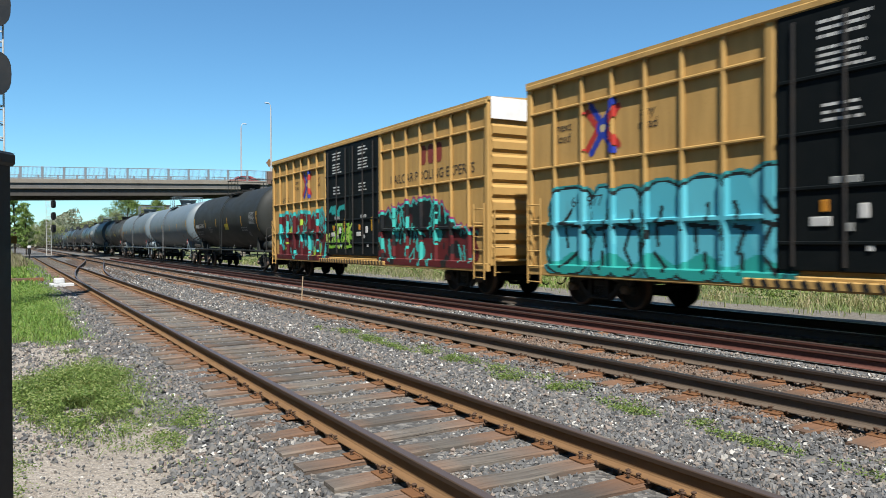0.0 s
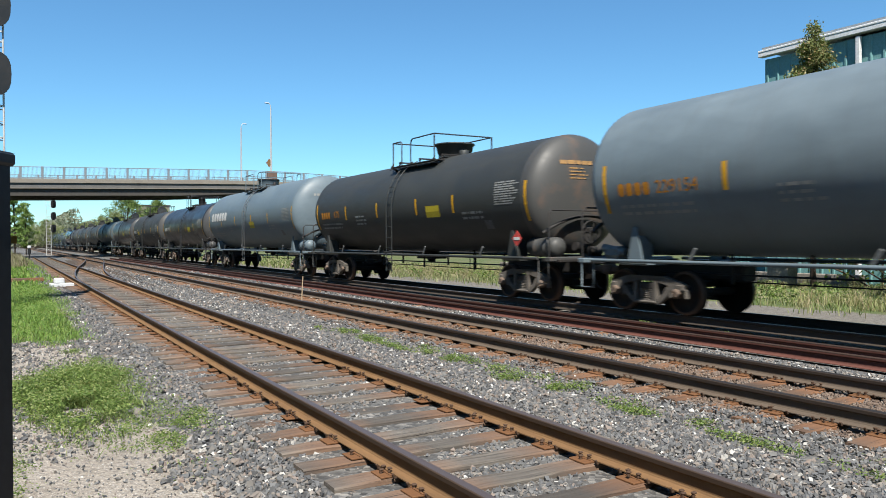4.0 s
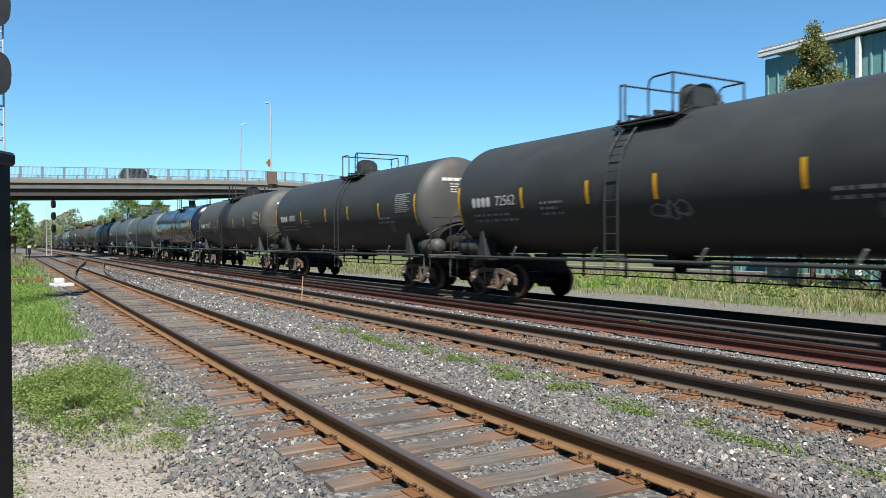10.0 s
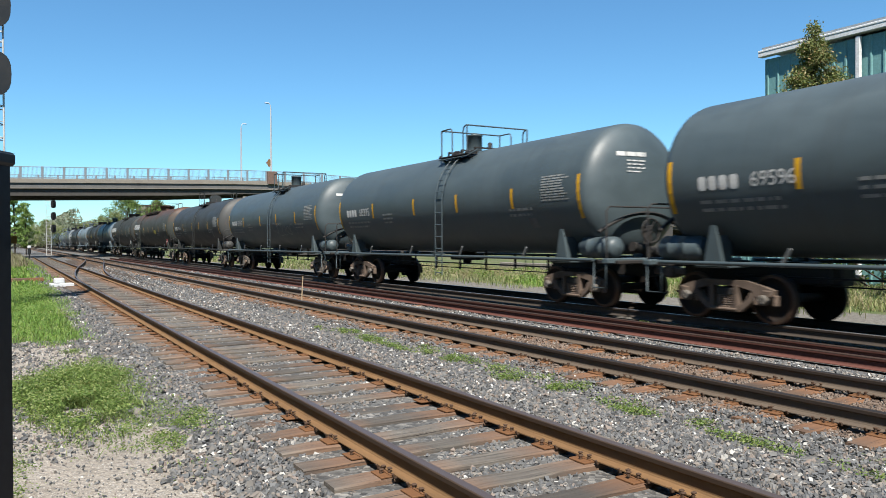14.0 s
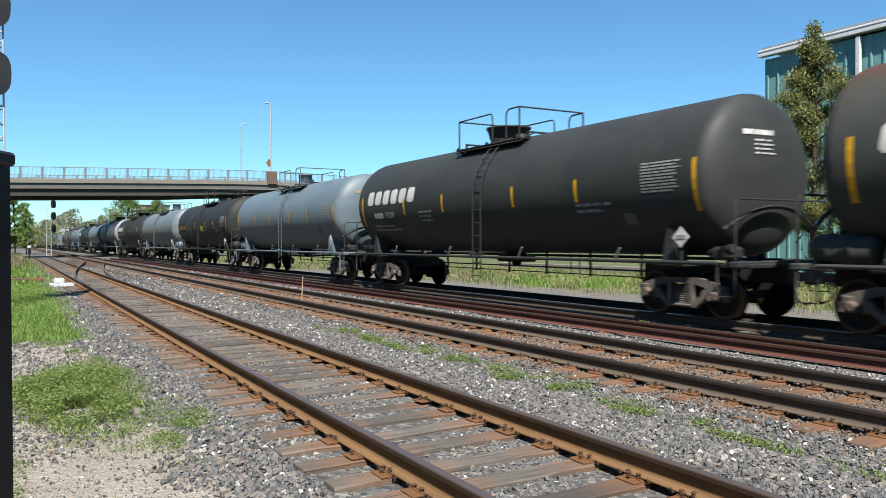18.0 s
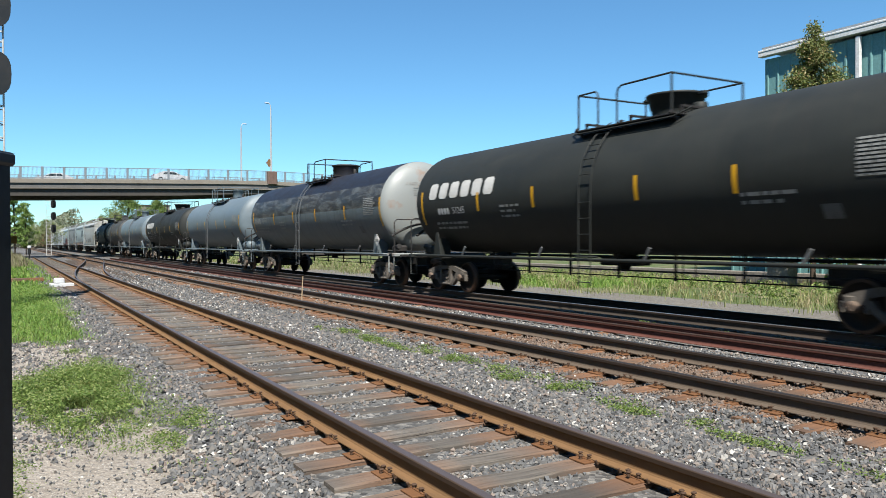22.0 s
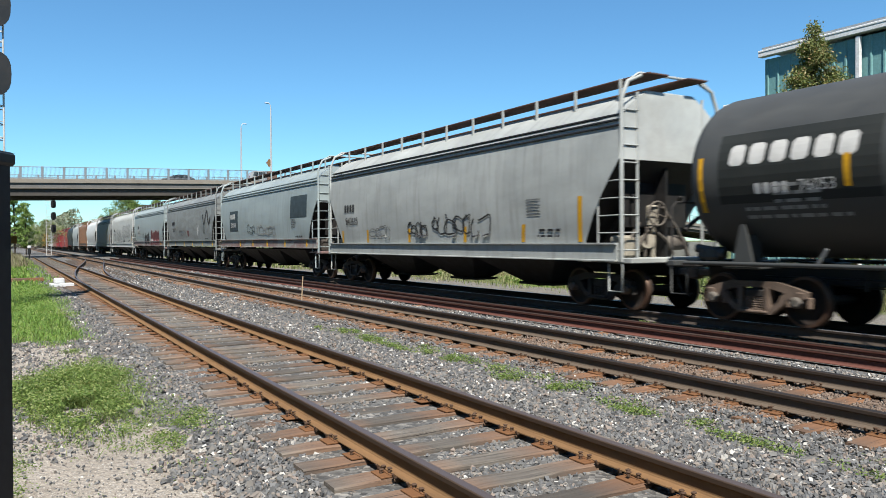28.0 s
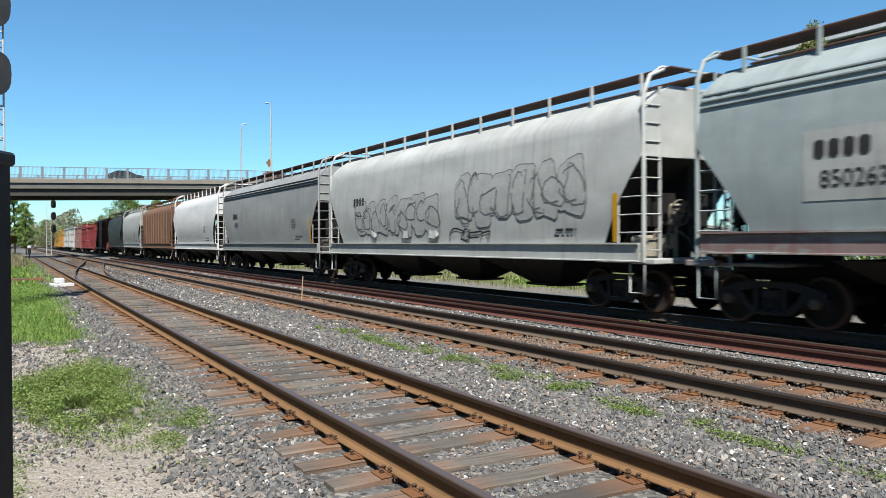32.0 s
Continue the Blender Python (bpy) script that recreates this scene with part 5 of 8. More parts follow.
def wheelset_mesh():
    s = Shape()
    for side in (1, -1):
        c = (0, side * 0.7175, 0)
        ax = (0, side, 0)
        s.lathe([(-0.03, 0.1), (-0.03, 0.36), (-0.03, 0.485), (0.0, 0.487), (0.012, 0.462), (0.11, 0.452)], c, ax, 28)
        s.lathe([(0.11, 0.452), (0.112, 0.39), (0.07, 0.37), (0.05, 0.2), (0.09, 0.14), (0.12, 0.11), (0.12, 0.0)], c, ax, 28)
    s.rod((0, -0.75, 0), (0, 0.75, 0), 0.085, 12)
    return s.mesh("wheelset", (M["wheel"],))


def tread_mesh():
    s = Shape()
    for side in (1, -1):
        s.lathe([(0.006, 0.4645), (0.016, 0.463), (0.112, 0.4535), (0.1135, 0.425)], (0, side * 0.7175, 0), (0, side, 0), 28)
        s.lathe([(0.115, 0.4), (0.1155, 0.43), (0.1145, 0.4525)], (0, side * 0.7175, 0), (0, side, 0), 28)
    return s.mesh("tread", (M["tread"],))


def sideframe_mesh(material):
    """Cast frame with two windows, a spring opening and a pedestal over each bearing."""
    s = Shape()
    y0, y1 = 0.92, 1.05
    s.prism([(-1.05, 0.52), (-0.72, 0.5), (-0.6, 0.62), (-0.28, 0.69), (0.28, 0.69), (0.6, 0.62), (0.72, 0.5), (1.05, 0.52), (1.08, 0.64), (0.86, 0.71), (0.5, 0.8), (-0.5, 0.8), (-0.86, 0.71), (-1.08, 0.64)], "y", y0, y1)
    s.prism([(-0.7, 0.56), (-0.62, 0.4), (-0.36, 0.2), (0.36, 0.2), (0.62, 0.4), (0.7, 0.56), (0.58, 0.58), (0.5, 0.44), (0.3, 0.29), (-0.3, 0.29), (-0.5, 0.44), (-0.58, 0.58)], "y", y0, y1)
    for sx in (-1, 1):
        s.prism([(sx * 0.24, 0.27), (sx * 0.33, 0.27), (sx * 0.33, 0.7), (sx * 0.24, 0.7)][:: 1 if sx > 0 else -1], "y", y0 - 0.03, y1 + 0.02)
        s.box((sx * 0.96, 0.985, 0.57), (0.2, 0.17, 0.16), bevel=0.03)
        s.box((sx * 1.09, 0.985, 0.45), (0.06, 0.12, 0.2), bevel=0.015)
        s.box((sx * 0.69, 0.985, 0.45), (0.06, 0.12, 0.2), bevel=0.015)
    s.box((0, 0.985, 0.245), (0.62, 0.24, 0.05), bevel=0.015)
    return s.mesh("sideframe", (material,))


def coil_mesh(material):
    s = Shape()
    wave = [(0.0, 0.04)]
    for k in range(6):
        wave += [(0.015 + k * 0.042, 0.046), (0.024 + k * 0.042, 0.064), (0.036 + k * 0.042, 0.064)]
    s.lathe(wave + [(0.27, 0.046)], (0, 0, 0.265), (0, 0, 1), 10)
    return s.mesh("spring", (material,))


def cap_mesh(material):
    s = Shape()
    s.lathe([(-0.08, 0.1), (0.05, 0.1), (0.07, 0.085), (0.075, 0.05), (0.075, 0.0)], (0, 0, 0), (0, 1, 0), 16)
    for k in range(3):
        a = k * 2.1
        s.rod((0.055 * math.cos(a), 0.07, 0.055 * math.sin(a)), (0.055 * math.cos(a), 0.092, 0.055 * math.sin(a)), 0.016, 6)
    return s.mesh("bearing_cap", (material,))


def bolster_mesh():
    s = Shape()
    s.box((0, 0, 0.58), (0.4, 2.1, 0.16), bevel=0.03)
    s.box((0, 0, 0.48), (0.34, 1.3, 0.2), bevel=0.03)
    s.rod((0, 0, 0.64), (0, 0, 0.8), 0.2, 16)
    for sx in (-1, 1):
        s.box((sx * 0.36, 0, 0.4), (0.08, 1.6, 0.1), bevel=0.02)
        for sy in (-1, 1):
            s.box((sx * 0.41, sy * 0.72, 0.44), (0.05, 0.12, 0.28), bevel=0.01)
    return s.mesh("bolster", (M["steel_dark"],))


TRUCK_MESH = {"wheelset": wheelset_mesh(), "tread": tread_mesh(), "bolster": bolster_mesh()}
for kind in ("truck_grey", "truck_brown", "steel_dark"):
    TRUCK_MESH[kind] = (sideframe_mesh(M[kind]), coil_mesh(M[kind]), cap_mesh(M["truck_brown"] if kind != "truck_brown" else M["truck_grey"]))
WHEELSETS = []
CARS = []


def truck(parent, x, kind, s_car):
    """A two-axle truck under a car; x is its centre along the car."""
    t = new("truck", TRUCK_MESH["bolster"])
    t.parent = parent
    t.matrix_basis = pose(x, 0, 0)
    tagged(t, "cast steel two-axle truck, dusty brown-grey")
    frame_me, coil_me, cap_me = TRUCK_MESH[kind]
    for turn in (0, 180):
        o = part("sideframe", frame_me, None, t)
        o.matrix_basis = pose(0, 0, 0, 0, 0, turn)
    sy = 0.985
    for dx in (-0.13, 0.0, 0.13):
        o = part("spring", coil_me, None, t)
        o.matrix_basis = pose(dx, sy, 0)
    for dx in (-AXLE_GAP, AXLE_GAP):
        w = part("wheelset", TRUCK_MESH["wheelset"], None, t)
        w.matrix_basis = pose(dx, 0, WHEEL_R)
        # the bright treads turn with the wheels, so they share the mesh slot of the wheelset's own child level
        for side in (1,):
            o = part("bearing_cap", cap_me, None, t)
            o.matrix_basis = pose(dx, 1.06, WHEEL_R + 0.0)
        WHEELSETS.append((w, dx, s_car + x + dx))
    return t


def merged(me_list, name):
    """One mesh with the material slots of several."""
    bm = bmesh.new()
    out = bpy.data.meshes.new(name)
    for k, me in enumerate(me_list):
        n0 = len(bm.faces)
        bm.from_mesh(me)
        bm.faces.ensure_lookup_table()
        for f in bm.faces[n0:]:
            f.material_index = k
        out.materials.append(me.materials[0])
    bm.to_mesh(out)
    bm.free()
    return out


TRUCK_MESH["wheelset"] = merged([TRUCK_MESH["wheelset"], TRUCK_MESH["tread"]], "wheelset")


def coupler_mesh():
    s = Shape()
    s.box((0.3, 0, 0.86), (0.6, 0.13, 0.16), bevel=0.03)
    s.box((-0.02, 0.03, 0.86), (0.2, 0.26, 0.28), bevel=0.05)
    s.box((-0.1, -0.09, 0.86), (0.12, 0.1, 0.26), bevel=0.04)
    return s.mesh("coupler", (M["truck_brown"],))


def hose_mesh():
    s = Shape()
    s.pipe([(0.25, 0.3, 0.75), (0.2, 0.3, 0.6), (0.12, 0.28, 0.42), (0.0, 0.24, 0.36), (-0.08, 0.2, 0.42)], 0.022, 6)
    return s.mesh("air_hose", (M["steel_black"],))


COUPLER, HOSE = coupler_mesh(), hose_mesh()


def ends(parent, half):
    """A coupler and an air hose at each end; half: from the car's middle to the coupling line."""
    for turn in (0, 180):
        sx = -1 if turn == 0 else 1
        for nm, me in (("coupler", COUPLER), ("air_hose", HOSE)):
            o = part(nm, me, None, parent)
            o.matrix_basis = pose(sx * half, 0, 0, 0, 0, turn)


def ladder(parent, material, x, y, z0, z1, wide=0.42, step=0.36, r=0.014, along="x", arc=None, label=""):
    """Two rails and rungs. arc: (radius, level) lets the upper part follow a tank's side."""
    top = new("ladder")
    def at(u, z):
        if arc and z > arc[1]:
            a = (z - arc[1]) / arc[0]
            return (x + u, (arc[0] + y - arc[0]) * math.cos(a), arc[1] + y * math.sin(a))
        return (x + u, y, z) if along == "x" else (x, y + u, z)
    zs = frange(z0, z1, max(3, int((z1 - z0) / 0.25)))
    first = None
    for u in (-wide / 2, wide / 2):
        s = Shape()
        s.pipe([at(u, z) for z in zs], r * 1.3, 5)
        if first is None:
            bpy.data.objects.remove(top)
            first = part("ladder", s, material, parent, label)
        else:
            part("stringer", s, material, first)
    n = int((z1 - z0) / step)
    for k in range(n + 1):
        z = z0 + 0.12 + k * step
        if z > z1 - 0.02:
            break
        s = Shape()
        s.rod(at(-wide / 2, z), at(wide / 2, z), r, 5, caps=False)
        part("rung", s, material, first)
    return first


def tube(name, pts, r, material, parent, label="", n=6):
    s = Shape()
    s.pipe(pts, r, n)
    return part(name, s, material, parent, label)


# ---- tank cars ----
LEVEL = 2.79


def shell_mesh(half, r, material, head=0.52):
    """A tank with dished heads."""
    s = Shape()
    prof = []
    for k in range(9):
        a = math.pi / 2 * k / 8
        prof.append((-half - head * math.cos(a) + head * 0.0, r * math.sin(a) ** 0.75 if k else 0.0))
    prof += [(x, r) for x in frange(-half + 0.02, half - 0.02, 6)]
    for k in range(8, -1, -1):
        a = math.pi / 2 * k / 8
        prof.append((half + head * math.cos(a), r * math.sin(a) ** 0.75 if k else 0.0))
    s.lathe(prof, (0, 0, LEVEL), (1, 0, 0), 56)
    return s.mesh("tank", (material,))


def strip_mark(r, z0, z1, w=0.105):
    s = Shape()
    rows = []
    for z in frange(z0, z1, 6):
        a = math.asin((z - LEVEL) / r)
        rows.append([(w / 2, (r + 0.008) * math.cos(a), LEVEL + (r + 0.008) * math.sin(a)), (-w / 2, (r + 0.008) * math.cos(a), LEVEL + (r + 0.008) * math.sin(a))])
    s.strip(rows)
    return s.mesh("reflective_strip", (M["yellow_mark"],))


MARKS = {}


def bowl_dome(parent, mat, r):
    s = Shape()
    s.lathe([(0, 0.54), (0.12, 0.54), (0.14, 0.57), (0.4, 0.62), (0.41, 0.67), (0.46, 0.67), (0.47, 0.5), (0.48, 0.0)], (0, 0, LEVEL + r - 0.04), (0, 0, 1), 24)
    d = part("dome", s, mat, parent, "wide dished dome housing")
    s = Shape()
    s.lathe([(0.0, 0.16), (0.14, 0.16), (0.16, 0.14), (0.16, 0.0)], (-0.75, 0.1, LEVEL + r - 0.02), (0, 0, 1), 14)
    part("valve", s, mat, d, "small valve")
    s = Shape()
    s.box((-0.74, 0.0, LEVEL + r + 0.36), (0.2, 0.16, 0.08), bevel=0.02)
    part("hinge", s, mat, d)
    s = Shape()
    s.box((0.72, 0.1, LEVEL + r + 0.38), (0.14, 0.3, 0.06), bevel=0.02)
    part("latch", s, mat, d)
    return d


def drum_dome(parent, mat, r, tall=0.6, wide=0.33):
    """A plain upright drum with a flat lid and a few valves."""
    s = Shape()
    z = LEVEL + r - 0.05
    s.lathe([(0, wide), (tall - 0.05, wide), (tall - 0.045, wide + 0.015), (tall, wide + 0.015), (tall + 0.004, wide - 0.01), (tall + 0.012, 0.0)], (0, 0, z), (0, 0, 1), 24)
    d = part("dome", s, mat, parent, "upright dome drum with flat lid")
    for x, y, h, w in ((0.62, 0.25, 0.12, 0.11), (-0.75, -0.1, 0.26, 0.07), (0.95, -0.1, 0.1, 0.1)):
        s = Shape()
        s.lathe([(0, w), (h, w), (h + 0.03, w * 0.6), (h + 0.03, 0)], (x, y, z + 0.02), (0, 0, 1), 12)
        part("valve", s, M["steel_dark"], d, "small valve")
    return d


def small_drum(parent, mat, r):
    return drum_dome(parent, mat, r, 0.62, 0.25)


def wide_drum(parent, mat, r):
    """A broad drum with a hinged rim."""
    d = drum_dome(parent, mat, r, 0.52, 0.56)
    s = Shape()
    s.lathe([(0.44, 0.57), (0.45, 0.61), (0.5, 0.61), (0.51, 0.57)], (0, 0, LEVEL + r - 0.05), (0, 0, 1), 24)
    s.box((0.62, 0.1, LEVEL + r + 0.42), (0.16, 0.2, 0.12), bevel=0.02)
    part("lid_rim", s, M["steel_dark"], d)
    return d


def hood_dome(parent, mat, r):
    """An arched hood across the car, with a gasket edge and valves."""
    z = LEVEL + r - 0.06
    arch = [(0.37, 0.0), (0.37, 0.36)] + [(0.37 * math.cos(a), 0.36 + 0.25 * math.sin(a)) for a in frange(0.25, math.pi - 0.25, 8)] + [(-0.37, 0.36), (-0.37, 0.0)]
    s = Shape()
    s.prism([(y, z + h) for y, h in arch], "x", -0.2, 0.16)
    d = part("dome", s, mat, parent, "arched dome hood")
    s = Shape()
    s.pipe([(0.17, y * 1.03, z + h * 1.03 + 0.005) for y, h in arch], 0.03, 6)
    part("hood_edge", s, M["steel_dark"], d)
    for x, y, h, w in ((0.75, 0.3, 0.1, 0.12), (-0.62, 0.1, 0.24, 0.06), (-0.62, 0.1, 0.1, 0.11), (1.0, -0.2, 0.12, 0.09)):
        s = Shape()
        s.lathe([(0, w), (h, w), (h + 0.03, w * 0.6), (h + 0.03, 0)], (x, y, z + 0.02), (0, 0, 1), 10)
        part("valve", s, M["steel_dark"], d, "small valve")
    return d


def barrel_dome(parent, mat, r):
    """A short lying barrel over the manway."""
    z = LEVEL + r + 0.2
    s = Shape()
    s.lathe([(-0.44, 0.0), (-0.43, 0.22), (-0.4, 0.28), (0.4, 0.28), (0.43, 0.22), (0.44, 0.0)], (0, 0, z), (0, 1, 0), 22)
    s.box((0, 0, z - 0.2), (0.42, 0.7, 0.24), bevel=0.02)
    d = part("dome", s, mat, parent, "lying barrel-shaped dome")
    s = Shape()
    s.lathe([(0.44, 0.17), (0.465, 0.16), (0.47, 0.0)], (0, 0, z), (0, 1, 0), 18)
    part("end_disc", s, M["steel_dark"], d)
    return d


# handrail plans along the car: trailing end, end of the short wing, start of the main hoop, leading end
RAILS_A = (0.92, 0.78, 0.08, -0.6)
RAILS_B = (-0.08, -0.72, -1.35, -1.57)
RAILS_C = (0.6, -0.08, -0.7, -2.3)
RAILS_D = (0.97, 0.31, -0.34, -1.96)


def top_gear(parent, mat, r, plan, xd, dome):
    """Side boards, handrails and dome on the crown; the rails are open where the ladder comes up."""
    a, b, c, d = plan
    zb, zt, w, rr = LEVEL + r - 0.2, LEVEL + r + 0.65, 1.1, 0.022
    s = Shape()
    for sy in (1, -1):
        s.box(((a + d) / 2, sy * 0.98, zb), (a - d + 0.24, 0.34, 0.035), bevel=0.008)
        s.box(((a + d) / 2, sy * 0.81, zb + 0.03), (a - d + 0.24, 0.012, 0.09))
    for x in (a + 0.02, (a + d) / 2, d - 0.02):
        s.box((x, 0, zb + 0.19), (0.07, 1.7, 0.045))
        for sy in (1, -1):
            s.box((x, sy * 1.0, zb - 0.07), (0.06, 0.4, 0.07), Matrix.Rotation(radians(sy * 38), 3, "X"))
            s.box((x, sy * 0.83, zb + 0.1), (0.05, 0.05, 0.2))
    g = part("top_platform", s, M["steel_dark"], parent, "grated walkways on both sides of the dome")
    dome(g, mat, r).matrix_basis = pose(xd, 0, 0)
    for sy in (1, -1):
        y = sy * w
        tube("stay_pipe", [(a + 0.1, sy * 1.16, zb - 0.07), (d - 0.1, sy * 1.16, zb - 0.07), (d - 0.4, sy * 0.95, zb + 0.1)], 0.02, mat, g)
        tube("handrail", [(b, y, zb), (b, y, zt - 0.14), (b + 0.03, y, zt - 0.04), (b + 0.1, y, zt), (a, y, zt)] if a - b > 0.3 else [(b, y, zb), (b, y, zt)], rr, mat, g)
        tube("rail_post", [(a, y, zb), (a, y, zt)], rr * 1.1, mat, g)
        tube("handrail", [(c, y, zb), (c, y, zt - 0.16), (c - 0.04, y, zt - 0.05), (c - 0.14, y, zt), (d, y, zt)], rr, mat, g)
        tube("rail_post", [(d, y, zb), (d, y, zt)], rr * 1.1, mat, g)
        for x in frange(c, d, 4)[1:-1] if c - d > 3 else ():
            tube("rail_post", [(x, y, zb), (x, y, zt)], rr, mat, g)
    for x in (a, d):
        tube("handrail", [(x, -w, zt), (x, w, zt)], rr, mat, g)
    return g


def tank_car(spec):
    """Builds one tank car; returns the thing and its place in the train."""
    s0, s1 = spec["span"]
    long = s1 - s0
    mid = (s0 + s1) / 2
    r = spec.get("r", 1.57)
    global LEVEL
    LEVEL = 2.79 + spec.get("lift", 0.0)
    half = long / 2 - 1.38
    body = spec["paint"]
    trim = spec.get("trim", body)
    car = thing("tank_car", spec["label"], "tank car", "cars of the freight train")
    part("tank", shell_mesh(half, r, body), body, car)
    # reflective strips: tall at the ends, short between
    key = (round(r, 2), round(LEVEL, 2))
    if key not in MARKS:
        d = 0.6 * (LEVEL - 2.79)
        MARKS[key] = (strip_mark(r, 2.08 + d, 3.1 + d), strip_mark(r, 2.4 + d, 2.92 + d))
    inner = spec.get("marks", (4.1, 1.4, -1.4, -4.1))
    for k, x in enumerate((-half,) + tuple(inner) + (half - spec.get("inset", 0.0),)):
        o = part("reflective_strip", MARKS[key][0 if k in (0, len(inner) + 1) else 1], None, car, "orange-yellow reflective strip" if k == 0 else "")
        o.matrix_basis = pose(x, 0, 0)
    # lettering: company mark and number toward the trailing end, data panels toward the leading end
    if spec.get("panel"):
        part("painted_panel", wrap(panel_mesh("painted_panel", 3.0, 1.3, BLACK, 9), half - 2.0, 2.85, r, LEVEL, 0.003), None, car, "fresh black panel behind the lettering")
    ink = spec.get("ink", M["white_paint"])
    rear = half - 1.35
    if spec.get("block"):
        tagged(part("company_mark", wrap(block_letters("company_mark", 6, spec.get("block_high", 0.48), spec.get("block_wide", 3.65), M["white_paint"]), half - 0.7 - spec.get("block_wide", 3.65) / 2, 3.08, r, LEVEL), None, car, "bold white company mark as plain blocks"), kind="stuff")
    if spec.get("number"):
        z = 2.62 if not spec.get("block") else 2.46
        x, q = (rear - 0.35, 1.0) if not spec.get("block") else (half - 2.0, 0.74)
        tagged(part("reporting_mark", wrap(block_letters("reporting_mark", 4, 0.27 * q, 0.95 * q, ink, 0.0), x + 0.55 * q, z, r, LEVEL), None, car, "painted reporting mark as plain blocks"), kind="stuff")
        tagged(part("car_number", wrap(text_mesh("car_number", spec["number"], 0.38 * q, ink, 0.95), x - 0.6 * q, z, r, LEVEL), None, car, "painted car number"), kind="stuff")
        print_rows(wrap(bars_mesh("small_print", 2, 2.2, 0.07, 0.16, M["stencil_grey"], int(s0)), x - 0.1, z - 0.42, r, LEVEL), car, "two lines of small print")
    print_rows(wrap(bars_mesh("data_panel", 10, 1.1, 0.036, 0.064, spec.get("panel_ink", M["stencil_grey"]), int(s0) + 3, 0.04), -half + 0.85, 2.84, r, LEVEL), car, "stencilled data panel")
    head_ink = M["orange_faded"] if ink is M["orange_paint"] else ink
    print_rows(on_head(bars_mesh("head_lettering", 1, 1.05, 0.1, 0.1, head_ink, int(s0) + 11, 0.035), half, r, 0.25, 0.78), car, "lettering on the tank head")
    print_rows(on_head(bars_mesh("head_lettering", 4, 0.62, 0.032, 0.085, head_ink, int(s0) + 13, 0.06), half, r, 0.2, 0.5), car)
    print_rows(wrap(bars_mesh("small_print", 3, 0.9, 0.06, 0.14, M["stencil_grey"], int(s0) + 5), 2.85, 2.36, r, LEVEL), car)
    print_rows(wrap(bars_mesh("small_print", 2, 1.2, 0.07, 0.15, M["stencil_grey"], int(s0) + 7), -4.9, 2.3, r, LEVEL), car)
    part("card_holder", wrap(panel_mesh("card_holder", 0.34, 0.28, M["ladder_grey"]), -half + 1.9, 2.02, r, LEVEL, 0.012), None, car, "small square card holder")
    if spec.get("sticker"):
        part("warning_label", wrap(panel_mesh("warning_label", 0.85, 0.36, M["label_yellow"]), spec["sticker"], 2.48, r, LEVEL), None, car, "yellow warning label")
    if spec.get("placard"):
        pl = part("placard", diamond_mesh("placard", 0.21, M["white_paint"] if spec["placard"] == "white" else M["placard_red"]), None, car, "diamond placard on a holder")
        pl.matrix_basis = pose(-half + 0.45, 1.5, 1.62)
        bar = Shape()
        bar.box((0, 0.006, 0.0), (0.25, 0.006, 0.08))
        part("band", bar, M["stencil_grey"] if spec["placard"] == "white" else M["white_paint"], pl)
        tube("placard_post", [(0, -0.03, -0.26), (0, -0.03, -0.5)], 0.02, trim, pl)
    for spray in spec.get("tags", [spec["tag"]] if spec.get("tag") else []):
        tagged(part("graffiti", wrap(scribble("graffiti", spray[0], spray[1], spray[2], spec.get("tag_mat", M["spray_smoke"] if spray[0] > 10 else M["stencil_grey"]), 3, 0.03), spray[3], 2.15, r, LEVEL, 0.004), None, car, "faint sprayed lettering"), kind="stuff")
    # ends: stub sills, saddles, platforms, rails
    for sx in (-1, 1):
        xe = sx * (long / 2)
        s = Shape()
        s.box((xe - sx * 2.3, 0, 0.9), (3.6, 0.42, 0.36), bevel=0.03)
        s.box((xe - sx * 0.75, 0, 1.07), (0.7, 2.5, 0.09), bevel=0.02)
        part("stub_sill", s, M["steel_dark"], car)
        for sy in (-1, 1):
            s = Shape()
            xa = xe - sx * 2.25
            o = [(xa - 0.24, 1.04), (xa + 0.22, 1.04), (xa + 0.05, 1.84), (xa - 0.05, 1.84)]
            s.prism(o, "y", sy * 1.34 - 0.025, sy * 1.34 + 0.025)
            s.box((xa, sy * 1.1, 1.07), (0.8, 0.6, 0.08), bevel=0.015)
            s.box((xa - 0.06, sy * 1.12, 1.35), (0.04, 0.42, 0.6))
            part("saddle", s, spec.get("saddle", trim), car, "tapered saddle plate over the truck" if sx < 0 and sy > 0 else "")
        # end sill with steps and grab irons
        s = Shape()
        s.box((xe - sx * 0.62, 0, 1.1), (0.22, 2.9, 0.12), bevel=0.02)
        part("end_sill", s, trim, car)
        for sy in (-1, 1):
            tube("step", [(xe - sx * 0.62, sy * 1.42, 1.06), (xe - sx * 0.62, sy * 1.42, 0.5), (xe - sx * 1.02, sy * 1.42, 0.5), (xe - sx * 1.02, sy * 1.42, 1.06)], 0.02, trim, car)
        tube("grab_iron", [(xe - sx * 0.62, -1.4, 1.16), (xe - sx * 0.62, -1.4, 2.22), (xe - sx * 0.64, -1.3, 2.32), (xe - sx * 0.64, 1.3, 2.32), (xe - sx * 0.62, 1.4, 2.22), (xe - sx * 0.62, 1.4, 1.16)], 0.02, M["steel_dark"], car)
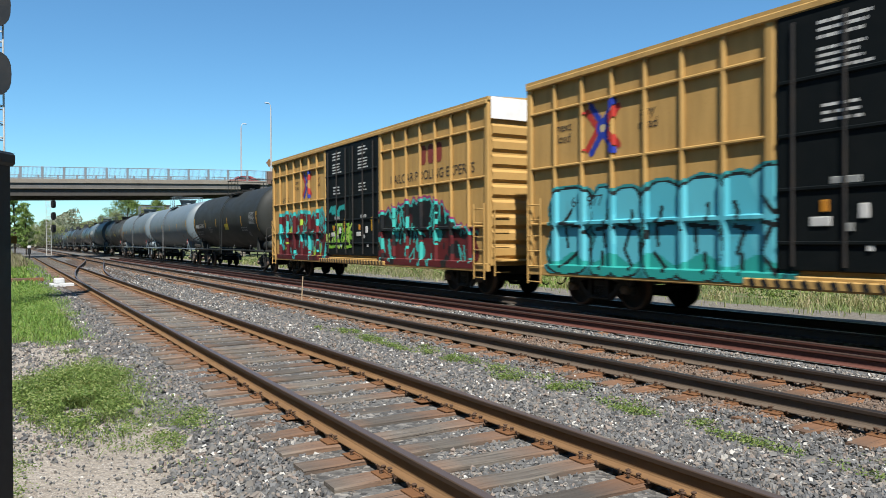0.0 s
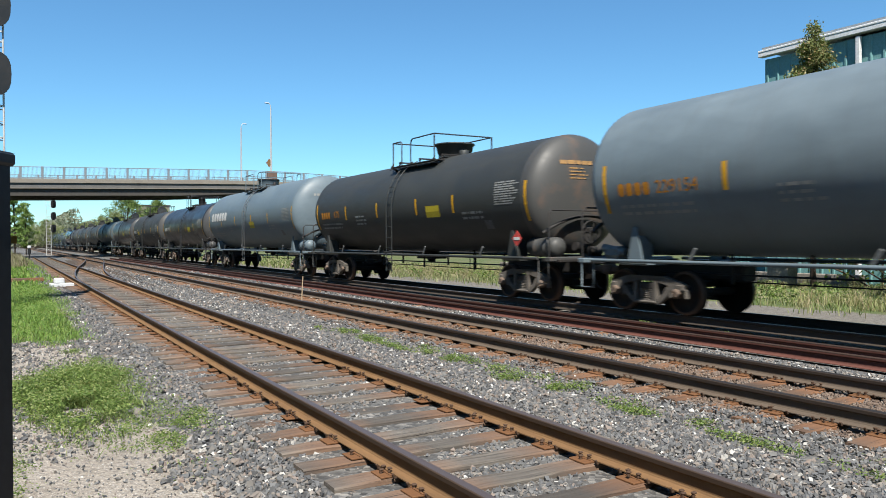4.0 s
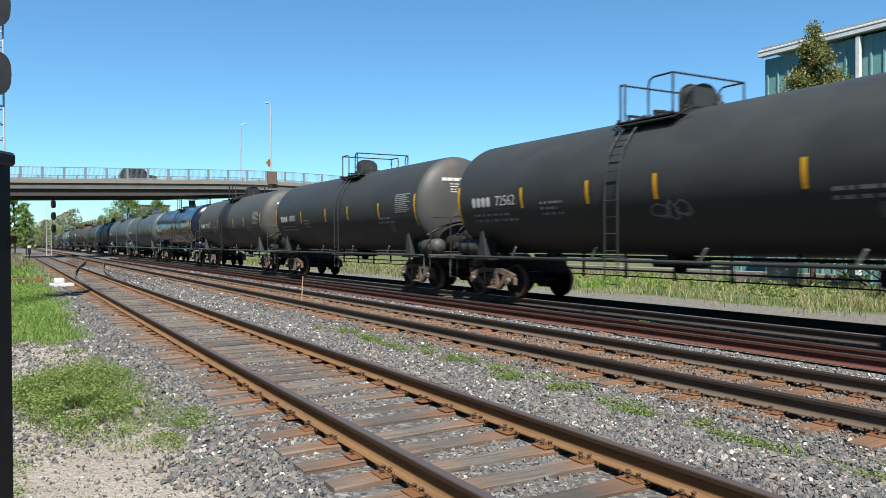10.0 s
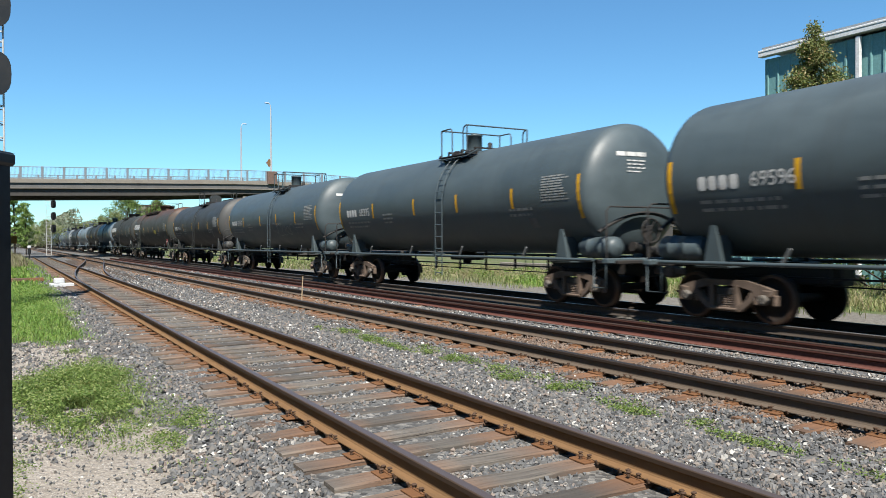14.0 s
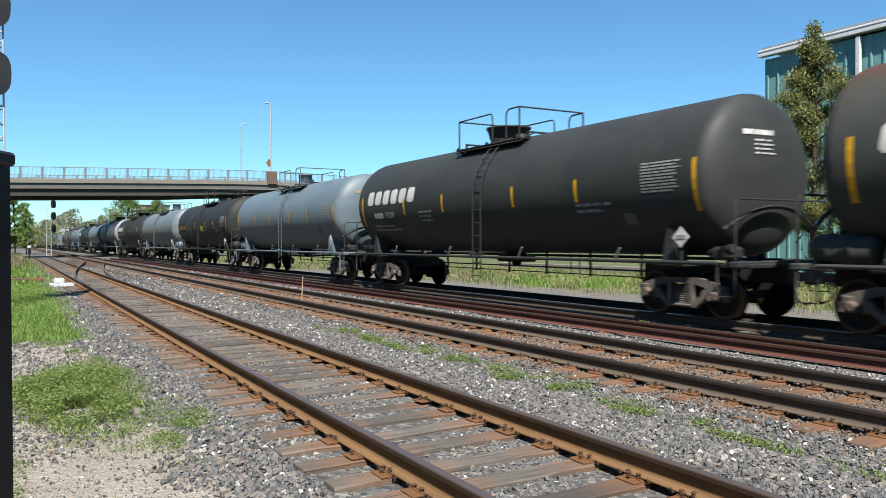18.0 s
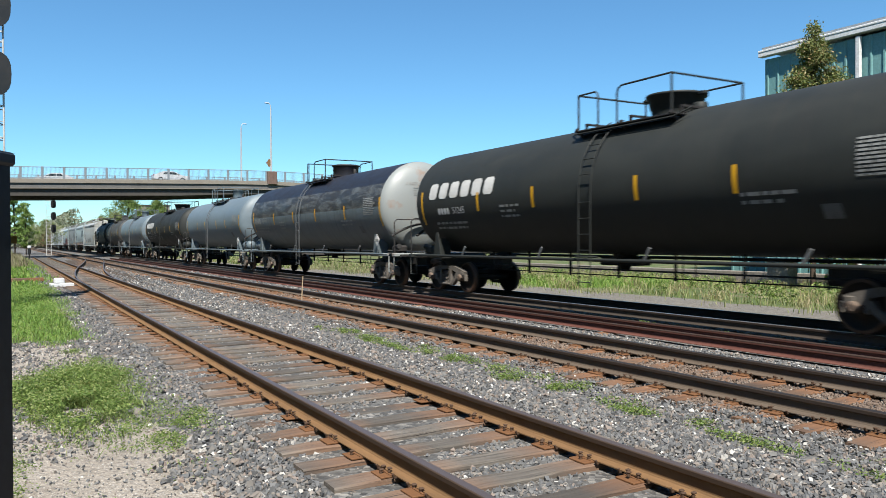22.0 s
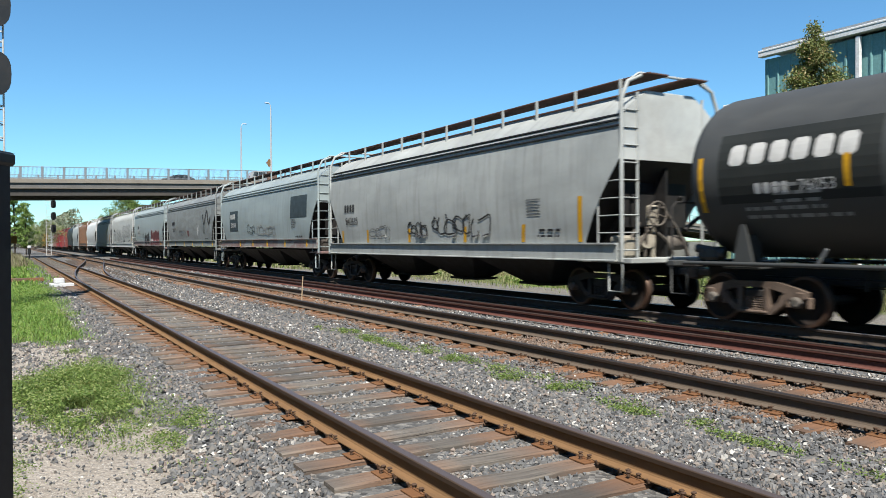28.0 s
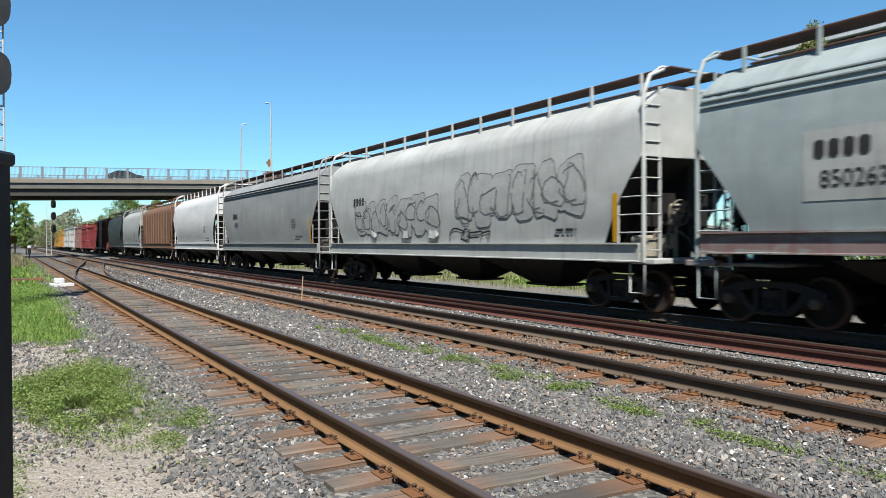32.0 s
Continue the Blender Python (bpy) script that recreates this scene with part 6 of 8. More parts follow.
        arc = [(xe - sx * (0.78 + 0.14 * abs(t) ** 2), t * 1.36, 2.2 - 0.45 * t * t) for t in frange(-1, 1, 13)]
        tube("head_brace", arc, 0.045, M["steel_dark"], car)
    # brake gear at one end, plain braces at the other
    e = 1 if spec.get("turned") else -1
    s = Shape()
    s.lathe([(-0.6, 0.0), (-0.57, 0.18), (-0.48, 0.25), (-0.2, 0.25), (-0.19, 0.262), (-0.15, 0.262), (-0.14, 0.25), (0.2, 0.25), (0.21, 0.262), (0.25, 0.262), (0.26, 0.25), (0.48, 0.25), (0.57, 0.18), (0.6, 0.0)], (e * (long / 2 - 1.25), 1.0, 1.4), (1, 0, 0), 16)
    part("air_reservoir", s, trim, car, "round air reservoir on the end platform")
    s = Shape()
    s.box((e * (long / 2 - 0.66), 0.1, 1.68), (0.1, 0.26, 0.5), bevel=0.04)
    s.rod((e * (long / 2 - 0.64), 0.1, 1.16), (e * (long / 2 - 0.64), 0.1, 1.6), 0.05, 6)
    s.rod((e * (long / 2 - 0.9), -0.5, 1.25), (e * (long / 2 - 0.9), 0.35, 1.42), 0.12, 10)
    brake = part("hand_brake", s, M["steel_dark"], car)
    s = Shape()
    s.pipe([(e * (long / 2 - 0.56), 0.1 + 0.28 * math.cos(a), 1.78 + 0.28 * math.sin(a)) for a in frange(0, 6.283 * 15 / 16, 16)], 0.022, 6, True)
    for a in (0.5, 2.07, 3.64, 5.21):
        s.rod((e * (long / 2 - 0.58), 0.1, 1.78), (e * (long / 2 - 0.56), 0.1 + 0.28 * math.cos(a), 1.78 + 0.28 * math.sin(a)), 0.013, 5)
    part("brake_wheel", s, M["steel_dark"], brake, "spoked brake wheel")
    s = Shape()
    s.box((e * (1.2 - long / 2), 0.9, 1.3), (0.5, 0.4, 0.26), bevel=0.06)
    s.rod((e * (1.55 - long / 2), 0.95, 1.3), (e * (0.95 - long / 2), 1.05, 1.4), 0.09, 10)
    part("brake_valve", s, trim if not spec.get("turned") else M["steel_dark"], car, "dusty brake valve")
    if spec.get("braced"):
        for u in (-0.75, 0.75):
            s = Shape()
            s.rod((-e * (long / 2 - 0.86), 0.05 * u, 1.2), (-e * (long / 2 - 0.8), u, 2.02), 0.03, 6)
            part("platform_brace", s, trim, car)
    # running rail along the side with its brackets
    for sy in (1, -1):
        tube("side_rail", [(-long / 2 + 1.0, sy * 1.46, 1.12), (long / 2 - 1.0, sy * 1.46, 1.12)], 0.04, trim, car)
    for x in frange(-half + 2.4, half - 2.4, 4):
        s = Shape()
        s.box((x, 1.34, 1.24), (0.065, 0.04, 0.38), Matrix.Rotation(radians(-32), 3, "Y"), 0.008)
        part("bracket", s, M["ladder_grey"], car)
    # ladders up to the platform, both sides
    lx = spec.get("ladder", 0.66)
    for sy in (1, -1):
        for u in (-0.2, 0.2):
            pts = [(lx + u, sy * (r + 0.12), 0.55), (lx + u, sy * (r + 0.12), LEVEL)]
            pts += [(lx + u, sy * (r + 0.1) * math.cos(a), LEVEL + (r + 0.1) * math.sin(a)) for a in frange(0.15, 1.15, 9)]
            if u < 0:
                lad = tube("ladder", pts, 0.017, M["ladder_grey"] if spec.get("light") else trim, car, "steel side ladder", 5)
            else:
                tube("stringer", pts, 0.017, M["ladder_grey"] if spec.get("light") else trim, lad, "", 5)
        for k in range(11):
            if k < 6:
                p = (sy * (r + 0.12), 0.62 + 0.36 * k)
            else:
                a = 0.16 + (k - 6) * 0.22
                p = (sy * (r + 0.1) * math.cos(a), LEVEL + (r + 0.1) * math.sin(a))
            if sy < 0:
                continue
            rg = Shape()
            rg.rod((lx - 0.2, p[0], p[1]), (lx + 0.2, p[0], p[1]), 0.013, 5, caps=False)
            part("rung", rg, M["ladder_grey"] if spec.get("light") else trim, lad)
    tube("ladder_step", [(lx + 0.32, r + 0.1, 1.16), (lx + 0.1, r + 0.28, 1.2), (lx - 0.55, r + 0.24, 1.2)], 0.022, trim, car)
    top_gear(car, spec.get("top", trim), r, spec.get("rails", RAILS_A), spec.get("dome_x", -0.3), spec["dome"])
    # under the belly: outlet, brake pipe and hangers
    s = Shape()
    s.lathe([(0, 0.3), (0.12, 0.3), (0.2, 0.16), (0.42, 0.13), (0.44, 0.0)], (0.2, 0, LEVEL - r + 0.03), (0, 0, -1), 14)
    s.box((0.2, 0, 1.05), (1.2, 0.6, 0.18), bevel=0.04)
    part("bottom_outlet", s, M["steel_black"], car)
    tube("brake_pipe", [(-long / 2 + 2.0, 0.4, 0.86), (long / 2 - 2.0, 0.4, 0.86)], 0.02, M["steel_black"], car)
    tube("brake_rod", [(-half + 2.2, 0.25, 0.7), (half - 2.2, 0.25, 0.72)], 0.014, M["steel_black"], car)
    for x in frange(-half + 2.6, half - 2.6, 7):
        s = Shape()
        s.box((x, 0.4, 0.98), (0.05, 0.05, 0.42 if int(x * 7) % 2 else 0.62))
        part("hanger", s, M["steel_black"], car)
    kind = spec.get("truck", "truck_grey")
    for sx in (-1, 1):
        truck(car, sx * (long / 2 - 2.25), kind, mid)
    ends(car, long / 2)
    CARS.append((car, mid))
    return car


def scribble(name, n, wide, high, material, seed=3, pen=0.05):
    """Sprayed lettering that cannot be read: n loops of a round pen stroke in one line."""
    rnd = random.Random(seed + n * 7 + int(wide * 10))
    s = Shape()
    step = wide / n
    for k in range(n):
        x0 = wide / 2 - (k + 0.5) * step
        pts = []
        a0, turns, w = rnd.uniform(0, 6), rnd.uniform(0.6, 1.6), rnd.uniform(0.3, 0.85)
        tall, drop = rnd.uniform(0.55, 1.15), rnd.uniform(-0.14, 0.14) * high
        for i in range(15):
            a = a0 + turns * 6.283 * i / 14
            pts.append((x0 + step * w * math.cos(a) + step * 0.18 * math.sin(2.3 * a), drop + high / 2 * tall * (math.sin(a) * 0.8 + 0.2 * math.cos(2.7 * a))))
        left, right = [], []
        for i, p in enumerate(pts):
            a, b = pts[max(0, i - 1)], pts[min(14, i + 1)]
            d = Vector((b[0] - a[0], b[1] - a[1]))
            d = d.normalized() if d.length > 1e-6 else Vector((1, 0))
            left.append((p[0] - d.y * pen / 2, 0, p[1] + d.x * pen / 2))
            right.append((p[0] + d.y * pen / 2, 0, p[1] - d.x * pen / 2))
        s.strip([left, right])
    return s.mesh(name, (material,))


M["label_yellow"] = plain("label_yellow", (0.62, 0.5, 0.04), 0.5, dirty=0.3)
M["orange_faded"] = plain("orange_faded", (0.46, 0.27, 0.11), 0.6, dirty=0.4)
M["spray_teal"] = plain("spray_teal", (0.051, 0.34, 0.408), 0.6, dirty=0.3)
M["spray_smoke"] = plain("spray_smoke", (0.2, 0.21, 0.2), 0.6, dirty=0.3)
M["placard_red"] = plain("placard_red", (0.6, 0.08, 0.07), 0.5, dirty=0.2)
BLACK = tank_paint("tank_black", (0.032, 0.036, 0.034), 0.6, gloss=0.22, dirt=(0.055, 0.05, 0.045), streak=0.3)
BLACK_DUSTY = tank_paint("tank_black_dusty", (0.044, 0.049, 0.047), 0.6, gloss=0.25, dirt=(0.065, 0.06, 0.055), streak=0.35)
BLACK_BLUE = tank_paint("tank_blue_black", (0.014, 0.018, 0.032), 0.2, streak=0.12)
# head: lighter colour on the sun-facing head, its lit look painted in
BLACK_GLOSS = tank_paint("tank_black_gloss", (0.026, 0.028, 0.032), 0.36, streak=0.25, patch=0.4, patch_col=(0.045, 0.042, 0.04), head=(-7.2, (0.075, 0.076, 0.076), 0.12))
CHARCOAL = tank_paint("tank_charcoal", (0.062, 0.066, 0.066), 0.6, streak=0.3)
# lighter head again, brightness from facing the sun put into the colour
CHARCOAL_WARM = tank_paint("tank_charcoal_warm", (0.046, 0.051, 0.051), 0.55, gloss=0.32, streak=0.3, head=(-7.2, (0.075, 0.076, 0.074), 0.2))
SMOKE = tank_paint("tank_smoke", (0.08, 0.109, 0.122), 0.5, gloss=0.4, streak=0.25)
GREY = tank_paint("tank_grey", (0.168, 0.219, 0.252), 0.5, gloss=0.4, dirt=(0.12, 0.12, 0.12), streak=0.25)
GREY_BLUE = tank_paint("tank_grey_blue", (0.158, 0.21, 0.244), 0.5, gloss=0.35, dirt=(0.1, 0.11, 0.11), streak=0.3)
GREY_WORN = tank_paint("tank_grey_worn", (0.185, 0.23, 0.256), 0.52, gloss=0.4, dirt=(0.05, 0.05, 0.05), streak=0.25, patch=0.1, patch_col=(0.09, 0.1, 0.1))
STRIPED = tank_paint("tank_soiled", (0.135, 0.168, 0.187), 0.5, dirt=(0.03, 0.032, 0.034), streak=0.55, soil=(2.8, (0.115, 0.118, 0.112), (0.036, 0.035, 0.034)), cap=(3.66, (0.02, 0.02, 0.028)), head=(-7.95, (0.3, 0.325, 0.32), 0.7))
CHARCOAL_RING = tank_paint("tank_charcoal_ring", (0.067, 0.069, 0.065), 0.6, streak=0.3, band=(-0.5, 1.8, (0.016, 0.016, 0.02)))
RUSTY = tank_paint("tank_rust_top", (0.06, 0.067, 0.06), 0.62, streak=0.35, rust=0.6, gloss=0.25)

OR = M["orange_paint"]
TANKS = [
    dict(span=(37.25, 54.92), r=1.71, lift=0.15, paint=BLACK, dome=bowl_dome, number="354184", sticker=-1.2, truck="steel_dark", rails=(0.5, -0.2, -1.1, -1.72), marks=(4.06, 1.25, -1.48, -4.49), ladder=-0.54, dome_x=-0.49, inset=0.3, label="matte black tank car with orange strips and white number"),
    dict(span=(54.92, 73.4), turned=True, r=1.69, lift=0.12, paint=GREY, dome=bowl_dome, light=True, placard="red", truck="truck_grey", ink=OR, rails=(0.88, 0.3, -0.05, -0.6), marks=(4.45, 1.75, -1.53, -4.54), ladder=0.5, dome_x=-0.47, inset=0.2, label="light grey tank car with dark lower half and red placard"),
    dict(span=(73.4, 91.78), r=1.69, lift=0.12, paint=GREY, dome=bowl_dome, light=True, placard="red", truck="truck_grey", ink=OR, number="229154", rails=(-0.15, -0.77, -1.4, -1.6), marks=(4.35, 1.25, -1.8, -4.87), ladder=-1.17, dome_x=-0.35, inset=0.3, label="light grey tank car with orange number and red placard"),
    dict(span=(91.78, 109.4), paint=CHARCOAL_WARM, dome=bowl_dome, placard="red", ink=OR, number="670", sticker=-2.6, truck="truck_grey", rails=RAILS_D, marks=(4.2, 1.4, -1.55, -3.85), ladder=0.15, dome_x=-1.4, inset=0.2, label="dull black-brown tank car with orange number"),
    dict(span=(109.4, 128.03), r=1.71, lift=0.15, paint=GREY_BLUE, light=True, block=True, number="44540", ink=M["stencil_grey"], sticker=-1.4, truck="truck_grey", rails=(1.63, 0.04, -0.7, -1.36), marks=(4.9, 1.82, -1.38, -4.3), ladder=-0.36, dome_x=0.89, dome=wide_drum, inset=0.0, label="grey-blue tank car with bold white company mark"),
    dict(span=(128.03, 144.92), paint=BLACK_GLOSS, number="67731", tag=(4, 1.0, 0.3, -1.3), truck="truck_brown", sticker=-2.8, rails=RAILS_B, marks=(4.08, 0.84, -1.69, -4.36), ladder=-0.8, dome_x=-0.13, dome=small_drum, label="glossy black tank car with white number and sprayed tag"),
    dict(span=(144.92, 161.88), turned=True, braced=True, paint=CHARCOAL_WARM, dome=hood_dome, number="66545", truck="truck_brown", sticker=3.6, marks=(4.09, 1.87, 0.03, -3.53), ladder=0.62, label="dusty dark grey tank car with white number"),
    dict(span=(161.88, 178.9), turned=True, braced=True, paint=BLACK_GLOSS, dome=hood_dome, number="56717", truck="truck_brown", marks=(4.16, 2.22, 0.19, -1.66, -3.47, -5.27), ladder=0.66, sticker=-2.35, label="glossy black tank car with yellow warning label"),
    dict(span=(178.9, 195.9), turned=True, braced=True, paint=SMOKE, dome=hood_dome, number="60857", truck="truck_brown", sticker=-2.8, marks=(4.15, 1.59, -1.28, -4.1), ladder=0.56, label="smoke grey tank car with white number and yellow label"),
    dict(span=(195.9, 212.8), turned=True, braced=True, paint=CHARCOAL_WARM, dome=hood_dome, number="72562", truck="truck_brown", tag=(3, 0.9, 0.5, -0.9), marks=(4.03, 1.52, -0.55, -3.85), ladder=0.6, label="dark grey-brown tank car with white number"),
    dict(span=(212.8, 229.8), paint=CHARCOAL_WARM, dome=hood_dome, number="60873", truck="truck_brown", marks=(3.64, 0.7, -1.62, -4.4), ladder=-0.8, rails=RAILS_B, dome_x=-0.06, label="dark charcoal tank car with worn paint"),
    dict(span=(229.8, 246.6), turned=True, braced=True, paint=CHARCOAL_RING, dome=hood_dome, number="59578", truck="truck_brown", tag=(6, 1.7, 0.45, 2.65), marks=(4.1, 2.0, -1.7, -3.9), ladder=0.66, label="charcoal tank car with a black band and sprayed tag"),
    dict(span=(246.6, 263.5), paint=BLACK_BLUE, number="68665", truck="truck_grey", marks=(3.62, 0.85, -1.28, -3.62), ladder=-0.88, rails=RAILS_B, dome_x=-0.1, dome=small_drum, label="shiny blue-black tank car with white number"),
    dict(span=(263.5, 280.5), turned=True, braced=True, paint=SMOKE, dome=hood_dome, number="69596", truck="truck_brown", marks=(4.33, 2.11, -0.58, -3.85), ladder=0.68, label="smoke grey tank car with orange strips"),
    dict(span=(280.5, 297.5), paint=SMOKE, number="68335", truck="truck_brown", marks=(4.08, 0.97, -1.69, -4.48), ladder=-0.88, rails=RAILS_B, dome_x=-0.25, dome=small_drum, label="smoke grey tank car with white number"),
    dict(span=(297.5, 314.4), paint=SMOKE, number="67551", truck="truck_grey", tag=(5, 3.2, 0.9, -2.6), marks=(4.08, 0.98, -1.69, -4.45), ladder=-0.95, rails=RAILS_B, dome_x=-0.25, dome=small_drum, label="grey tank car with large faint sprayed lettering"),
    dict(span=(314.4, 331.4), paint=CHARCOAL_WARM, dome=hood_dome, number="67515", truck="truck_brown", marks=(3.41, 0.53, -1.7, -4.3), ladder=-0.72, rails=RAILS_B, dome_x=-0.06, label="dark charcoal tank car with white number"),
    dict(span=(331.4, 352.0), turned=True, r=1.64, lift=0.08, paint=RUSTY, dome=bowl_dome, number="35464", block=True, placard="red", truck="truck_grey", marks=(5.12, 2.46, -0.04, -2.67, -5.32), ladder=3.9, rails=(4.52, 4.36, 3.5, -1.58), dome_x=-0.52, inset=0.3, sticker=-3.52, label="long black tank car with rust-red stained top"),
    dict(span=(352.0, 370.4), turned=True, r=1.63, lift=0.07, paint=BLACK_DUSTY, dome=bowl_dome, number="51219", block=True, placard="white", truck="truck_grey", marks=(4.26, 1.76, -1.86, -4.36), ladder=-0.36, rails=(1.58, -0.2, -0.87, -1.48), dome_x=0.57, inset=0.3, label="black tank car with bold white company mark"),
    dict(span=(370.4, 387.5), turned=True, paint=GREY_BLUE, dome=drum_dome, light=True, placard="white", ink=OR, truck="truck_grey", marks=(3.82, 1.31, -1.74, -4.16), ladder=-0.79, rails=(0.97, -0.66, -1.4, -2.04), dome_x=0.33, inset=0.2, label="light blue-grey tank car with faded orange lettering"),
    dict(span=(387.5, 404.4), paint=BLACK, dome=bowl_dome, ink=OR, number="67436", placard="white", sticker=-0.7, tag=(24, 10.6, 0.5, -0.6), truck="truck_grey", marks=(3.53, 1.31, -1.77, -3.98), ladder=-0.31, rails=(0.5, -0.19, -0.82, -2.45), dome_x=-1.5, inset=0.25, label="black tank car with orange number and grey sprayed tag"),
    dict(span=(404.4, 421.6), paint=GREY_WORN, dome=drum_dome, light=True, placard="white", ink=OR, number="660062", tag=(4, 1.7, 0.6, -1.75), tag_mat=M["spray_teal"], truck="truck_grey", marks=(3.39, 1.15, -1.76, -4.03), ladder=0.15, rails=RAILS_D, dome_x=-1.23, inset=0.3, label="worn light grey tank car with scuffed top"),
    dict(span=(421.6, 440.1), paint=BLACK, dome=bowl_dome, number="51245", block=True, placard="white", truck="truck_grey", marks=(4.36, 1.83, -1.74, -4.21), ladder=-0.27, rails=RAILS_C, dome_x=-1.42, inset=0.3, label="black tank car with bold white company mark"),
    dict(span=(440.1, 458.7), turned=True, r=1.61, lift=0.04, paint=STRIPED, light=True, placard="white", ink=M["stencil_grey"], number="6747", truck="truck_grey", marks=(4.1, 1.28, -1.55, -4.74), ladder=0.29, rails=(0.67, 0.5, -0.18, -1.5), dome_x=-1.14, dome=wide_drum, inset=0.4, label="soiled grey tank car with a black crown and rust-flecked head"),
    dict(span=(458.7, 475.6), paint=GREY, dome=drum_dome, light=True, placard="white", ink=OR, truck="truck_grey", marks=(3.44, 1.21, -1.86, -4.06), ladder=0.12, rails=RAILS_D, dome_x=-1.26, inset=0.35, label="light grey tank car with dark lower half"),
    dict(span=(475.6, 493.9), paint=BLACK, dome=bowl_dome, number="51138", block=True, placard="white", tags=((3, 1.6, 0.5, 4.2), (3, 1.3, 0.85, 0.75)), truck="truck_grey", marks=(4.22, 1.74, -1.76, -4.21), ladder=-0.26, rails=RAILS_C, dome_x=-1.38, inset=0.25, label="black tank car with bold white company mark and tag"),
    dict(span=(493.9, 511.5), turned=True, paint=GREY, dome=drum_dome, light=True, placard="white", ink=OR, truck="truck_grey", marks=(3.6, 1.25, -1.8, -4.1), ladder=-0.33, rails=(1.16, -0.1, -0.7, -1.29), dome_x=0.15, inset=0.2, label="light grey tank car with white placard"),
    dict(span=(511.5, 526.0), paint=CHARCOAL, dome=hood_dome, number="43515", truck="steel_dark", marks=(2.6, 0.0, -2.8), ladder=0.1, label="short dark charcoal tank car with white number"),
    dict(span=(526.0, 538.6), paint=CHARCOAL, panel=True, number="76053", block=True, block_high=0.38, block_wide=2.5, truck="truck_brown", marks=(1.95, -0.14, -1.96), ladder=0.14, rails=(1.0, 0.75, 0.0, -0.85), dome_x=0.07, dome=barrel_dome, inset=0.1, label="short black tank car with bold white company mark"),
]
for spec in TANKS:
    tank_car(spec)


# ---- covered hoppers ----
def hop_y(z, bulge=0.1):
    """Half width of a hopper's side at a level."""
    if z < 4.2:
        u = (z - 1.45) / (4.2 - 1.45)
        return 1.47 + bulge * math.sin(math.pi * min(1, max(0, u)))
    u = (z - 4.2) / 0.64
    return 1.47 - 0.74 * u ** 1.45


def lay(me, x, z, lift=0.012, bulge=0.1):
    """Lays flat lettering on a hopper's side."""
    co = np.empty(len(me.vertices) * 3, np.float32)
    me.vertices.foreach_get("co", co)
    co = co.reshape(-1, 3)
    ys = np.array([(hop_y(z + k, bulge) if z + k > 1.72 else 1.56) + lift for k in co[:, 2]])
    out = np.stack([x + co[:, 0], ys, z + co[:, 2]], 1)
    me.vertices.foreach_set("co", out.astype(np.float32).ravel())
    me.update()
    return me


def blob_letters(name, n, wide, high, material, grow=0.0, seed=5):
    """Fat sprayed shapes in a row, each a rounded lump."""
    rnd = random.Random(seed)
    s = Shape()
    step = wide / n
    for k in range(n):
        cx, cz = wide / 2 - (k + 0.5) * step, rnd.uniform(-0.06, 0.06) * high
        w, h = step * rnd.uniform(0.46, 0.56) + grow, high / 2 * rnd.uniform(0.85, 1.08) + grow
        a0 = rnd.uniform(0, 3)
        pts = []
        for i in range(22):
            a = 6.283 * i / 22
            q = 1 + 0.1 * math.sin(3 * a + a0) + 0.06 * math.sin(5 * a + a0 * 2)
            e = 0.6
            pts.append((cx + w * q * math.copysign(abs(math.cos(a)) ** e, math.cos(a)), cz + h * q * math.copysign(abs(math.sin(a)) ** e, math.sin(a))))
        rings = [[(cx + (x - cx) * f, 0, cz + (z - cz) * f) for x, z in pts + pts[:1]] for f in (1.0, 0.66, 0.33, 0.02)]
        s.strip(rings)
    return s.mesh(name, (material,))


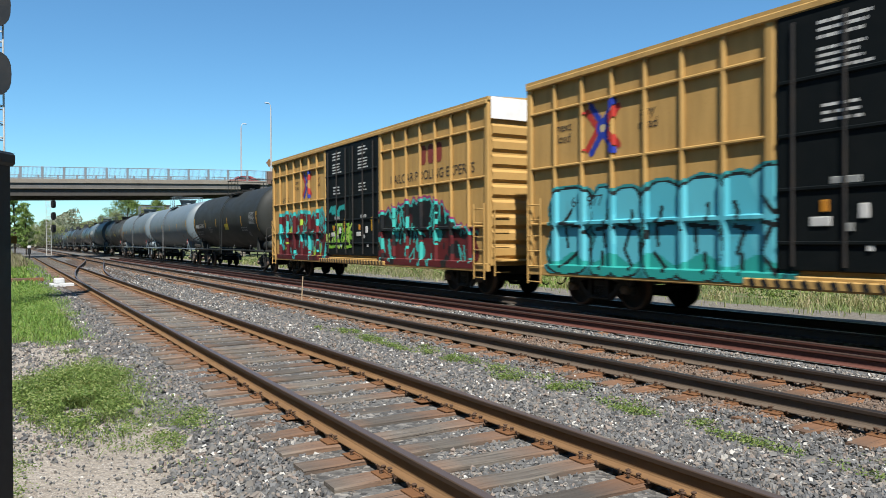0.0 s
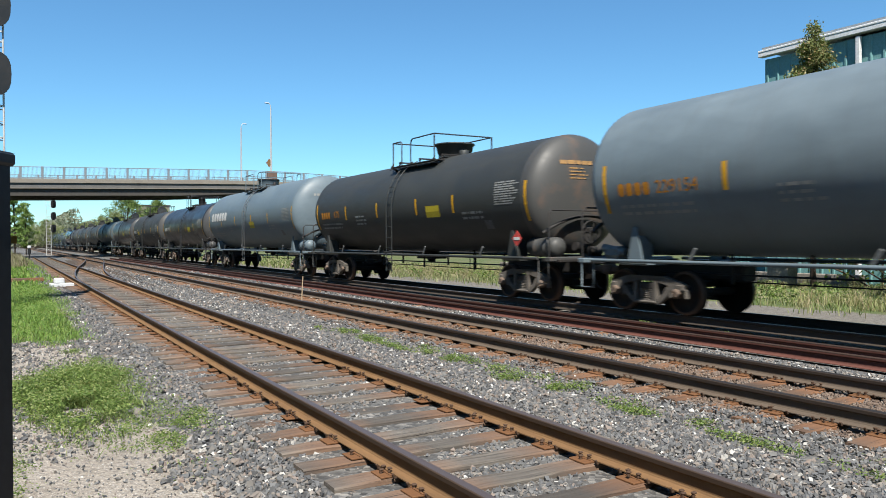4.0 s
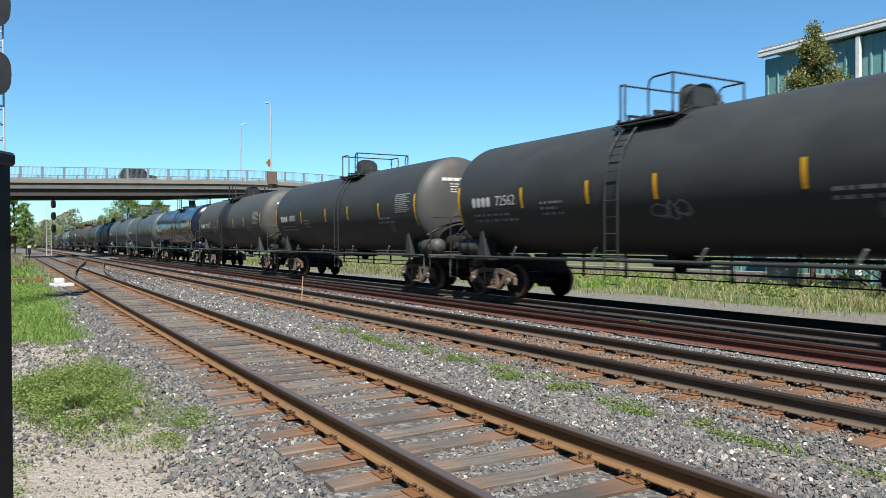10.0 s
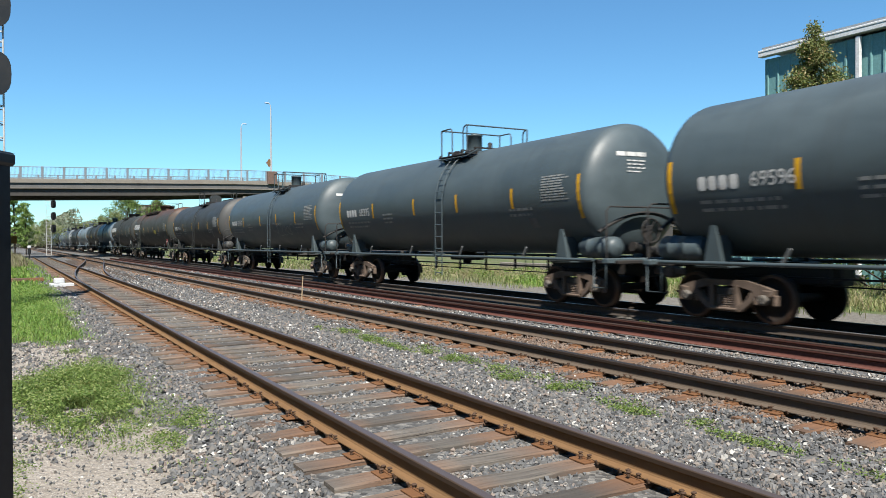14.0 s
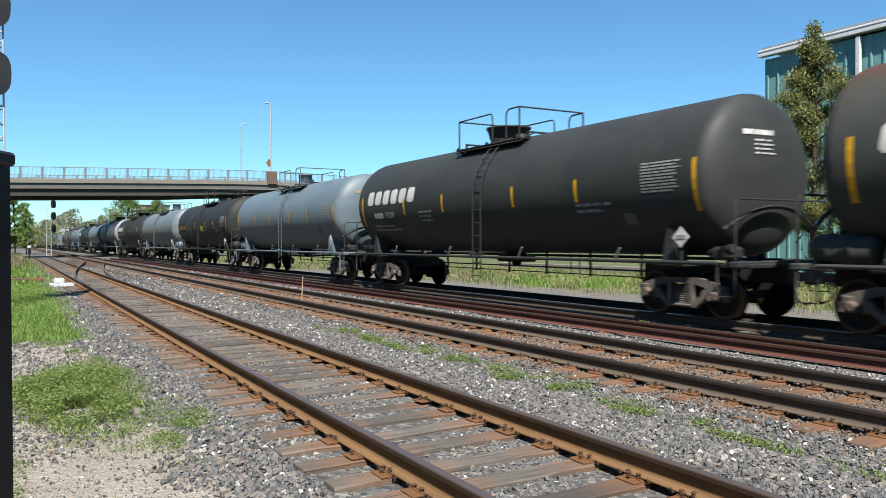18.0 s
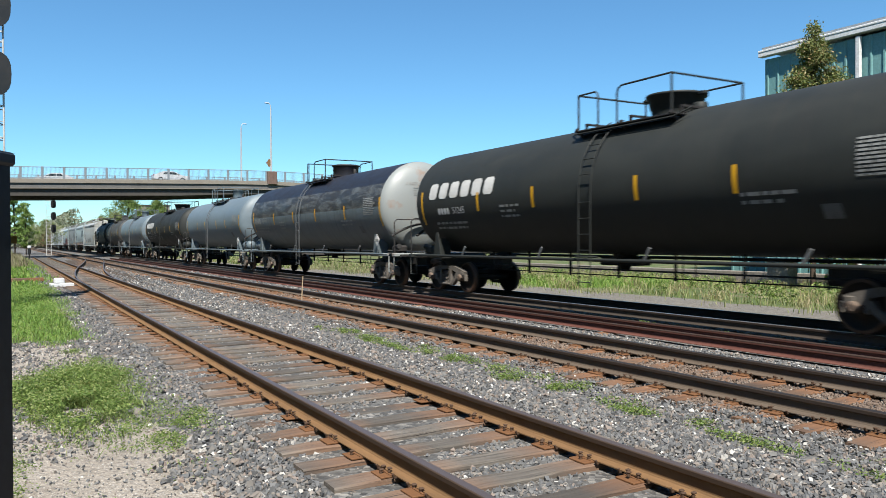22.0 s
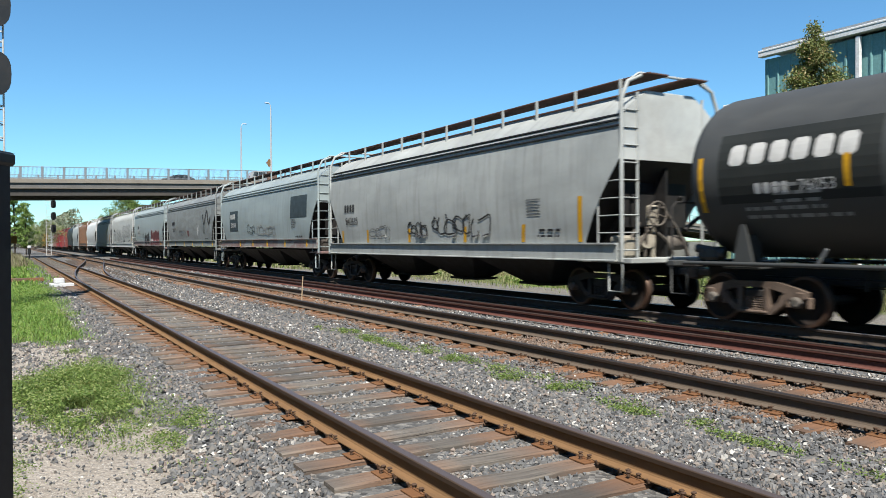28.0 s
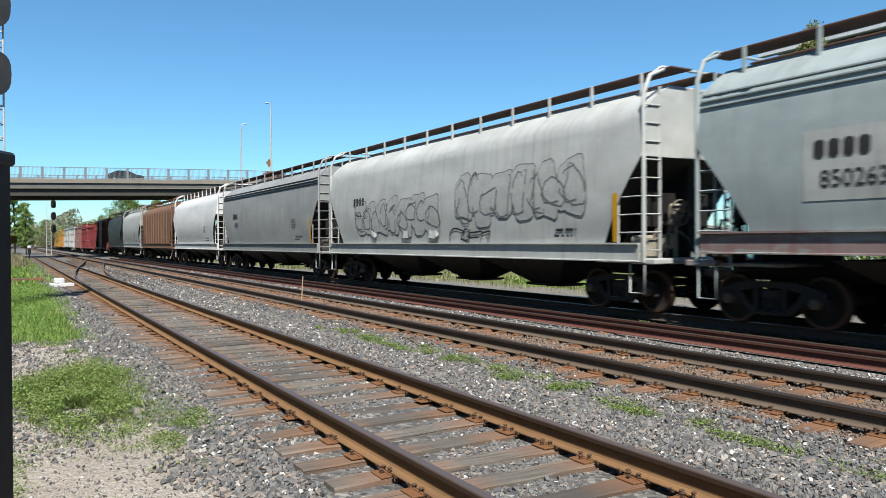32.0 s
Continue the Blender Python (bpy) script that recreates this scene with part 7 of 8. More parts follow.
def hopper_car(spec):
    s0, s1 = spec["span"]
    long, mid = s1 - s0, (s0 + s1) / 2
    hx = long / 2 - 0.72
    paint, sill_paint = spec["paint"], spec.get("sill", spec["paint"])
    bulge, up = spec.get("bulge", 0.1), spec.get("up", 0.0)
    car = thing("hopper_car", spec["label"], "hopper car", "cars of the freight train")

    def low(x):
        """Lower edge of the side sheet: it rises toward the ends."""
        d = hx - abs(x)
        return 1.47 + up + max(0.0, (1.2 - d) / 1.2) ** 0.85 * (1.85 - up)

    cut = (0.0, 0.12, 0.3, 0.55, 0.85, 1.2)
    xs = [-hx + d for d in cut] + frange(-hx + 1.8, hx - 1.8, 19) + [hx - d for d in cut[::-1]]
    for sy in (1, -1):
        s = Shape()
        rows = []
        for k in range(17):
            rows.append([])
            for x in xs:
                lo = low(x)
                z = lo + (4.84 - lo) * k / 16
                rows[-1].append((x, sy * hop_y(z, bulge), z))
        s.strip(rows if sy > 0 else [r[::-1] for r in rows], True)
        part("side_sheet", s, paint, car)
    s = Shape()
    s.box((0, 0, 4.835), (2 * hx, 1.48, 0.05), bevel=0.02)
    part("roof", s, spec.get("roof", paint), car)
    for sx in (-1, 1):
        s = Shape()
        ring = [(sx * hx, hop_y(z, bulge) * sy, z) for sy, zs in ((1, frange(3.32, 4.84, 9)), (-1, frange(4.84, 3.32, 9))) for z in zs]
        s.add(ring, [tuple(range(len(ring)))[:: 1 if sx > 0 else -1]])
        part("end_sheet", s, spec.get("end", paint), car)
        s = Shape()
        a, b = (sx * hx, 3.32), (sx * (hx - 1.9), 1.47 + up)
        q = [(a[0], 1.46, a[1]), (a[0], -1.46, a[1]), (b[0], -1.46, b[1]), (b[0], 1.46, b[1])]
        s.add(q, [(0, 1, 2, 3)[:: 1 if sx > 0 else -1]])
        part("slope_sheet", s, M["steel_dark"], car, "dark sloping end sheet")
        # the web that carries the slope sheet, and its side braces
        s = Shape()
        web = [(sx * (hx - 0.12), 3.2), (sx * (hx - 1.95), 1.42 + up), (sx * (hx - 1.95), 1.1), (sx * (hx - 0.12), 1.1)]
        s.prism(web[::sx], "y", -0.03, 0.03)
        # added cross plate, black in place of the shade in the end gap
        s.box((sx * (hx - 0.5), 0, 2.4), (0.08, 2.0, 1.1), bevel=0.01)
        for sy in (1, -1):
            s.box((sx * (hx - 0.95), sy * 0.75, 1.95), (0.07, 0.1, 1.7), Matrix.Rotation(radians(sx * 42), 3, "Y"), 0.01)
        part("end_web", s, M["steel_black"], car)
    # horizontal stiffeners under the eaves; dark ones carry the eave shadow in their colour
    for z in (4.06, 4.18, 4.3) if spec.get("eaves", True) else ():
        s = Shape()
        s.box((0, hop_y(z, bulge) + 0.012, z), (2 * hx - 0.1, 0.05, 0.045), bevel=0.01)
        part("eave_rib", s, spec.get("rib", paint), car)
    for x in frange(-hx + 2.2, hx - 2.2, spec.get("posts", 0)) if spec.get("posts") else ():
        s = Shape()
        for k in range(7):
            z = 1.5 + k * 0.37
            s.box((x, hop_y(z + 0.18, bulge) + 0.03, z + 0.185), (0.1, 0.07, 0.37))
        part("side_post", s, paint, car)
    # side sills, outside and far side
    for sy in (1, -1):
        s = Shape()
        profile = [(1.45, 1.105), (1.6, 1.105), (1.6, 1.13), (1.55, 1.14), (1.55, 1.465), (1.61, 1.475), (1.61, 1.51), (1.45, 1.51)]
        s.prism([(sy * y, z + up) for y, z in profile][::sy], "x", 0.8 - long / 2, long / 2 - 0.8)
        part("side_sill", s, sill_paint, car)
    # discharge hoppers below
    n = spec.get("bays", 3)
    for k in range(n):
        x = (k - (n - 1) / 2) * 3.8
        s = Shape()
        a = [(x + u * 1.9, v * 1.2, 1.13 + up * 0.4) for u, v in ((-1, -1), (1, -1), (1, 1), (-1, 1))]
        b = [(x + u * 0.6, v * 0.3, 0.42) for u, v in ((-1, -1), (1, -1), (1, 1), (-1, 1))]
        s.add(a + b, [(4, 5, 1, 0), (5, 6, 2, 1), (6, 7, 3, 2), (7, 4, 0, 3), (7, 6, 5, 4)])
        h = part("discharge_hopper", s, spec.get("under", M["steel_dark"]), car, "dark funnel-shaped discharge hopper" if k == 0 else "")
        g = Shape()
        g.box((x, 0, 0.39), (1.5, 0.8, 0.07), bevel=0.02)
        g.rod((x - 0.7, -0.5, 0.4), (x - 0.7, 0.8, 0.4), 0.03, 6)
        part("outlet_gate", g, M["steel_black"], h)
    for sx in (-1, 1):
        s = Shape()
        s.box((sx * (long / 2 - 2.0), 0, 0.95), (3.2, 0.34, 0.34), bevel=0.03)
        part("centre_sill", s, M["steel_black"], car)
    # running boards on the roof
    z = 5.18
    for y in (-0.62, 0.62):
        s = Shape()
        s.box((0, y, z), (2 * hx + 0.5, 0.62, 0.04), bevel=0.01)
        part("running_board", s, spec.get("boards", M["board_brown"]), car, "rust-brown roof walkway" if y > 0 else "")
    for x in frange(-hx + 0.6, hx - 0.6, 11):
        s = Shape()
        s.box((x, 0.94, 4.92), (0.07, 0.06, 0.56), bevel=0.01)
        part("board_bracket", s, paint, car)
    for x in frange(-hx + 2, hx - 2, 4):
        s = Shape()
        s.lathe([(0, 0.34), (0.1, 0.36), (0.14, 0.3), (0.18, 0)], (x, 0.0, 4.84), (0, 0, 1), 14)
        part("hatch", s, paint, car)
    # ends: corner posts with ladders, platforms, brake gear
    for sx in (-1, 1):
        xe = sx * (hx + 0.02)
        for sy in (1, -1):
            lad = tube("corner_ladder", [(xe, sy * 1.5, 1.1), (xe, sy * 1.5, 4.6), (xe, sy * 1.32, 5.0), (xe, sy * 0.9, 5.17)], 0.045, paint, car, "corner ladder of pale steel" if sx < 0 and sy > 0 else "")
            tube("stringer", [(xe - sx * 0.02, sy * 1.02, 1.1), (xe - sx * 0.02, sy * 1.02, 4.8)], 0.032, paint, lad)
            for k in range(9 if sy > 0 else 0):
                tube("rung", [(xe, sy * 1.02, 1.35 + 0.38 * k), (xe, sy * 1.5, 1.35 + 0.38 * k)], 0.016, paint, lad, "", 5)
            if sy > 0:
                tube("stringer", [(xe - sx * 0.75, 1.5, 1.1), (xe - sx * 0.75, 1.5, 2.9)], 0.024, paint, lad)
                for k in range(5):
                    tube("rung", [(xe, 1.5, 1.35 + 0.38 * k), (xe - sx * 0.75, 1.5, 1.35 + 0.38 * k)], 0.016, paint, lad, "", 5)
            tube("step", [(xe, sy * 1.48, 1.05), (xe, sy * 1.48, 0.45), (xe - sx * 0.42, sy * 1.48, 0.45), (xe - sx * 0.42, sy * 1.48, 1.05)], 0.022, paint, car)
        tube("roof_handrail", [(xe, 1.3, 5.02), (xe, 1.0, 5.21), (xe, -1.0, 5.21), (xe, -1.3, 5.02)], 0.03, paint, car)
        s = Shape()
        s.box((sx * (long / 2 - 0.75), 0, 1.12), (0.7, 3.0, 0.12), bevel=0.02)
        s.box((sx * (long / 2 - 1.6), 0, 1.1), (1.6, 2.6, 0.06), bevel=0.01)
        part("end_platform", s, sill_paint, car)
        s = Shape()
        s.box((sx * (hx - 0.35), 1.05, 1.42), (0.5, 0.5, 0.5), bevel=0.06)
        s.rod((sx * (hx - 0.8), 0.2, 1.45), (sx * (hx - 0.1), 0.6, 1.55), 0.17, 12)
        part("brake_gear", s, spec.get("gear", M["gear_dusty"]), car, "dusty brake gear on the end platform" if sx < 0 else "")
        s = Shape()
        s.box((sx * (hx - 0.12), 0.45, 2.1), (0.16, 0.3, 0.5), bevel=0.05)
        s.box((sx * (hx - 0.1), 0.45, 1.6), (0.06, 0.08, 0.9))
        brake = part("hand_brake", s, spec.get("gear", M["gear_dusty"]), car)
        s = Shape()
        s.pipe([(sx * (hx + 0.04), 0.45 + 0.27 * math.cos(a), 2.15 + 0.27 * math.sin(a)) for a in frange(0, 6.283 * 15 / 16, 16)], 0.022, 6, True)
        for a in (0.3, 1.87, 3.44, 5.01):
            s.rod((sx * (hx + 0.02), 0.45, 2.15), (sx * (hx + 0.04), 0.45 + 0.27 * math.cos(a), 2.15 + 0.27 * math.sin(a)), 0.014, 5)
        part("brake_wheel", s, M["truck_grey"], brake, "spoked brake wheel")
        s = Shape()
        s.lathe([(-0.32, 0.0), (-0.3, 0.17), (0.3, 0.17), (0.32, 0.0)], (sx * (hx - 0.3), -0.35, 1.5), (0, 1, 0), 14)
        part("brake_cylinder", s, M["truck_grey"], car)
        for ya, za, yb, zb in ((0.95, 1.25, 0.35, 2.05), (0.6, 1.2, 0.7, 1.85), (-0.3, 1.25, 0.4, 1.75), (1.2, 1.3, 0.9, 1.95), (-0.8, 1.2, 0.2, 2.3)):
            tube("brake_lever", [(sx * (hx - 0.2), ya, za), (sx * (hx - 0.1), (ya + yb) / 2, (za + zb) / 2 + 0.08), (sx * (hx - 0.05), yb, zb)], 0.035, M["truck_grey"], car)
    # markings
    ink = spec.get("ink", M["stencil_dark"])
    if spec.get("number"):
        x = hx - 3.1 + spec.get("number_x", 0.0)
        if spec.get("plate"):
            part("number_patch", lay(panel_mesh("number_patch", 1.75, 1.15, spec["plate"], 7), x, 2.76, 0.008, bulge), None, car, "repainted patch behind the number")
        tagged(part("reporting_mark", lay(block_letters("reporting_mark", 4, 0.3, 1.0, ink, 0.0), x + 0.2, 3.02 + spec.get("number_z", 0.0), 0.016, bulge), None, car, "painted reporting mark as plain blocks"), kind="stuff")
        tagged(part("car_number", lay(text_mesh("car_number", spec["number"], 0.4, ink, 0.95), x, 2.52 + spec.get("number_z", 0.0), 0.016, bulge), None, car, "painted car number"), kind="stuff")
    print_rows(lay(bars_mesh("data_panel", 6, 0.62, 0.04, 0.075, M["spray_grey"], int(s0), 0.03), -hx + 3.0, 2.4, 0.014, bulge), car, "stencilled data panel")
    print_rows(lay(bars_mesh("small_print", 2, 0.9, 0.06, 0.14, M["stencil_dark"], int(s0) + 1), -hx + 2.4, 1.75, 0.014, bulge), car)
    for k, x in enumerate(spec.get("marks", ())):
        s = Shape()
        tall = 1.05 if k == 0 else 0.45
        if spec.get("marks_on") == "sill":
            s.box((x, 1.558, 1.31 + up), (0.13, 0.014, 0.36))
        else:
            s.strip([[(x - 0.08 * q + u, hop_y(1.53 + tall * q, bulge) + 0.014, 1.53 + tall * q) for u in (0.075, -0.075)] for q in (0.0, 0.25, 0.5, 0.75, 1.0)])
        part("reflective_strip", s, M["yellow_mark"], car, "yellow reflective strip" if k == 0 else "")
    for extra in spec.get("extras", ()):
        extra(car, hx, bulge)
    for sx in (-1, 1):
        truck(car, sx * (long / 2 - 1.95), spec.get("truck", "steel_dark"), mid)
    ends(car, long / 2)
    CARS.append((car, mid))
    return car


def dark_patch(x, z, w, h):
    return lambda car, hx, bulge: part("painted_patch", lay(panel_mesh("painted_patch", w, h, M["patch_slate"], 7), x, z, 0.01, bulge), None, car, "dark slate painted-over patch")


def tag(n, wide, high, x, z, mat, pen=0.05, seed=3):
    return lambda car, hx, bulge: tagged(part("graffiti", lay(scribble("graffiti", n, wide, high, mat, seed, pen), x, z, 0.018, bulge), None, car, "thin sprayed scrawl"), kind="stuff")


def sill_label(x):
    def put(car, hx, bulge):
        s = Shape()
        s.box((x, 1.556, 1.49), (0.42, 0.012, 0.26))
        part("sill_label", s, M["orange_paint"], car, "orange label on the side sill")
    return put


def red_mark(car, hx, bulge):
    tagged(part("graffiti", lay(blob_letters("graffiti", 1, 0.45, 0.5, M["spray_maroon"], 0.0, 2), -0.1, 2.2, 0.014, bulge), None, car, "small faded red sprayed figure"), kind="stuff")


def throw_up(n, wide, high, x, z):
    def put(car, hx, bulge):
        tagged(part("graffiti_outline", lay(blob_letters("graffiti_outline", n, wide, high, M["spray_pale"], 0.05), x, z, 0.014, bulge), None, car, "pale outline of sprayed letters"), kind="stuff")
        tagged(part("graffiti", lay(blob_letters("graffiti", n, wide, high, M["spray_maroon"]), x, z, 0.02, bulge), None, car, "fat dark red sprayed letters"), kind="stuff")
    return put


def bubbles(n, wide, high, x, z, seed):
    def put(car, hx, bulge):
        tagged(part("graffiti_outline", lay(blob_letters("graffiti_outline", n, wide, high, M["spray_grey"], 0.028, seed), x, z, 0.012, bulge), None, car, "dark outline of faded sprayed letters"), kind="stuff")
        tagged(part("graffiti", lay(blob_letters("graffiti", n, wide, high, M["spray_fog"], 0.0, seed), x, z, 0.016, bulge), None, car, "faded pale blue sprayed letters"), kind="stuff")
    return put


def curved_logo(car, hx, bulge):
    """A long waving band in dark paint, in place of a lettered emblem."""
    path = [(2.2 * k / 30, 0.42 * math.sin(2.6 + 10.0 * k / 30)) for k in range(31)]
    s = Shape()
    left, right = [], []
    for i, p in enumerate(path):
        a, b = path[max(0, i - 1)], path[min(len(path) - 1, i + 1)]
        d = Vector((b[0] - a[0], b[1] - a[1])).normalized()
        left.append((1.1 - (p[0] - d.y * 0.085), 0, p[1] + d.x * 0.085))
        right.append((1.1 - (p[0] + d.y * 0.085), 0, p[1] - d.x * 0.085))
    s.strip([right, left])
    part("company_emblem", lay(s.mesh("company_emblem", (M["stencil_dark"],)), -5.8, 3.2, 0.016, bulge), None, car, "dark waving line emblem")


M["board_brown"] = plain("board_brown", (0.13, 0.07, 0.055), 0.8, dirty=0.4)
# dark copy of gear_pale: the end gap's deep shade is in the colour
M["gear_dusty"] = plain("gear_dusty", (0.07, 0.062, 0.055), 0.85, dirty=0.6)
M["gear_pale"] = plain("gear_pale", (0.36, 0.33, 0.27), 0.8, dirty=0.6)
M["patch_slate"] = plain("patch_slate", (0.055, 0.078, 0.092), 0.6, dirty=0.2)
M["spray_maroon"] = plain("spray_maroon", (0.17, 0.05, 0.055), 0.6, dirty=0.2)
M["spray_pale"] = plain("spray_pale", (0.6, 0.55, 0.55), 0.6, dirty=0.2)
M["spray_fog"] = plain("spray_fog", (0.5, 0.525, 0.515), 0.6, dirty=0.2)
M["spray_grey"] = plain("spray_grey", (0.17, 0.18, 0.18), 0.6, dirty=0.1)
HOP_PALE = tank_paint("hopper_pale_grey", (0.439, 0.465, 0.455), 0.6, dirt=(0.16, 0.15, 0.14), streak=0.5)
HOP_GREY = tank_paint("hopper_grey", (0.336, 0.353, 0.353), 0.6, dirt=(0.12, 0.11, 0.1), streak=0.5)
HOP_BLUE = tank_paint("hopper_blue_grey", (0.358, 0.426, 0.437), 0.55, dirt=(0.13, 0.12, 0.11), streak=0.35)
HOP_DUSTY = tank_paint("hopper_dusty_grey", (0.274, 0.3, 0.3), 0.62, dirt=(0.1, 0.085, 0.075), streak=0.6, patch=0.22, patch_col=(0.1, 0.092, 0.085))
HOP_WHITE = tank_paint("hopper_white", (0.535, 0.562, 0.551), 0.6, dirt=(0.25, 0.225, 0.18), streak=0.5)
HOP_CLEAN = tank_paint("hopper_clean_white", (0.75, 0.76, 0.76), 0.5, dirt=(0.35, 0.34, 0.32), streak=0.2)
HOP_BROWN = tank_paint("hopper_brown", (0.21, 0.11, 0.06), 0.7, dirt=(0.1, 0.06, 0.04), streak=0.5)
HOP_GREEN = tank_paint("hopper_dark_green", (0.025, 0.035, 0.035), 0.6, streak=0.3)
SILL_RUST = tank_paint("sill_rust_patched", (0.32, 0.32, 0.31), 0.65, dirt=(0.2, 0.06, 0.045), streak=0.8, patch=0.5, patch_col=(0.2, 0.07, 0.06))

HOPPERS = [
    dict(span=(538.6, 556.7), paint=HOP_PALE, end=HOP_WHITE, rib=M["stencil_dark"], marks=(-7.0, -4.78, -1.96, 1.5, 4.76, 7.07), number="842635", number_x=0.85, number_z=-0.2, ink=M["stencil_dark"], extras=(tag(7, 3.2, 0.85, -1.7, 1.98, M["stencil_dark"]), tag(4, 1.2, 0.6, 0.9, 1.95, M["stencil_dark"]), tag(4, 1.6, 0.5, 3.6, 1.9, M["spray_grey"], 0.03, 17)), gear=M["gear_pale"], label="pale grey covered hopper with dark scrawls and white ends"),
    dict(span=(556.7, 574.6), up=0.2, paint=HOP_BLUE, sill=SILL_RUST, number="201006", plate=M["patch_slate"], ink=M["white_paint"], marks_on="sill", marks=(-6.93, -3.96, -1.18, 1.33, 3.83), extras=(dark_patch(-5.9, 3.16, 2.2, 0.98), tag(3, 1.3, 0.5, 1.6, 2.25, M["patch_slate"], 0.04), tag(6, 3.0, 0.55, -1.0, 2.15, M["stencil_grey"])), label="blue-grey covered hopper with dark painted-over patches"),
    dict(span=(574.6, 592.3), up=0.2, paint=HOP_DUSTY, number="200657", marks_on="sill", marks=(-7.4, -4.69, -1.5, 1.28, 4.48, 7.3), extras=(curved_logo, tag(5, 2.2, 0.45, 1.9, 2.3, M["spray_grey"], 0.035), tag(3, 0.4, 0.75, -3.3, 2.45, M["white_paint"], 0.06, 21), red_mark), label="dusty grey covered hopper with dark waving emblem"),
    dict(span=(592.3, 610.1), up=0.2, paint=HOP_BLUE, sill=SILL_RUST, number="850263", plate=HOP_PALE, extras=(throw_up(4, 4.2, 1.3, -4.0, 1.93), tag(5, 2.3, 1.0, 0.3, 1.95, M["stencil_dark"], 0.16, 8), tag(4, 1.2, 0.5, 2.4, 2.2, M["spray_grey"], 0.03, 5), sill_label(-6.8)), label="blue-grey covered hopper with dark red sprayed letters"),
    dict(span=(610.1, 628.8), paint=HOP_WHITE, number="844187", eaves=False, marks=(-7.8,), extras=(bubbles(7, 6.2, 1.25, 2.9, 2.4, 6), bubbles(6, 5.7, 1.4, -4.05, 2.8, 9), tag(9, 6.2, 1.2, 2.9, 2.4, M["spray_grey"], 0.05, 31), tag(8, 5.6, 1.35, -4.05, 2.75, M["spray_grey"], 0.05, 12), tag(4, 2.0, 0.4, -2.0, 1.75, M["stencil_dark"], 0.05, 4)), gear=M["gear_pale"], under=M["steel_dark"], label="off-white covered hopper with grey sprayed lettering"),
    dict(span=(628.8, 646.2), paint=HOP_GREY, rib=M["stencil_dark"], number="4502", marks=(-7.0,), label="streaked grey covered hopper with eave ribs painted shadow-dark"),
    dict(span=(646.2, 661.2), paint=HOP_CLEAN, eaves=False, bulge=0.2, label="bright white round-sided covered hopper"),
    dict(span=(661.2, 677.0), paint=HOP_BROWN, eaves=False, posts=9, bulge=0.02, label="brown ribbed covered hopper with worn paint"),
    dict(span=(677.0, 690.5), paint=HOP_PALE, eaves=False, bulge=0.18, label="pale grey round-sided covered hopper"),
    dict(span=(690.5, 704.5), paint=HOP_GREEN, eaves=False, bulge=0.18, label="dark green round-sided covered hopper"),
]
for spec in HOPPERS:
    hopper_car(spec)


# ---- box cars ----
def box_paint(name, base, dark=(0.07, 0.05, 0.03)):
    """Weathered box car paint with vertical streaks."""
    n = Nodes(name)
    c = n.coords()
    streaks = n.noise(n.stretch(c, 4.0, 0.5, 0.5), 1.0, 6, 0.65)
    fine = n.noise(c, 22, 4, 0.6)
    color = n.mix(n.ramp(streaks, (0.35, 0.0), (0.75, 1.0)), rgb(*base), rgb(*[k * 0.72 for k in base]))
    color = n.mix(n.math("MULTIPLY", n.ramp(fine, (0.55, 0.0), (0.8, 1.0)), 0.25), color, rgb(*dark))
    n.bump(fine, 0.1, 0.004)
    return n.done(color, 0.55, 0.0, 0.15)


YELLOW = (0.62, 0.385, 0.135)
INK = (0.015, 0.02, 0.022)
M["box_yellow"] = box_paint("box_yellow", YELLOW)
M["box_a"] = M["box_b"] = M["box_yellow"]
M["door_dark"] = plain("door_dark_green", (0.01, 0.014, 0.015), 0.6, dirty=0.2, dirt=(0.02, 0.02, 0.02), spec=0.08)
M["end_white"] = plain("end_white", (1.0, 1.0, 0.98), 0.5, dirty=0.15, vary=0.05)
M["door_plain"] = plain("door_plain_dark", (0.008, 0.011, 0.012), 0.6, dirty=0.2, dirt=(0.02, 0.02, 0.02), spec=0.08)


def spray_material():
    """Spray paint: the colour comes with the sheet, scuffed and streaked by weather."""
    n = Nodes("spray_paint")
    col = n.node("Attribute")
    col.attribute_name = "spray"
    c = n.coords()
    worn = n.ramp(n.noise(n.stretch(c, 3.0, 0.5, 0.6), 1.5, 5, 0.65), (0.55, 0.0), (0.8, 0.3))
    return n.done(n.mix(worn, col.outputs["Color"], rgb(0.12, 0.1, 0.07)), 0.5, 0.0, 0.25)


M["spray_sheet"] = spray_material()


def lump(x, z, cx, cz, rx, rz, e=3.0):
    """Below 1 inside a rounded lump."""
    return (np.abs((x - cx) / rx) ** e + np.abs((z - cz) / rz) ** e) ** (1 / e)


def stroke(x, z, a, b, pen):
    """True on a straight pen stroke."""
    ax, az, bx, bz = a[0], a[1], b[0] - a[0], b[1] - a[1]
    t = np.clip(((x - ax) * bx + (z - az) * bz) / (bx * bx + bz * bz), 0, 1)
    return np.hypot(x - ax - t * bx, z - az - t * bz) < pen


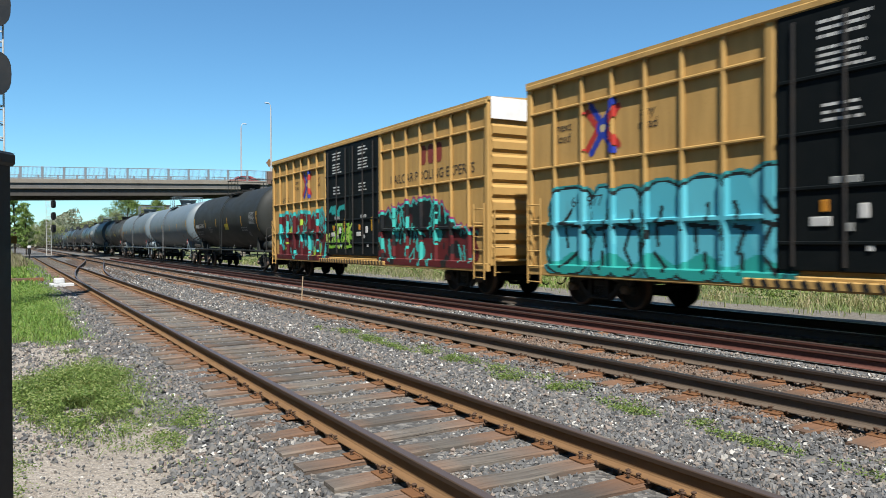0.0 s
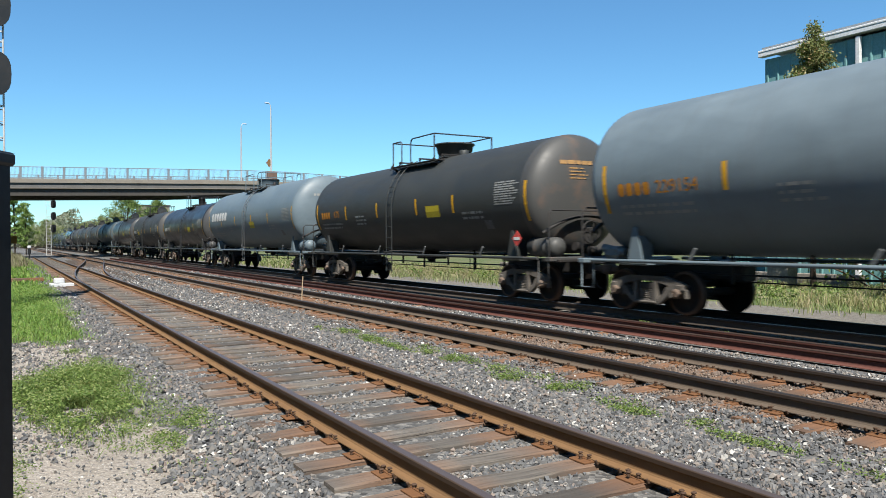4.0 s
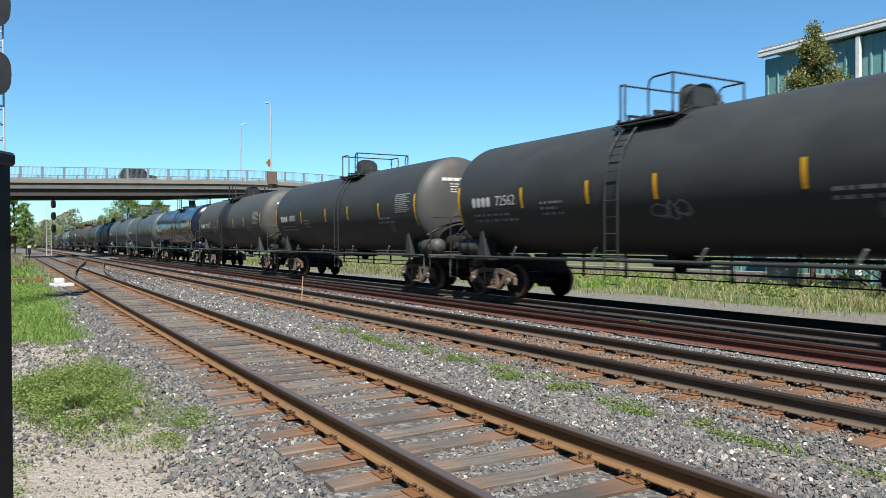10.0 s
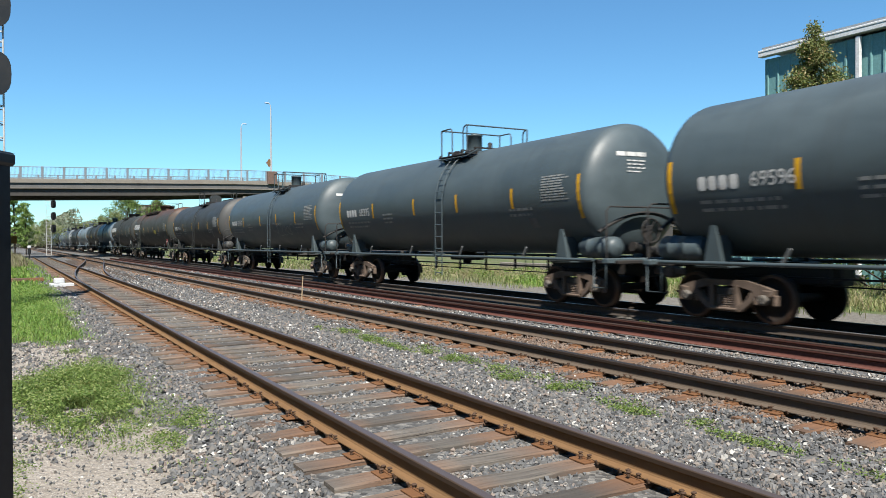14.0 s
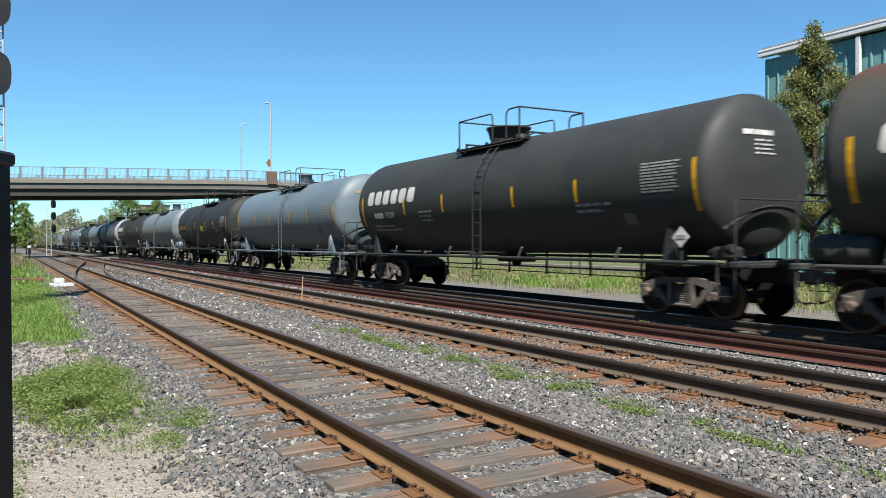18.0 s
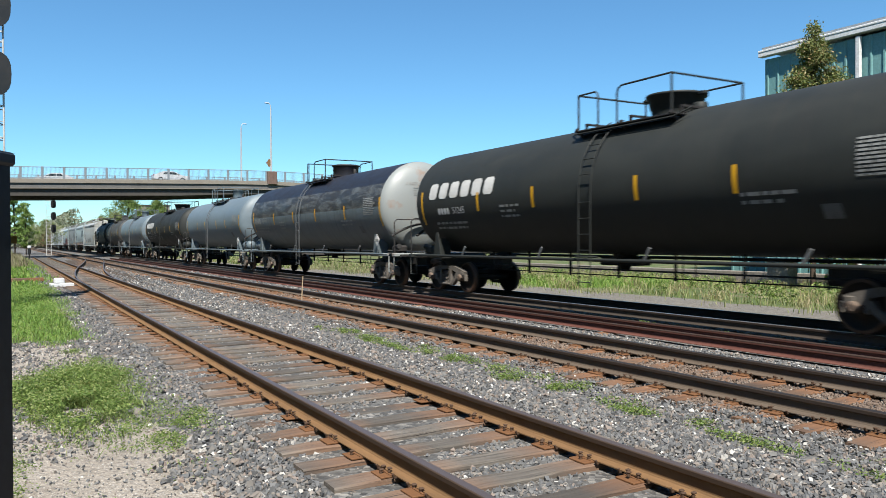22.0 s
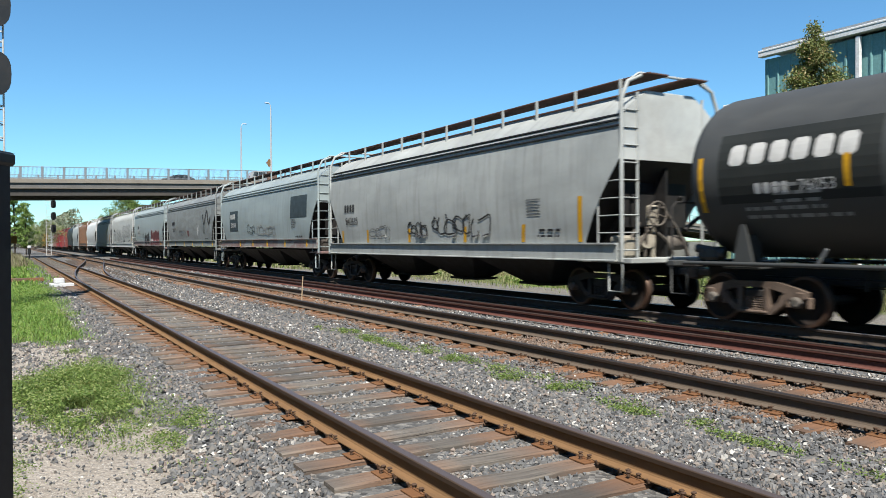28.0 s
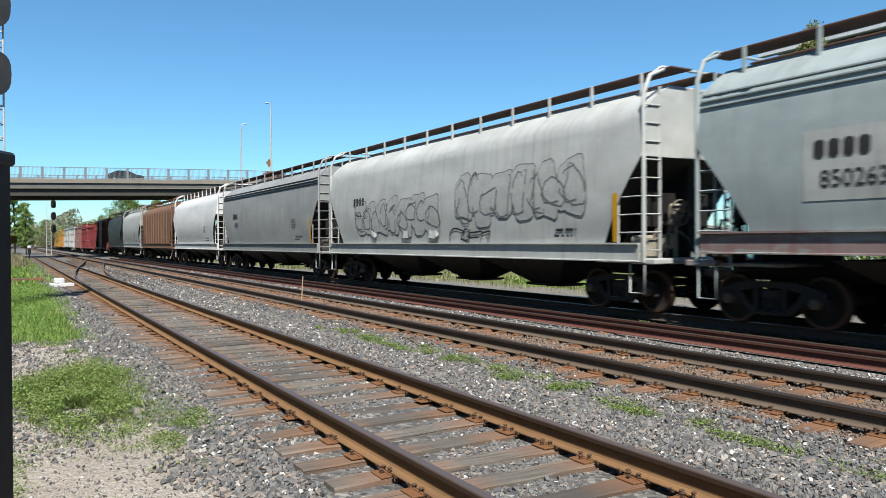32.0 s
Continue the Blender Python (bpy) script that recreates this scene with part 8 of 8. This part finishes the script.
def spray_sheet(label, x0, x1, z0, z1, ribs, belts, paint_at, face=1.45, cell=0.032):
    """A thin coat that follows the ribs. paint_at(x, z) gives the colours and where there is paint."""
    def put(car, hy):
        xs, zs = np.arange(x0, x1, cell), np.arange(z0, z1, cell)
        gx, gz = np.meshgrid(xs, zs)
        y = np.full(gx.shape, face)
        for xr, w in ribs:
            y = np.where(np.abs(gx - xr) < w / 2 + 0.02, 1.545, y)
        for zb in belts:
            y = np.where(np.abs(gz - zb) < 0.05, np.maximum(y, 1.54), y)
        y = np.where(gz < 1.0, np.maximum(y, 1.575), y)
        mx, mz = gx[:-1, :-1] + cell / 2, gz[:-1, :-1] + cell / 2
        col, on = paint_at(mx, mz)
        nz, nx = gx.shape
        k = (np.arange(nz - 1)[:, None] * nx + np.arange(nx - 1)[None])[on]
        faces = np.stack([k + 1, k, k + nx, k + nx + 1], 1)
        used, inv = np.unique(faces, return_inverse=True)
        v = np.stack([gx.ravel(), y.ravel() + 0.006, gz.ravel()], 1)[used]
        me = arrays("graffiti", v, inv.reshape(-1, 4), M["spray_sheet"])
        tint = me.attributes.new("spray", "FLOAT_COLOR", "FACE")
        rgba = np.concatenate([col[on] * TONE, np.ones((len(faces), 1))], 1)
        tint.data.foreach_set("color", rgba.astype(np.float32).ravel())
        tagged(part("graffiti", me, None, car, label), kind="stuff")
    return put


def letters_paint(letters, fill, low_fill, low, line, rim, ink, seed, pen=0.045):
    """Fat letters in a row, each (centre, half width, top): lined, split by a waist, with dark slots and a coloured foot."""
    rnd = random.Random(seed)
    slots = []
    for cx, w, top in letters:
        zm = 1.85 + rnd.uniform(-0.1, 0.1)
        slots.append(((cx - 0.6 * w, zm), (cx + rnd.uniform(0.1, 0.6) * w, zm + rnd.uniform(-0.1, 0.15))))
        slots.append(((cx + rnd.uniform(-0.3, 0.3) * w, zm), (cx + rnd.uniform(-0.3, 0.3) * w, zm - 0.45)))
        slots.append(((cx + rnd.uniform(-0.5, 0.5) * w, 0.95), (cx + rnd.uniform(-0.4, 0.4) * w, 1.3)))
        slots.append(((cx + rnd.uniform(-0.4, 0.4) * w, top - 0.45), (cx + rnd.uniform(-0.4, 0.4) * w, top - 0.75)))

    def paint_at(x, z):
        wob = 0.05 * np.sin(x * 7 + z * 3) + 0.04 * np.sin(z * 9 - x * 4)
        best = np.full(x.shape, 9.0)
        shade = np.zeros(x.shape)
        for k, (cx, w, top) in enumerate(letters):
            upper = lump(x + wob, z, cx, (top + 1.75) / 2, w, (top - 1.75) / 2 + 0.08)
            lower = lump(x - wob, z, cx + 0.12 * w * (-1) ** k, 1.32, w * 1.04, 0.56)
            d = np.minimum(upper, lower)
            shade = np.where(d < best, k % 2, shade)
            best = np.minimum(best, d)
        col = np.empty(x.shape + (3,))
        col[:] = ink
        inside = best < 0.94
        body = np.where(shade[..., None] > 0.5, np.array(fill[0]), np.array(fill[1]))
        body = np.where((z < low + 0.12 * np.sin(x * 5))[..., None], np.array(low_fill), body)
        col[inside] = body[inside]
        for a, b in slots:
            hit = stroke(x, z, a, b, pen)
            col[hit & inside] = line
        edge = (best >= 0.94) & (best < 1.03)
        col[edge] = line
        halo = (best >= 1.03) & (best < 1.12)
        col[halo] = rim
        on = best < 1.12
        lower_band = (z < 1.25 + 0.2 * np.sin(x * 3.1)) & (np.abs(x - (letters[0][0] + letters[-1][0]) / 2) < abs(letters[0][0] - letters[-1][0]) / 2 + 0.6)
        return col, on | lower_band
    return paint_at


def wild_paint(xa, xb, tops, base, base_low, line, accents, rim, seed):
    """Jagged pieces crossed by bright lines; tops: heights of the ragged upper edge."""
    rnd = random.Random(seed)
    bolts, spots = [], []
    for k in range(int(abs(xb - xa) * 7)):
        x, z = rnd.uniform(xa, xb), rnd.uniform(0.85, 2.8)
        dx, dz = rnd.uniform(-0.18, 0.18), rnd.uniform(0.25, 0.7) * rnd.choice((1, -1))
        bolts.append(((x, z), (x + dx, z + dz)))
        bolts.append(((x + dx, z + dz), (x + dx + rnd.uniform(-0.35, 0.35), z + dz * 0.3)))
    for k in range(int(abs(xb - xa) * 7)):
        spots.append((rnd.uniform(xa, xb), rnd.uniform(0.9, 2.6), rnd.uniform(0.05, 0.2), rnd.uniform(0.07, 0.28), rnd.randrange(len(accents))))

    def paint_at(x, z):
        u = (x - xa) / (xb - xa) * (len(tops) - 1)
        i = np.clip(u.astype(int), 0, len(tops) - 2)
        t = np.array(tops)
        top = t[i] + (t[i + 1] - t[i]) * (u - i) + 0.1 * np.abs(np.sin(x * 6.5)) + 0.05 * np.sin(x * 17)
        col = np.empty(x.shape + (3,))
        col[:] = base
        col[z < 1.75 + 0.15 * np.sin(x * 4)] = base_low
        for cx, cz, rx, rz, k in spots:
            col[lump(x, z, cx, cz, rx, rz, 2.0) < 1] = accents[k]
        for a, b in bolts:
            col[stroke(x, z, a, b, 0.033)] = line
        col[z > top - 0.16] = line
        col[z > top - 0.08] = rim
        on = (z < top) & (x > xa + 0.08 * np.sin(z * 9)) & (x < xb + 0.08 * np.sin(z * 7 + 1))
        return col, on
    return paint_at


def rib_places(a, b, n=8):
    return [(x, 0.1 if 0 < k < n - 1 else 0.2) for k, x in enumerate(frange(a + 0.08, b - 0.08, n))]


def box_car(spec):
    s0, s1 = spec["span"]
    long, mid = s1 - s0, (s0 + s1) / 2
    hx, top, sill, hy = long / 2 - 0.9, spec.get("top", 5.52), 0.86, 1.53
    paint, bare = spec["paint"], spec.get("bare", spec["paint"])
    car = thing("box_car", spec["label"], "box car", "cars of the freight train")
    s = Shape()
    s.box((0, 0, (top + sill) / 2), (2 * hx, 2 * hy - 0.16, top - sill - 0.02), bevel=0.02)
    part("body", s, paint, car)
    da, db = spec.get("door", (-2.58, 2.45))
    far = spec.get("far", False)
    # roof with raised seams and eaves
    s = Shape()
    s.prism([(-hy - 0.02, top - 0.1), (hy + 0.02, top - 0.1), (hy + 0.02, top), (0.0, top + 0.07), (-hy - 0.02, top)], "x", -hx - 0.03, hx + 0.03)
    roof = part("roof", s, bare, car)
    for x in frange(-hx + 0.6, hx - 0.6, 14) if not far else ():
        s = Shape()
        s.box((x, 0, top + 0.05), (0.07, 2.7, 0.05), bevel=0.015)
        part("roof_seam", s, bare, roof)
    # ribs, belts, sills on both sides
    for sy in (1, -1):
        y = sy * (hy - 0.035)
        for a, b in ((-hx, da - 0.05), (db + 0.05, hx)) if sy > 0 or not far else ():
            n = 8 if not far else 6
            for k, x in enumerate(frange(a + 0.08, b - 0.08, n)):
                s = Shape()
                w = 0.1 if 0 < k < n - 1 else 0.2
                s.box((x, y, (top + sill) / 2 - 0.05), (w, 0.1, top - sill - 0.2), bevel=0.03)
                part("side_rib", s, paint, car)
            for z in (4.7, 3.34, 1.97) if sy > 0 else ():
                s = Shape()
                s.box(((a + b) / 2, y, z), (b - a, 0.085, 0.07), bevel=0.02)
                part("belt_rail", s, paint, car)
        s = Shape()
        s.box((0, sy * (hy - 0.02), sill - 0.03), (2 * hx, 0.12, 0.24), bevel=0.02)
        s.box(((da + db) / 2, sy * (hy + 0.03), sill - 0.05), (db - da + 1.2, 0.14, 0.16), bevel=0.02)
        sill_ob = part("side_sill", s, paint, car)
        if sy > 0 and not far:
            for x in frange(da - 0.4, db + 0.4, 24):
                s = Shape()
                s.box((x, hy + 0.102, sill - 0.05), (0.1, 0.012, 0.15), Matrix.Rotation(radians(25), 3, "Y"))
                part("sill_slot", s, M["steel_black"], sill_ob)
        s = Shape()
        s.box((0, sy * (hy - 0.01), top - 0.14), (2 * hx, 0.12, 0.13), bevel=0.02)
        part("top_chord", s, bare, car)
    # sliding plug doors
    for k in range(2):
        w = (db - da) / 2
        x = da + w * (k + 0.5)
        s = Shape()
        s.box((x, hy - 0.02, (top + sill) / 2), (w - 0.05, 0.08, top - sill - 0.35), bevel=0.02)
        d = part("door", s, spec.get("doors", M["door_dark"]), car, "dark plug door with lock rods" if k == 0 else "")
        for u in (-w * 0.36, 0.0, w * 0.36) if not far else ():
            tube("lock_rod", [(x + u, hy + 0.055, sill + 0.25), (x + u, hy + 0.055, top - 0.35)], 0.028, M["steel_dark"], d)
        for z in (1.5, 2.4, 3.3, 4.2) if not far else ():
            s = Shape()
            s.box((x, hy + 0.03, z), (w - 0.1, 0.05, 0.07), bevel=0.015)
            part("door_stiffener", s, spec.get("doors", M["door_dark"]), d)
        b = print_rows(bars_mesh("notice", 3, 0.95, 0.055, 0.12, M["white_paint"], k + 2, 0.04), d)
        b.matrix_basis = pose(x, hy + 0.024, 4.95)
        b = print_rows(bars_mesh("notice", 3, 0.8, 0.05, 0.12, M["white_paint"], k + 5), d)
        b.matrix_basis = pose(x, hy + 0.024, 3.6)
        b = print_rows(bars_mesh("notice", 4, 0.95, 0.05, 0.11, M["white_paint"], k + 9, 0.04), d)
        b.matrix_basis = pose(x, hy + 0.024, 4.47)
        s = Shape()
        s.box((x - 0.3, hy + 0.03, 2.0), (0.16, 0.03, 0.24), bevel=0.01)
        part("notice", s, M["white_paint"], d, "small white tag")
        if not far:
            for u, z, w2, h2, mat in ((0.25, 2.1, 0.14, 0.2, "orange_paint"), (0.3, 1.85, 0.36, 0.16, "white_paint"), (-0.05, 1.75, 0.12, 0.14, "stencil_grey"), (-0.28, 1.45, 0.1, 0.16, "white_paint"), (0.0, 2.5, 0.5, 0.12, "stencil_grey"), (-0.55, 2.2, 0.1, 0.5, "yellow_mark")):
                s = Shape()
                s.box((x + u * 1.4, hy + 0.03, z), (w2, 0.03, h2), bevel=0.01)
                part("tag", s, M[mat], d)
    # corrugated ends
    for sx in (-1, 1):
        s = Shape()
        for k in range(9):
            z = sill + 0.4 + k * 0.42
            prof = [(-0.18, 0.0), (-0.1, 0.07), (0.1, 0.07), (0.18, 0.0)]
            rows = [[(sx * (hx - 0.005 + d), y, z + u) for y in ((-hy + 0.12, hy - 0.12) if sx > 0 else (hy - 0.12, -hy + 0.12))] for u, d in prof]
            s.strip(rows)
        part("end_corrugation", s, bare, car, "horizontally corrugated end")
        if spec.get("white_top"):
            s = Shape()
            s.box((sx * (hx + 0.075), 0, top - 0.31), (0.03, 2 * hy - 0.12, 0.6), bevel=0.008)
            part("end_panel", s, M["end_white"], car, "white top panel of the end")
        for sy in (1, -1):
            tube("grab_iron", [(sx * (hx - 0.1), sy * (hy + 0.07), 0.5), (sx * (hx - 0.1), sy * (hy + 0.07), 2.6)], 0.022, bare, car)
            lad = tube("corner_ladder", [(sx * (hx - 0.62), sy * (hy + 0.07), 0.5), (sx * (hx - 0.62), sy * (hy + 0.07), 2.6)], 0.022, bare, car)
            for k in range(6 if not far and sy > 0 else 0):
                tube("rung", [(sx * (hx - 0.1), sy * (hy + 0.07), 0.55 + 0.38 * k), (sx * (hx - 0.62), sy * (hy + 0.07), 0.55 + 0.38 * k)], 0.016, bare, lad, "", 5)
            lad = tube("corner_ladder", [(sx * (hx + 0.1), sy * (hy - 0.15), 0.6), (sx * (hx + 0.1), sy * (hy - 0.15), 2.4)], 0.02, bare, car)
            for k in range(5 if not far else 0):
                tube("rung", [(sx * (hx + 0.1), sy * (hy - 0.15), 0.7 + 0.38 * k), (sx * (hx + 0.1), sy * (hy - 0.65), 0.7 + 0.38 * k)], 0.016, bare, lad, "", 5)
        s = Shape()
        s.box((sx * (hx + 0.12), 0, 1.02), (0.4, 2.6, 0.06), bevel=0.015)
        s.box((sx * (hx + 0.08), -0.3, 1.7), (0.14, 0.9, 0.9), bevel=0.03)
        part("end_platform", s, bare, car)
    s = Shape()
    s.box((0, 0, 0.78), (long - 0.8, 0.4, 0.34), bevel=0.03)
    for x in frange(-hx + 2.6, hx - 2.6, 6):
        s.box((x, 0, 0.82), (0.25, 2.6, 0.16), bevel=0.02)
    part("underframe", s, M["steel_black"], car)
    for nm, words, size, x, z, mat in spec.get("words", ()):
        o = tagged(part(nm, text_mesh(nm, words, size, mat), None, car), kind="stuff")
        o.matrix_basis = pose(x, hy - 0.072, z)
    for extra in spec.get("extras", ()):
        extra(car, hy)
    for sx in (-1, 1):
        truck(car, sx * (long / 2 - 3.0), "steel_dark", mid)
    ends(car, long / 2)
    CARS.append((car, mid))
    return car


def emblem_paint(cx, cz):
    """Four crossed arms, each a red and a blue band, round a blue ring with a pale middle."""
    def paint_at(x, z):
        col = np.empty(x.shape + (3,))
        col[:] = (0.03, 0.06, 0.42)
        on = np.zeros(x.shape, bool)
        for sx in (1, -1):
            for sz in (1, -1):
                for ox, oz, c in ((0.0, 0.11, (0.03, 0.06, 0.42)), (0.13, 0.0, (0.5, 0.05, 0.04))):
                    a = (cx + sx * (0.05 + ox), cz + sz * (0.04 + oz))
                    b = (cx + sx * (0.37 + ox), cz + sz * (0.42 + oz))
                    hit = stroke(x, z, a, b, 0.075)
                    col[hit] = c
                    on |= hit
        ring = np.hypot(x - cx, z - cz)
        col[ring < 0.2] = (0.03, 0.06, 0.42)
        col[ring < 0.09] = (0.6, 0.5, 0.3)
        return col, on | (ring < 0.2)
    return paint_at


def scrawl_paint(xa, xb, za, zb, colours, n, seed, pen=0.05):
    """Loose sprayed strokes on a bare ground."""
    rnd = random.Random(seed)
    lines = []
    for k in range(n):
        x, z = rnd.uniform(xa, xb), rnd.uniform(za, zb)
        for q in range(3):
            x2, z2 = min(max(x + rnd.uniform(-0.45, 0.45), xa), xb), min(max(z + rnd.uniform(-0.4, 0.4), za), zb)
            lines.append(((x, z), (x2, z2), colours[rnd.randrange(len(colours))]))
            x, z = x2, z2

    def paint_at(x, z):
        col = np.zeros(x.shape + (3,))
        on = np.zeros(x.shape, bool)
        for a, b, c in lines:
            hit = stroke(x, z, a, b, pen)
            col[hit] = c
            on |= hit
        return col, on
    return paint_at


M["mark_red"] = plain("mark_red", (0.3, 0.06, 0.05), 0.6, dirty=0.3)


def red_blocks(x, z):
    def put(car, hy):
        o = tagged(part("company_mark", block_letters("company_mark", 3, 0.6, 1.5, M["mark_red"], 0.0), None, car, "red company mark as plain blocks"), kind="stuff")
        o.matrix_basis = pose(x, hy - 0.072, z)
    return put


BELTS = (4.7, 3.34, 1.97)
AQUA, AQUA_PALE, GREEN_FOOT = (0.1, 0.5, 0.62), (0.13, 0.56, 0.68), (0.03, 0.38, 0.34)
half_a, half_b = 20.91 / 2 - 0.9, 20.94 / 2 - 0.9
emblem_a = spray_sheet("red and blue crossed emblem", 6.1, 7.62, 3.2, 4.92, rib_places(2.5, half_a), BELTS, emblem_paint(6.86, 4.06), cell=0.024)
emblem_b = spray_sheet("red and blue crossed emblem", 4.1, 5.65, 3.2, 4.92, rib_places(2.5, half_b), BELTS, emblem_paint(4.89, 4.07), cell=0.024)
lime_scrawl = spray_sheet("lime green scrawl on the dark doors", -0.9, 2.4, 1.2, 2.4, (), (), scrawl_paint(-0.3, 2.3, 1.35, 2.25, ((0.35, 0.65, 0.06), (0.2, 0.5, 0.05), (0.5, 0.7, 0.15)), 22, 4), face=1.557)
teal_bars = spray_sheet("short teal sprayed bars on the dark doors", 0.2, 2.1, 2.5, 3.1, (), (), scrawl_paint(0.35, 1.95, 2.6, 2.95, ((0.03, 0.4, 0.38),), 9, 6, 0.06), face=1.557)
blue_piece = spray_sheet("aqua blue sprayed letters with dark outlines", 1.9, 9.35, 0.78, 2.95, rib_places(2.5, half_a), BELTS,
                         letters_paint(((7.95, 0.72, 2.72), (6.85, 0.42, 2.68), (6.1, 0.45, 2.62), (5.1, 0.55, 2.68), (4.1, 0.55, 2.7), (3.25, 0.42, 2.7), (2.62, 0.42, 2.78)), (AQUA, AQUA_PALE), GREEN_FOOT, 1.18, INK, (0.04, 0.28, 0.3), (0.02, 0.2, 0.2), 5))
red_piece = spray_sheet("black and dark red sprayed piece with teal lines and pink rim", -9.0, -2.55, 0.78, 3.2, rib_places(-half_b, -2.63), BELTS,
                        wild_paint(-8.95, -2.6, (1.85, 2.0, 2.75, 2.98, 2.85, 2.72, 2.55), (0.012, 0.014, 0.016), (0.13, 0.02, 0.022), (0.06, 0.5, 0.45), ((0.3, 0.03, 0.02), (0.02, 0.02, 0.02), (0.02, 0.018, 0.02), (0.06, 0.5, 0.45), (0.1, 0.012, 0.016)), (0.32, 0.05, 0.17), 8))
teal_piece = spray_sheet("dark red sprayed letters lined in teal with lime spots", 1.95, 9.3, 0.78, 3.2, rib_places(2.5, half_b), BELTS,
                         wild_paint(2.0, 8.75, (2.3, 2.95, 2.75, 2.95, 2.8, 2.9, 2.85), (0.12, 0.015, 0.018), (0.1, 0.014, 0.018), (0.05, 0.5, 0.48), ((0.05, 0.5, 0.48), (0.03, 0.012, 0.014), (0.02, 0.012, 0.014), (0.4, 0.6, 0.06), (0.22, 0.03, 0.03), (0.05, 0.5, 0.48)), (0.05, 0.45, 0.44), 21))
WORD = M["stencil_dark"]
box_car(dict(span=(-4.6, 16.31), paint=M["box_a"], bare=M["box_yellow"], doors=M["door_plain"], extras=(emblem_a, blue_piece),
             words=(("slogan", "next", 0.3, 8.2, 4.25, WORD), ("slogan", "load", 0.3, 8.2, 3.98, WORD), ("slogan", "any", 0.3, 5.5, 4.25, WORD), ("slogan", "road", 0.3, 5.5, 3.98, WORD), ("car_number", "642977", 0.36, 7.4, 2.45, WORD)),
             label="yellow ribbed box car with blue sprayed letters and dark doors"))
box_car(dict(span=(16.31, 37.25), paint=M["box_b"], bare=M["box_yellow"], white_top=True, extras=(emblem_b, red_blocks(-6.25, 4.3), red_piece, teal_piece, lime_scrawl, teal_bars),
             words=(("slogan", "RAILCAR POOLING EXPERTS", 0.42, -6.1, 3.65, WORD), ("slogan", "next", 0.26, 6.2, 4.25, WORD), ("slogan", "load", 0.26, 6.2, 4.0, WORD), ("slogan", "any", 0.26, 3.55, 4.25, WORD), ("slogan", "road", 0.26, 3.55, 4.0, WORD), ("car_number", "633551", 0.34, 7.75, 3.5, WORD)),
             label="yellow ribbed box car with red and teal graffiti"))
FAR_PAINT = {k: box_paint("far_" + k, c) for k, c in dict(oxide=(0.26, 0.075, 0.07), red=(0.3, 0.05, 0.055), brown=(0.3, 0.16, 0.14), white=(0.6, 0.62, 0.6), amber=(0.55, 0.27, 0.06)).items()}
for a, b, high, col, text in ((704.5, 721.5, 4.7, "oxide", "oxide red box car"), (721.5, 743.0, 4.1, "red", "red gondola car with worn sides"), (743.0, 758.0, 4.4, "brown", "red-brown box car with pale stripes"),
                              (758.0, 788.0, 4.6, "white", "white box car"), (788.0, 806.0, 4.7, "amber", "amber yellow box car"), (806.0, 826.0, 4.7, "amber", "amber yellow box car with rusty roof")):
    box_car(dict(span=(a, b), paint=FAR_PAINT[col], doors=FAR_PAINT[col], top=high, far=True, door=(-1.5, 1.5), label=text + " far back in the train"))
for k in range(4):
    tank_car(dict(span=(826.0 + 17 * k, 843.0 + 17 * k), paint=(BLACK, SMOKE)[k % 2], dome=hood_dome, label="dark tank car far back in the train"))



# ---- moving things ----
def travelled(t):
    """Metres that the train has rolled by t seconds."""
    return 19.5225 * t - 0.02475 * t * t


def motions():
    for ob, rows, lane, heading in VEHICLES:
        (ta, ya), (tb, yb) = rows
        v = (yb - ya) / (tb - ta)
        turn = 90 * heading
        # each one drives on at its own pace before and after it crosses the view
        path = []
        for t in (0.0, 4.0, 8.0, 12.0, 16.0, 20.0, 24.0, 28.0, 32.0):
            y = ya + v * (t - ta)
            path.append((t, pose(lane, y, deck(y) + 0.03, 0, 0, turn)))
        near = sorted({round(max(0.0, min(32.0, ta + k * 0.5)), 2) for k in range(-1, 9)})
        times = sorted(set(t for t, _ in path) | set(near))
        walk(ob, [(t, pose(lane, ya + v * (t - ta), deck(ya + v * (t - ta)) + 0.03, 0, 0, turn)) for t in times])
    for ob, s in CARS:
        walk(ob, [(t, pose(s - travelled(t), TRACK_FAR, 0)) for t in (0, 4, 8, 12, 16, 20, 24, 28, 32)])

    # wheels turn while their car rolls past
    for w, dx, s in WHEELSETS:
        turning = [k for k in range(0, 32 * FPS + 1) if -3 < s - travelled(k / FPS) < 42]
        if len(turning) < 2:
            continue
        d0 = travelled(turning[0] / FPS)
        rows = [(k / FPS, pose(dx, 0, WHEEL_R, 0, -math.degrees((travelled(k / FPS) - d0) / WHEEL_R), 0)) for k in turning]
        if turning[0] > 0:
            rows.insert(0, (0.0, pose(dx, 0, WHEEL_R)))
        if turning[-1] < 32 * FPS:
            rows.append((32.0, rows[-1][1]))
        walk(w, rows)


motions()
